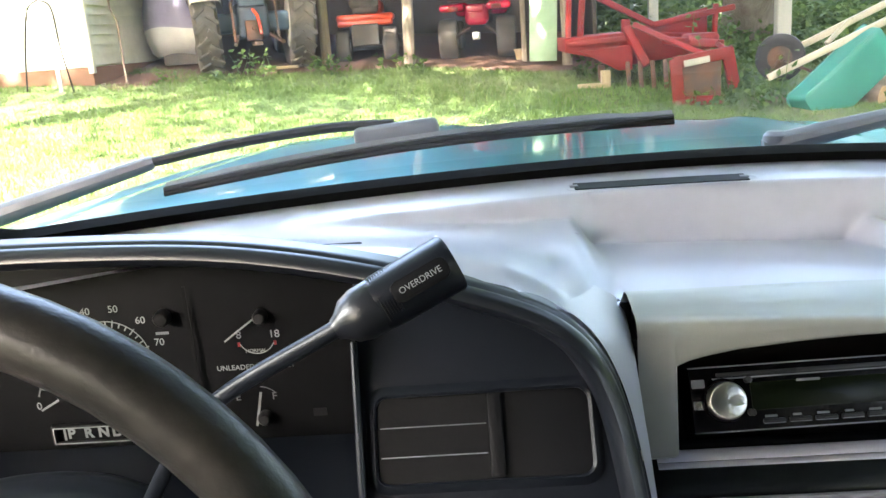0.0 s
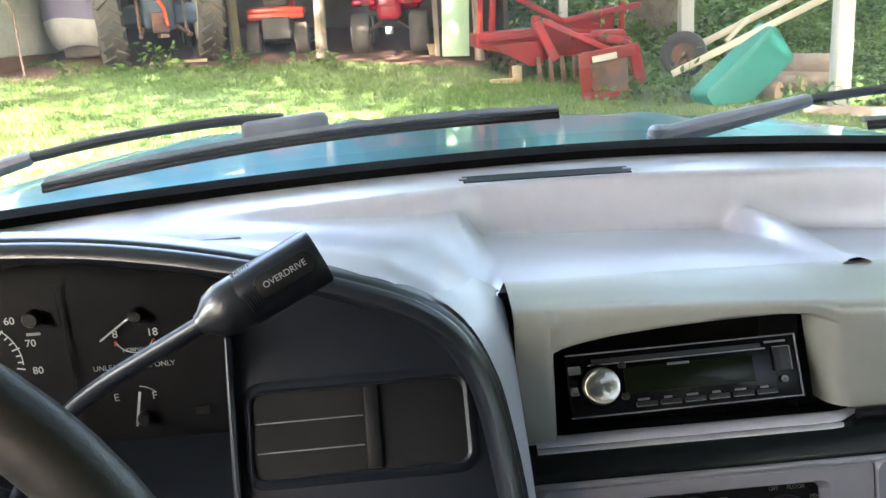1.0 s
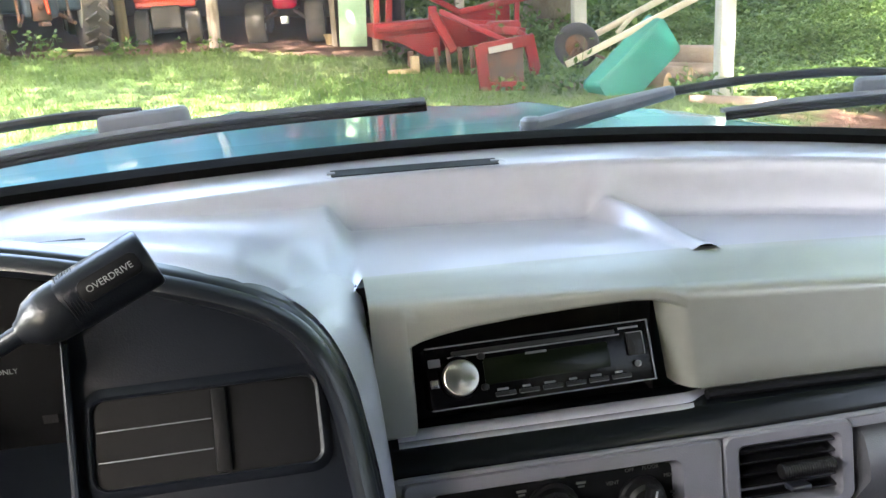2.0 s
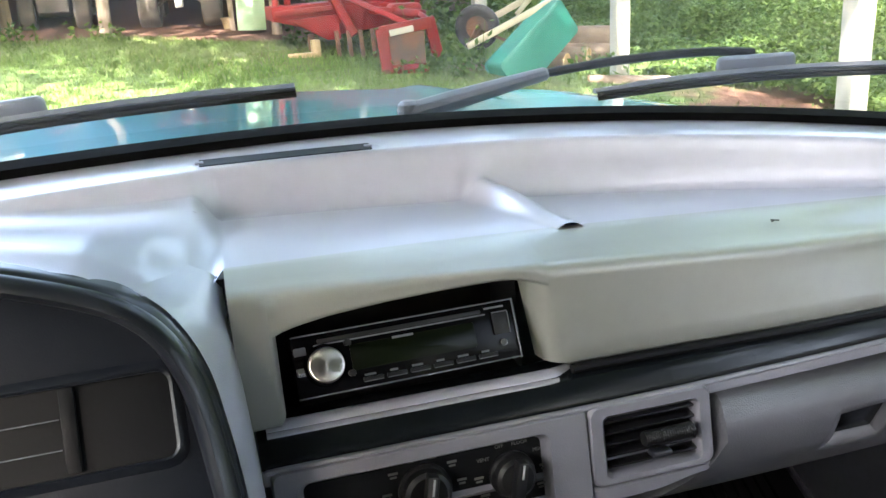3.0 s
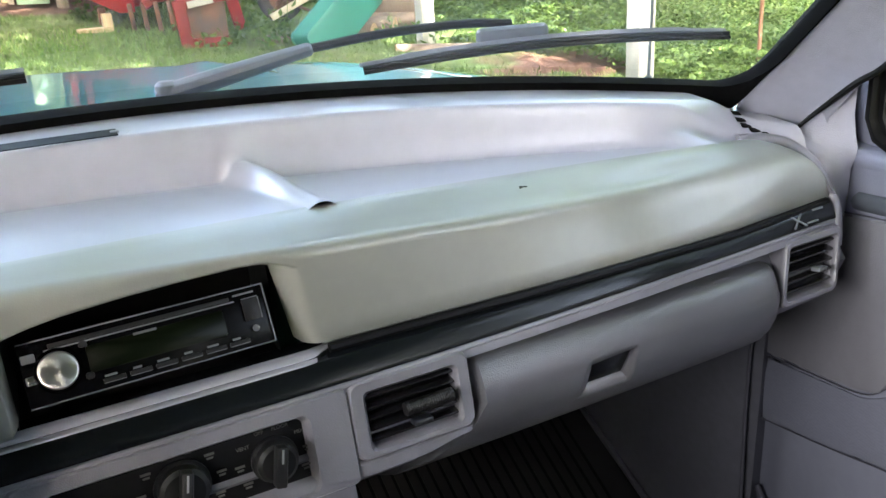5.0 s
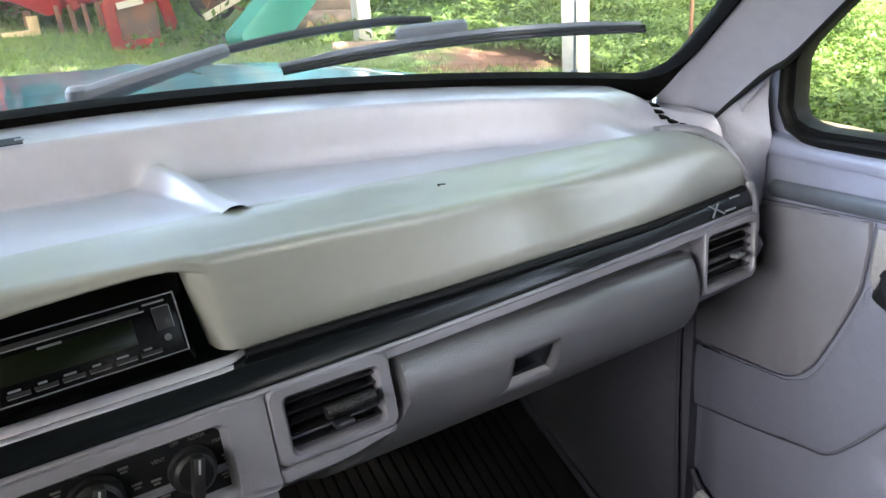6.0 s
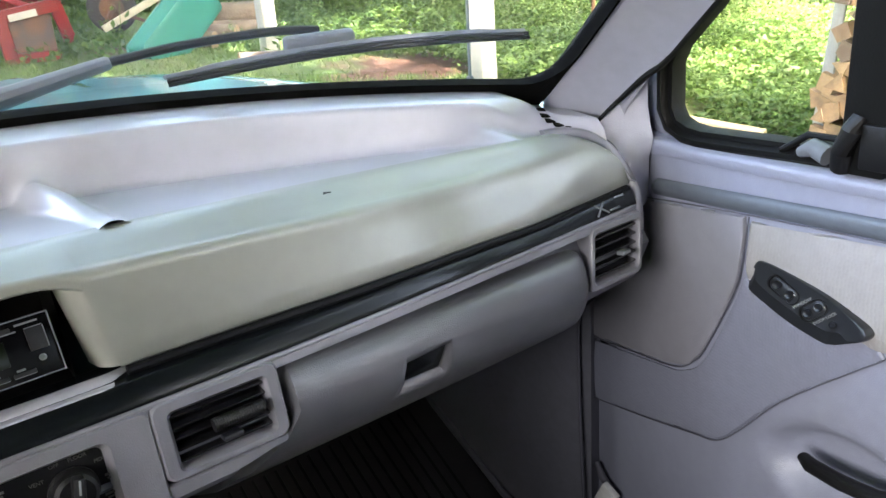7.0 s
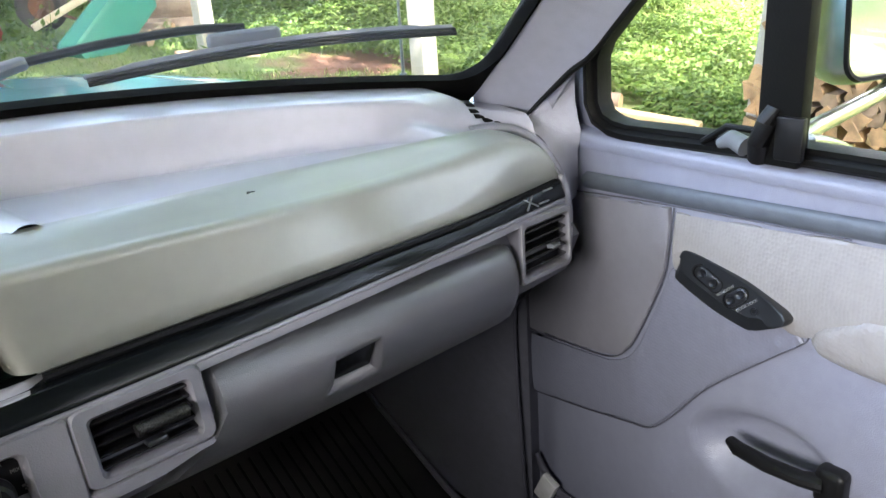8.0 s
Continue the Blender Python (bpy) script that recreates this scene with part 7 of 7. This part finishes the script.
quad = thing("quad_bike", "red quad bike with fat tyres parked in the shed", "quad bike", at_ground(-0.03, 12.45, -4))
for s in (-1, 1):
    m = pose(s * 0.41, 0.2, 0.29)
    b = B()
    tyre(b, 0.29, 0.27, m)
    w_ = part("rear_tyre", b, OUT["tyre"], quad, local=True)
    rim(w_, 0.14, 0.27, m, OUT["silver"])
    m = pose(s * 0.4, 1.4, 0.28)
    b = B()
    tyre(b, 0.28, 0.2, m)
    part("front_tyre", b, OUT["tyre"], quad, local=True)
    b = B()
    rbox(b, (s * 0.33, 0.12, 0.72), (0.34, 0.5, 0.1), 0.04, seg=3)
    part("rear_fender", b, OUT["atvred"], quad, local=True)
    b = B()
    rbox(b, (s * 0.3, -0.13, 0.70), (0.13, 0.04, 0.07), 0.015, seg=2)
    part("tail_light", b, OUT["redpaint"], quad, local=True)
    b = B()
    tube(b, [(s * 0.35, 0.2, 0.29), (s * 0.12, 0.3, 0.45)], 0.03, 8)
    part("swing_arm", b, OUT["iron"], quad, local=True)
for nm, c, sz, mt, bv in (("body", (0, 0.7, 0.62), (0.34, 1.2, 0.3), "atvred", 0.08), ("seat", (0, 0.45, 0.82), (0.3, 0.7, 0.12), "tyre", 0.05), ("rear_rack", (0, 0.05, 0.83), (0.75, 0.42, 0.03), "iron", 0.01),
                          ("hitch", (0, -0.02, 0.32), (0.1, 0.2, 0.1), "silver", 0.02), ("tail_panel", (0, -0.1, 0.7), (0.25, 0.05, 0.1), "atvred", 0.02), ("front_body", (0, 1.4, 0.72), (0.8, 0.5, 0.2), "atvred", 0.07)):
    b = B()
    rbox(b, c, sz, bv, seg=3)
    part(nm, b, OUT[mt], quad, local=True)

cover = thing("covered_machine", "machine under a purple grey tarpaulin and silver skirt", "covered machine", at_ground(-4.14, 12.2))


def cloth(bm, prof, nr=40, seed=0):
    rows_ = []
    for r, h in prof:
        rows_.append([Vector((r * math.cos(a) * (1 + 0.05 * math.sin(7 * a + h * 5) * 0.3) * 1.0, r * 0.85 * math.sin(a) * (1 + 0.05 * math.sin(5 * a + 2 * h)), h + 0.025 * math.sin(3 * a + seed) * (1 if h < 0.7 else 0.5))) for a in [2 * math.pi * j / nr for j in range(nr)]])
    v_ = loft(bm, rows_, close=True)
    cap(bm, v_[-1])


b = B()
cloth(b, [(0.38, 0.14), (0.45, 0.2), (0.50, 0.36), (0.51, 0.52), (0.50, 0.58)])
part("skirt", b, OUT["silver"], cover, local=True, label="silver cloth skirt", sharp=80)
b = B()
cloth(b, [(0.517, 0.50), (0.52, 0.58), (0.51, 0.75), (0.46, 1.0), (0.36, 1.2), (0.2, 1.32)], seed=1)
part("tarpaulin", b, OUT["tarp"], cover, local=True, label="purple grey tarpaulin", sharp=80)
b = B()
rbox(b, (0, 0, 0.09), (0.5, 0.45, 0.18), 0.03)
part("base", b, OUT["tyre"], cover, local=True)

board = thing("mint_board", "pale mint green board leaning under a shelf", "board", at_ground(0.85, 11.9, 0))
b = B()
rbox(b, (0, 0, 0.47), (0.37, 0.03, 0.86), 0.006, m=pose(0.0, 0, 0, -3, 2.5, 0))
part("panel", b, OUT["mint"], board, local=True)
bench = thing("potting_bench", "green topped timber bench under the shed eave", "bench", at_ground(0.92, 12.2))
b = B()
rbox(b, (0, 0, 0.96), (0.72, 0.4, 0.05), 0.008)
part("top", b, OUT["mint"], bench, local=True)
for sx in (-0.3, 0.3):
    b = B()
    rbox(b, (sx, 0.1, 0.47), (0.07, 0.07, 0.94), 0.006)
    part("leg", b, OUT["oldwood"], bench, local=True)
oddment = thing("clay_pot", "small orange clay pot on the earth", "pot", at_ground(0.56, 12.35))
b = B()
lathe(b, [(0.05, 0.0), (0.075, 0.12), (0.085, 0.13), (0.085, 0.15), (0.07, 0.15), (0.06, 0.04)], None, 16)
part("bowl", b, OUT["freshwood"], oddment, local=True)
plank = thing("plank", "loose yellow plank lying on the earth", "plank", at_ground(-2.68, 11.6, 8))
b = B()
rbox(b, (0, 0, 0.03), (0.5, 0.12, 0.04), 0.005)
part("board", b, OUT["freshwood"], plank, local=True)

# wire plant frame against the house
cage = thing("wire_plant_frame", "dark bent wire plant frame before the white wall", "plant frame", at_ground(-5.03, 9.95))
g0 = ground_z(-5.03, 9.95)
for dx in (-0.28, 0.28):
    b = B()
    tube(b, spline([(-5.03 + dx, 9.95, g0), (-5.03 + dx * 0.75, 9.95, g0 + 0.5), (-5.0 + dx * 0.5, 9.97, g0 + 0.95), (-5.0, 9.98, g0 + 1.06)], 6), 0.009, 6)
    part("wire", b, M["rubber"], cage)
b = B()
rbox(b, (-4.9, 9.96, g0 + 0.2), (0.05, 0.03, 0.42), 0.006)
part("stake", b, OUT["whitepaint"], cage)
pipe = thing("downpipe", "thin weathered downpipe on the house corner", "downpipe", at_ground(-4.5, 10.6))
gp = ground_z(-4.5, 10.6)
b = B()
tube(b, [(-4.62, 10.9, gp + 2.2), (-4.55, 10.85, gp + 0.9), (-4.44, 10.75, gp + 0.75), (-4.38, 10.6, gp + 0.25), (-4.33, 10.5, gp + 0.0)], 0.013, 8)
part("pipe", b, OUT["bark"], pipe)

# ---- red implement ----
imp = thing("rotary_cutter", "red tractor rotary cutter with rusty frame parked in weeds", "farm implement", at_ground(1.7, 10.3))


def bar3(name, p, q, w, h, mat, parent, label=""):
    """A rectangular bar from p to q."""
    p, q = Vector(p), Vector(q)
    d_ = q - p
    f_ = frame_at((p + q) / 2, d_, (0, -1, 0))
    b_ = B()
    rbox(b_, (0, 0, 0), (d_.length, w, h), min(w, h) * 0.18, m=f_)
    return part(name, b_, mat, parent, label)


RP = OUT["redpaint"]
b = B()
prism(b, [(0.87, 1.12), (0.87, 1.28), (1.68, 1.30), (2.55, 1.22), (2.55, 1.02), (1.6, 0.92), (1.25, 1.02)], 1.0, Matrix.Translation((0, 10.3, 0)), 0.02)
part("deck", b, RP, imp)
b = B()
prism(b, [(1.02, 1.13), (1.46, 0.88), (1.62, 0.88), (1.62, 1.16)], 0.06, Matrix.Translation((0, 10.12, 0)), 0.01)
part("skirt", b, RP, imp)
b = B()
prism(b, [(1.2, 1.2), (1.9, 1.36), (2.62, 1.52), (2.62, 1.22), (2.0, 1.14)], 0.04, Matrix.Translation((0, 10.75, 0)), 0.008)
part("rear_guard", b, RP, imp)
for nm, p, q, w in (("upright", (0.93, 10.6, 1.1), (0.98, 10.6, 1.95), 0.07), ("upright", (1.08, 10.6, 1.25), (1.14, 10.6, 1.95), 0.08), ("top_beam", (1.3, 10.6, 1.72), (1.95, 10.6, 1.36), 0.07),
                    ("top_beam", (1.95, 10.6, 1.36), (2.9, 10.6, 1.50), 0.07), ("brace", (1.56, 10.15, 1.36), (1.76, 10.0, 0.92), 0.1), ("brace", (1.64, 10.1, 1.38), (2.3, 9.35, 1.0), 0.06),
                    ("brace", (2.0, 10.2, 1.18), (2.46, 9.5, 1.12), 0.09), ("upright", (1.6, 10.45, 0.95), (1.6, 10.45, 1.45), 0.1), ("cross_bar", (0.9, 10.25, 1.2), (1.7, 10.2, 1.24), 0.06), ("upright", (2.66, 10.6, 1.1), (2.68, 10.6, 1.55), 0.06)):
    bar3(nm, p, q, w, w, RP, imp)
b = B()
rbox(b, (2.35, 10.0, 1.18), (0.35, 0.4, 0.12), 0.05, seg=3)
part("gearbox_cover", b, RP, imp)
for k in range(7):
    bar3("blade_tine", (1.55 + 0.13 * k, 10.05 - 0.05 * k, 0.98), (1.57 + 0.13 * k, 10.05 - 0.05 * k, 0.66), 0.03, 0.05, OUT["iron"], imp)
# the guard at its end: a box frame round a dark mesh
for nm, p, q in (("guard_rail", (1.84, 9.0, 0.98), (2.40, 9.02, 1.05)), ("guard_rail", (1.87, 9.0, 0.58), (2.35, 9.02, 0.57)), ("guard_post", (1.86, 9.0, 1.02), (1.90, 9.0, 0.54)), ("guard_post", (2.38, 9.02, 1.1), (2.50, 9.15, 0.68))):
    bar3(nm, p, q, 0.06, 0.12, RP, imp)
bar3("guard_rail", (2.40, 9.02, 1.05), (2.45, 9.6, 1.12), 0.05, 0.1, RP, imp)
b = B()
rbox(b, (2.12, 9.04, 0.79), (0.42, 0.03, 0.36), 0.004)
part("guard_plate", b, OUT["iron"], imp)
b = B()
rbox(b, (2.07, 8.965, 0.985), (0.26, 0.01, 0.065), 0.002, m=Matrix.Translation((2.07, 8.965, 0.985)) @ pose(0, 0, 0, 0, -8, 0) @ Matrix.Translation((-2.07, -8.965, -0.985)))
part("warning_label", b, OUT["whitepaint"], imp)
for nm, p, q, w in (("skid_leg", (1.3, 10.4, 0.95), (1.3, 10.4, 0.70), 0.08), ("skid_leg", (2.4, 10.6, 1.05), (2.4, 10.6, 0.66), 0.08), ("skid_leg", (1.88, 9.0, 0.6), (1.88, 9.0, 0.52), 0.08)):
    bar3(nm, p, q, w, w, OUT["iron"], imp)
block = thing("timber_block", "pale timber offcut lying in the grass", "timber block", at_ground(1.38, 10.05))
b = B()
rbox(b, (0.05, 0, 0.09), (0.1, 0.12, 0.2), 0.008)
rbox(b, (-0.1, 0, 0.02), (0.34, 0.14, 0.06), 0.008)
part("offcut", b, OUT["freshwood"], block, local=True)
imp.location.x += 0.13

# ---- upturned wheelbarrow ----
wb = thing("wheelbarrow", "turquoise wheelbarrow tipped on its nose, pale wooden handles", "wheelbarrow", at_ground(3.4, 8.9))
b = B()
# tray: an open tub with sloping sides, seen from below, standing on its front edge
T0, T1 = Vector((3.43, 8.60, 0.38)), Vector((4.34, 8.97, 1.06))
ax = (T1 - T0).normalized()
TFm = frame_at(T0.lerp(T1, 0.5), ax, Vector((-0.35, -0.85, -0.35)))
o1 = rrect(1.10, 0.44, 0.06, n=5)
o2 = [(x * 1.06 + 0.02, z * 1.12) for x, z in o1]
v = loft(b, [[TFm @ Vector((x * 0.9, 0.0, z * 0.9)) for x, z in o1], [TFm @ Vector((x, 0.015, z)) for x, z in o1], [TFm @ Vector((x, 0.24, z)) for x, z in o2], [TFm @ Vector((x * 1.03, 0.245, z * 1.04)) for x, z in o2],
             [TFm @ Vector((x * 0.98, 0.235, z * 0.98)) for x, z in o2], [TFm @ Vector((x * 0.97, 0.025, z * 0.97)) for x, z in o1]], close=True)
cap(b, v[0])
part("tray", b, OUT["wbteal"], wb, "turquoise painted steel tray", sharp=40)
WM = pose(3.37, 9.40, 0.94, 0, 0, 66)
b = B()
tyre(b, 0.25, 0.13, WM, 0.5)
part("tyre", b, M["carpet"], wb)
b = B()
lathe(b, [(0.13, -0.03), (0.12, 0), (0.05, 0.0), (0.04, 0.06), (0.01, 0.06)], WM @ pose(0, 0, 0, 0, 90, 0), 20)
lathe(b, [(0.13, 0.03), (0.12, 0), (0.05, 0.0), (0.04, -0.06), (0.01, -0.06)], WM @ pose(0, 0, 0, 0, 90, 0), 20)
part("wheel_rim", b, OUT["iron"], wb)
bar3("handle", (3.15, 9.1, 0.76), (4.90, 9.0, 1.52), 0.05, 0.07, OUT["cream"], wb)
bar3("handle", (3.5, 9.6, 0.97), (4.85, 9.5, 1.58), 0.05, 0.07, OUT["cream"], wb)
bar3("wheel_bracket", (3.15, 9.1, 0.76), (3.37, 9.4, 0.93), 0.03, 0.04, OUT["iron"], wb)
bar3("leg", (3.8, 9.3, 1.05), (4.1, 9.45, 1.28), 0.03, 0.05, OUT["cream"], wb)
bar3("leg", (3.75, 9.1, 1.0), (3.7, 8.85, 0.80), 0.02, 0.03, OUT["iron"], wb)
bar3("axle_stay", (3.4, 9.35, 0.9), (3.6, 8.95, 0.78), 0.02, 0.03, OUT["iron"], wb)

wb.location.x -= 0.20


# ---- logs ----
def log(p, q, r, name="log"):
    p, q = Vector(p), Vector(q)
    t = thing(name, "cut log with pale bark in the yard pile", "log", Matrix.Translation((p + q) / 2), "log pile")
    d_ = q - p
    f_ = d_.to_track_quat('Z', 'Y').to_matrix().to_4x4()
    f_.translation = p
    b = B()
    rows_ = []
    ph = RNG.random() * 6
    for k in range(9):
        h = d_.length * k / 8
        rows_.append([f_ @ Vector((r * math.cos(a) * (1 + 0.05 * math.sin(3 * a + ph) + 0.03 * math.sin(5 * h * 6 + a)), r * math.sin(a) * (1 + 0.05 * math.sin(2 * a + ph)), h)) for a in [2 * math.pi * j / 18 for j in range(18)]])
    loft(b, rows_, close=True)
    part("bark", b, OUT["bark"], t, sharp=60)
    for h in (0.0, d_.length):
        b = B()
        lathe(b, [(r * 0.97, -0.004), (r * 0.96, 0.004), (0.02, 0.006)], f_ @ Matrix.Translation((0, 0, h)), 18)
        part("cut_end", b, OUT["cut"], t)
    return t


log((4.25, 9.95, 0.73), (5.00, 9.6, 0.70), 0.14)
log((3.75, 9.35, 0.55), (4.07, 9.0, 0.51), 0.105)
log((4.05, 9.55, 0.58), (4.43, 9.2, 0.54), 0.095)
log((4.40, 9.75, 0.56), (4.95, 9.45, 0.53), 0.10)
log((4.00, 8.3, 0.34), (4.80, 8.05, 0.29), 0.10)
log((3.52, 8.05, 0.30), (4.00, 7.95, 0.28), 0.035)
log((3.70, 7.8, 0.27), (4.05, 8.0, 0.28), 0.03)


# ---- white posts and stakes ----
def white_post(x, y, h, w, lean=0.0):
    t = thing("white_post", "weathered white painted square post", "post", at_ground(x, y), "white posts")
    b = B()
    z = ground_z(x, y)
    rbox(b, (0, 0, h / 2 - 0.1), (w, w, h + 0.2), 0.01, m=pose(x, y, z, 0, lean, 0))
    part("shaft", b, OUT["whitepaint"], t)
    return t


white_post(5.62, 6.35, 2.6, 0.19, 0)
white_post(4.49, 8.55, 2.6, 0.16, 0)
white_post(3.82, 11.3, 2.6, 0.17, 0)
white_post(2.46, 12.6, 2.6, 0.13, 0)
stake = thing("garden_stake", "thin rusty brown stake in the vines", "stake", at_ground(6.9, 6.1))
b = B()
z = ground_z(6.9, 6.1)
tube(b, [(6.9, 6.1, z - 0.1), (6.9, 6.1, z + 2.0)], 0.02, 8)
part("rod", b, OUT["footing"], stake)

# ---- timber edging and firewood ----
edging = thing("timber_edging", "pale timber edging beam beside the vines", "edging", at_ground(5.72, 4.68))
b = B()
rbox(b, (0, 0, 0), (2.3, 0.15, 0.14), 0.02, m=frame_at((5.72, 4.68, ground_z(5.72, 4.68) + 0.03), (0.31, -0.94, -0.118), (-0.95, -0.31, 0)))
part("beam", b, OUT["freshwood"], edging)
log((6.00, 4.80, ground_z(6.0, 4.8) + 0.06), (6.16, 4.43, ground_z(6.16, 4.43) + 0.07), 0.08)

pile = thing("firewood_stack", "stack of split firewood beside a white plank", "firewood", at_ground(6.3, 2.2))


def split(parent, x, y, z, r, ln, a0, k):
    """A split billet: a wedge with bark on its back, cut faces on the sides."""
    b = B()
    n_ = k
    pts = [(r * math.cos(a0 + 2 * math.pi * j / n_) * (0.75 + 0.5 * RNG.random()), r * math.sin(a0 + 2 * math.pi * j / n_) * (0.75 + 0.5 * RNG.random())) for j in range(n_)]
    va = [b.verts.new((x, y + p, z + q)) for p, q in pts]
    vb = [b.verts.new((x + ln, y + p * 0.95, z + q * 0.95)) for p, q in pts]
    b.faces.new(va)
    b.faces.new(vb[::-1])
    for j in range(n_):
        b.faces.new((va[j], vb[j], vb[(j + 1) % n_], va[(j + 1) % n_]))
    part("billet", b, OUT[("cut", "oldcut", "oldcut", "bark")[int(RNG.integers(0, 4))]], parent, sharp=20)


for j in range(10):
    zz = -0.28 + 0.07 + j * 0.118
    for i in range(24):
        yy = (3.14 if j < 5 else 3.0) - i * 0.125 + (0.06 if j % 2 else 0) + 0.03 * RNG.normal()
        if yy < 0.2:
            continue
        split(pile, 6.02 + 0.06 * RNG.random(), yy + RNG.normal() * 0.008, zz + RNG.normal() * 0.014, 0.066 + 0.03 * RNG.random(), 0.4, RNG.random() * 6.28, int(RNG.integers(3, 6)))
prop = thing("white_plank", "weathered white plank propped at the firewood", "plank", at_ground(6.13, 3.22))
b = B()
rbox(b, (0, 0, 0.65), (0.03, 0.085, 1.7), 0.006, m=at_ground(6.13, 3.22) @ pose(0, 0, 0, 6, 0, 0))
part("board", b, OUT["whitepaint"], prop)
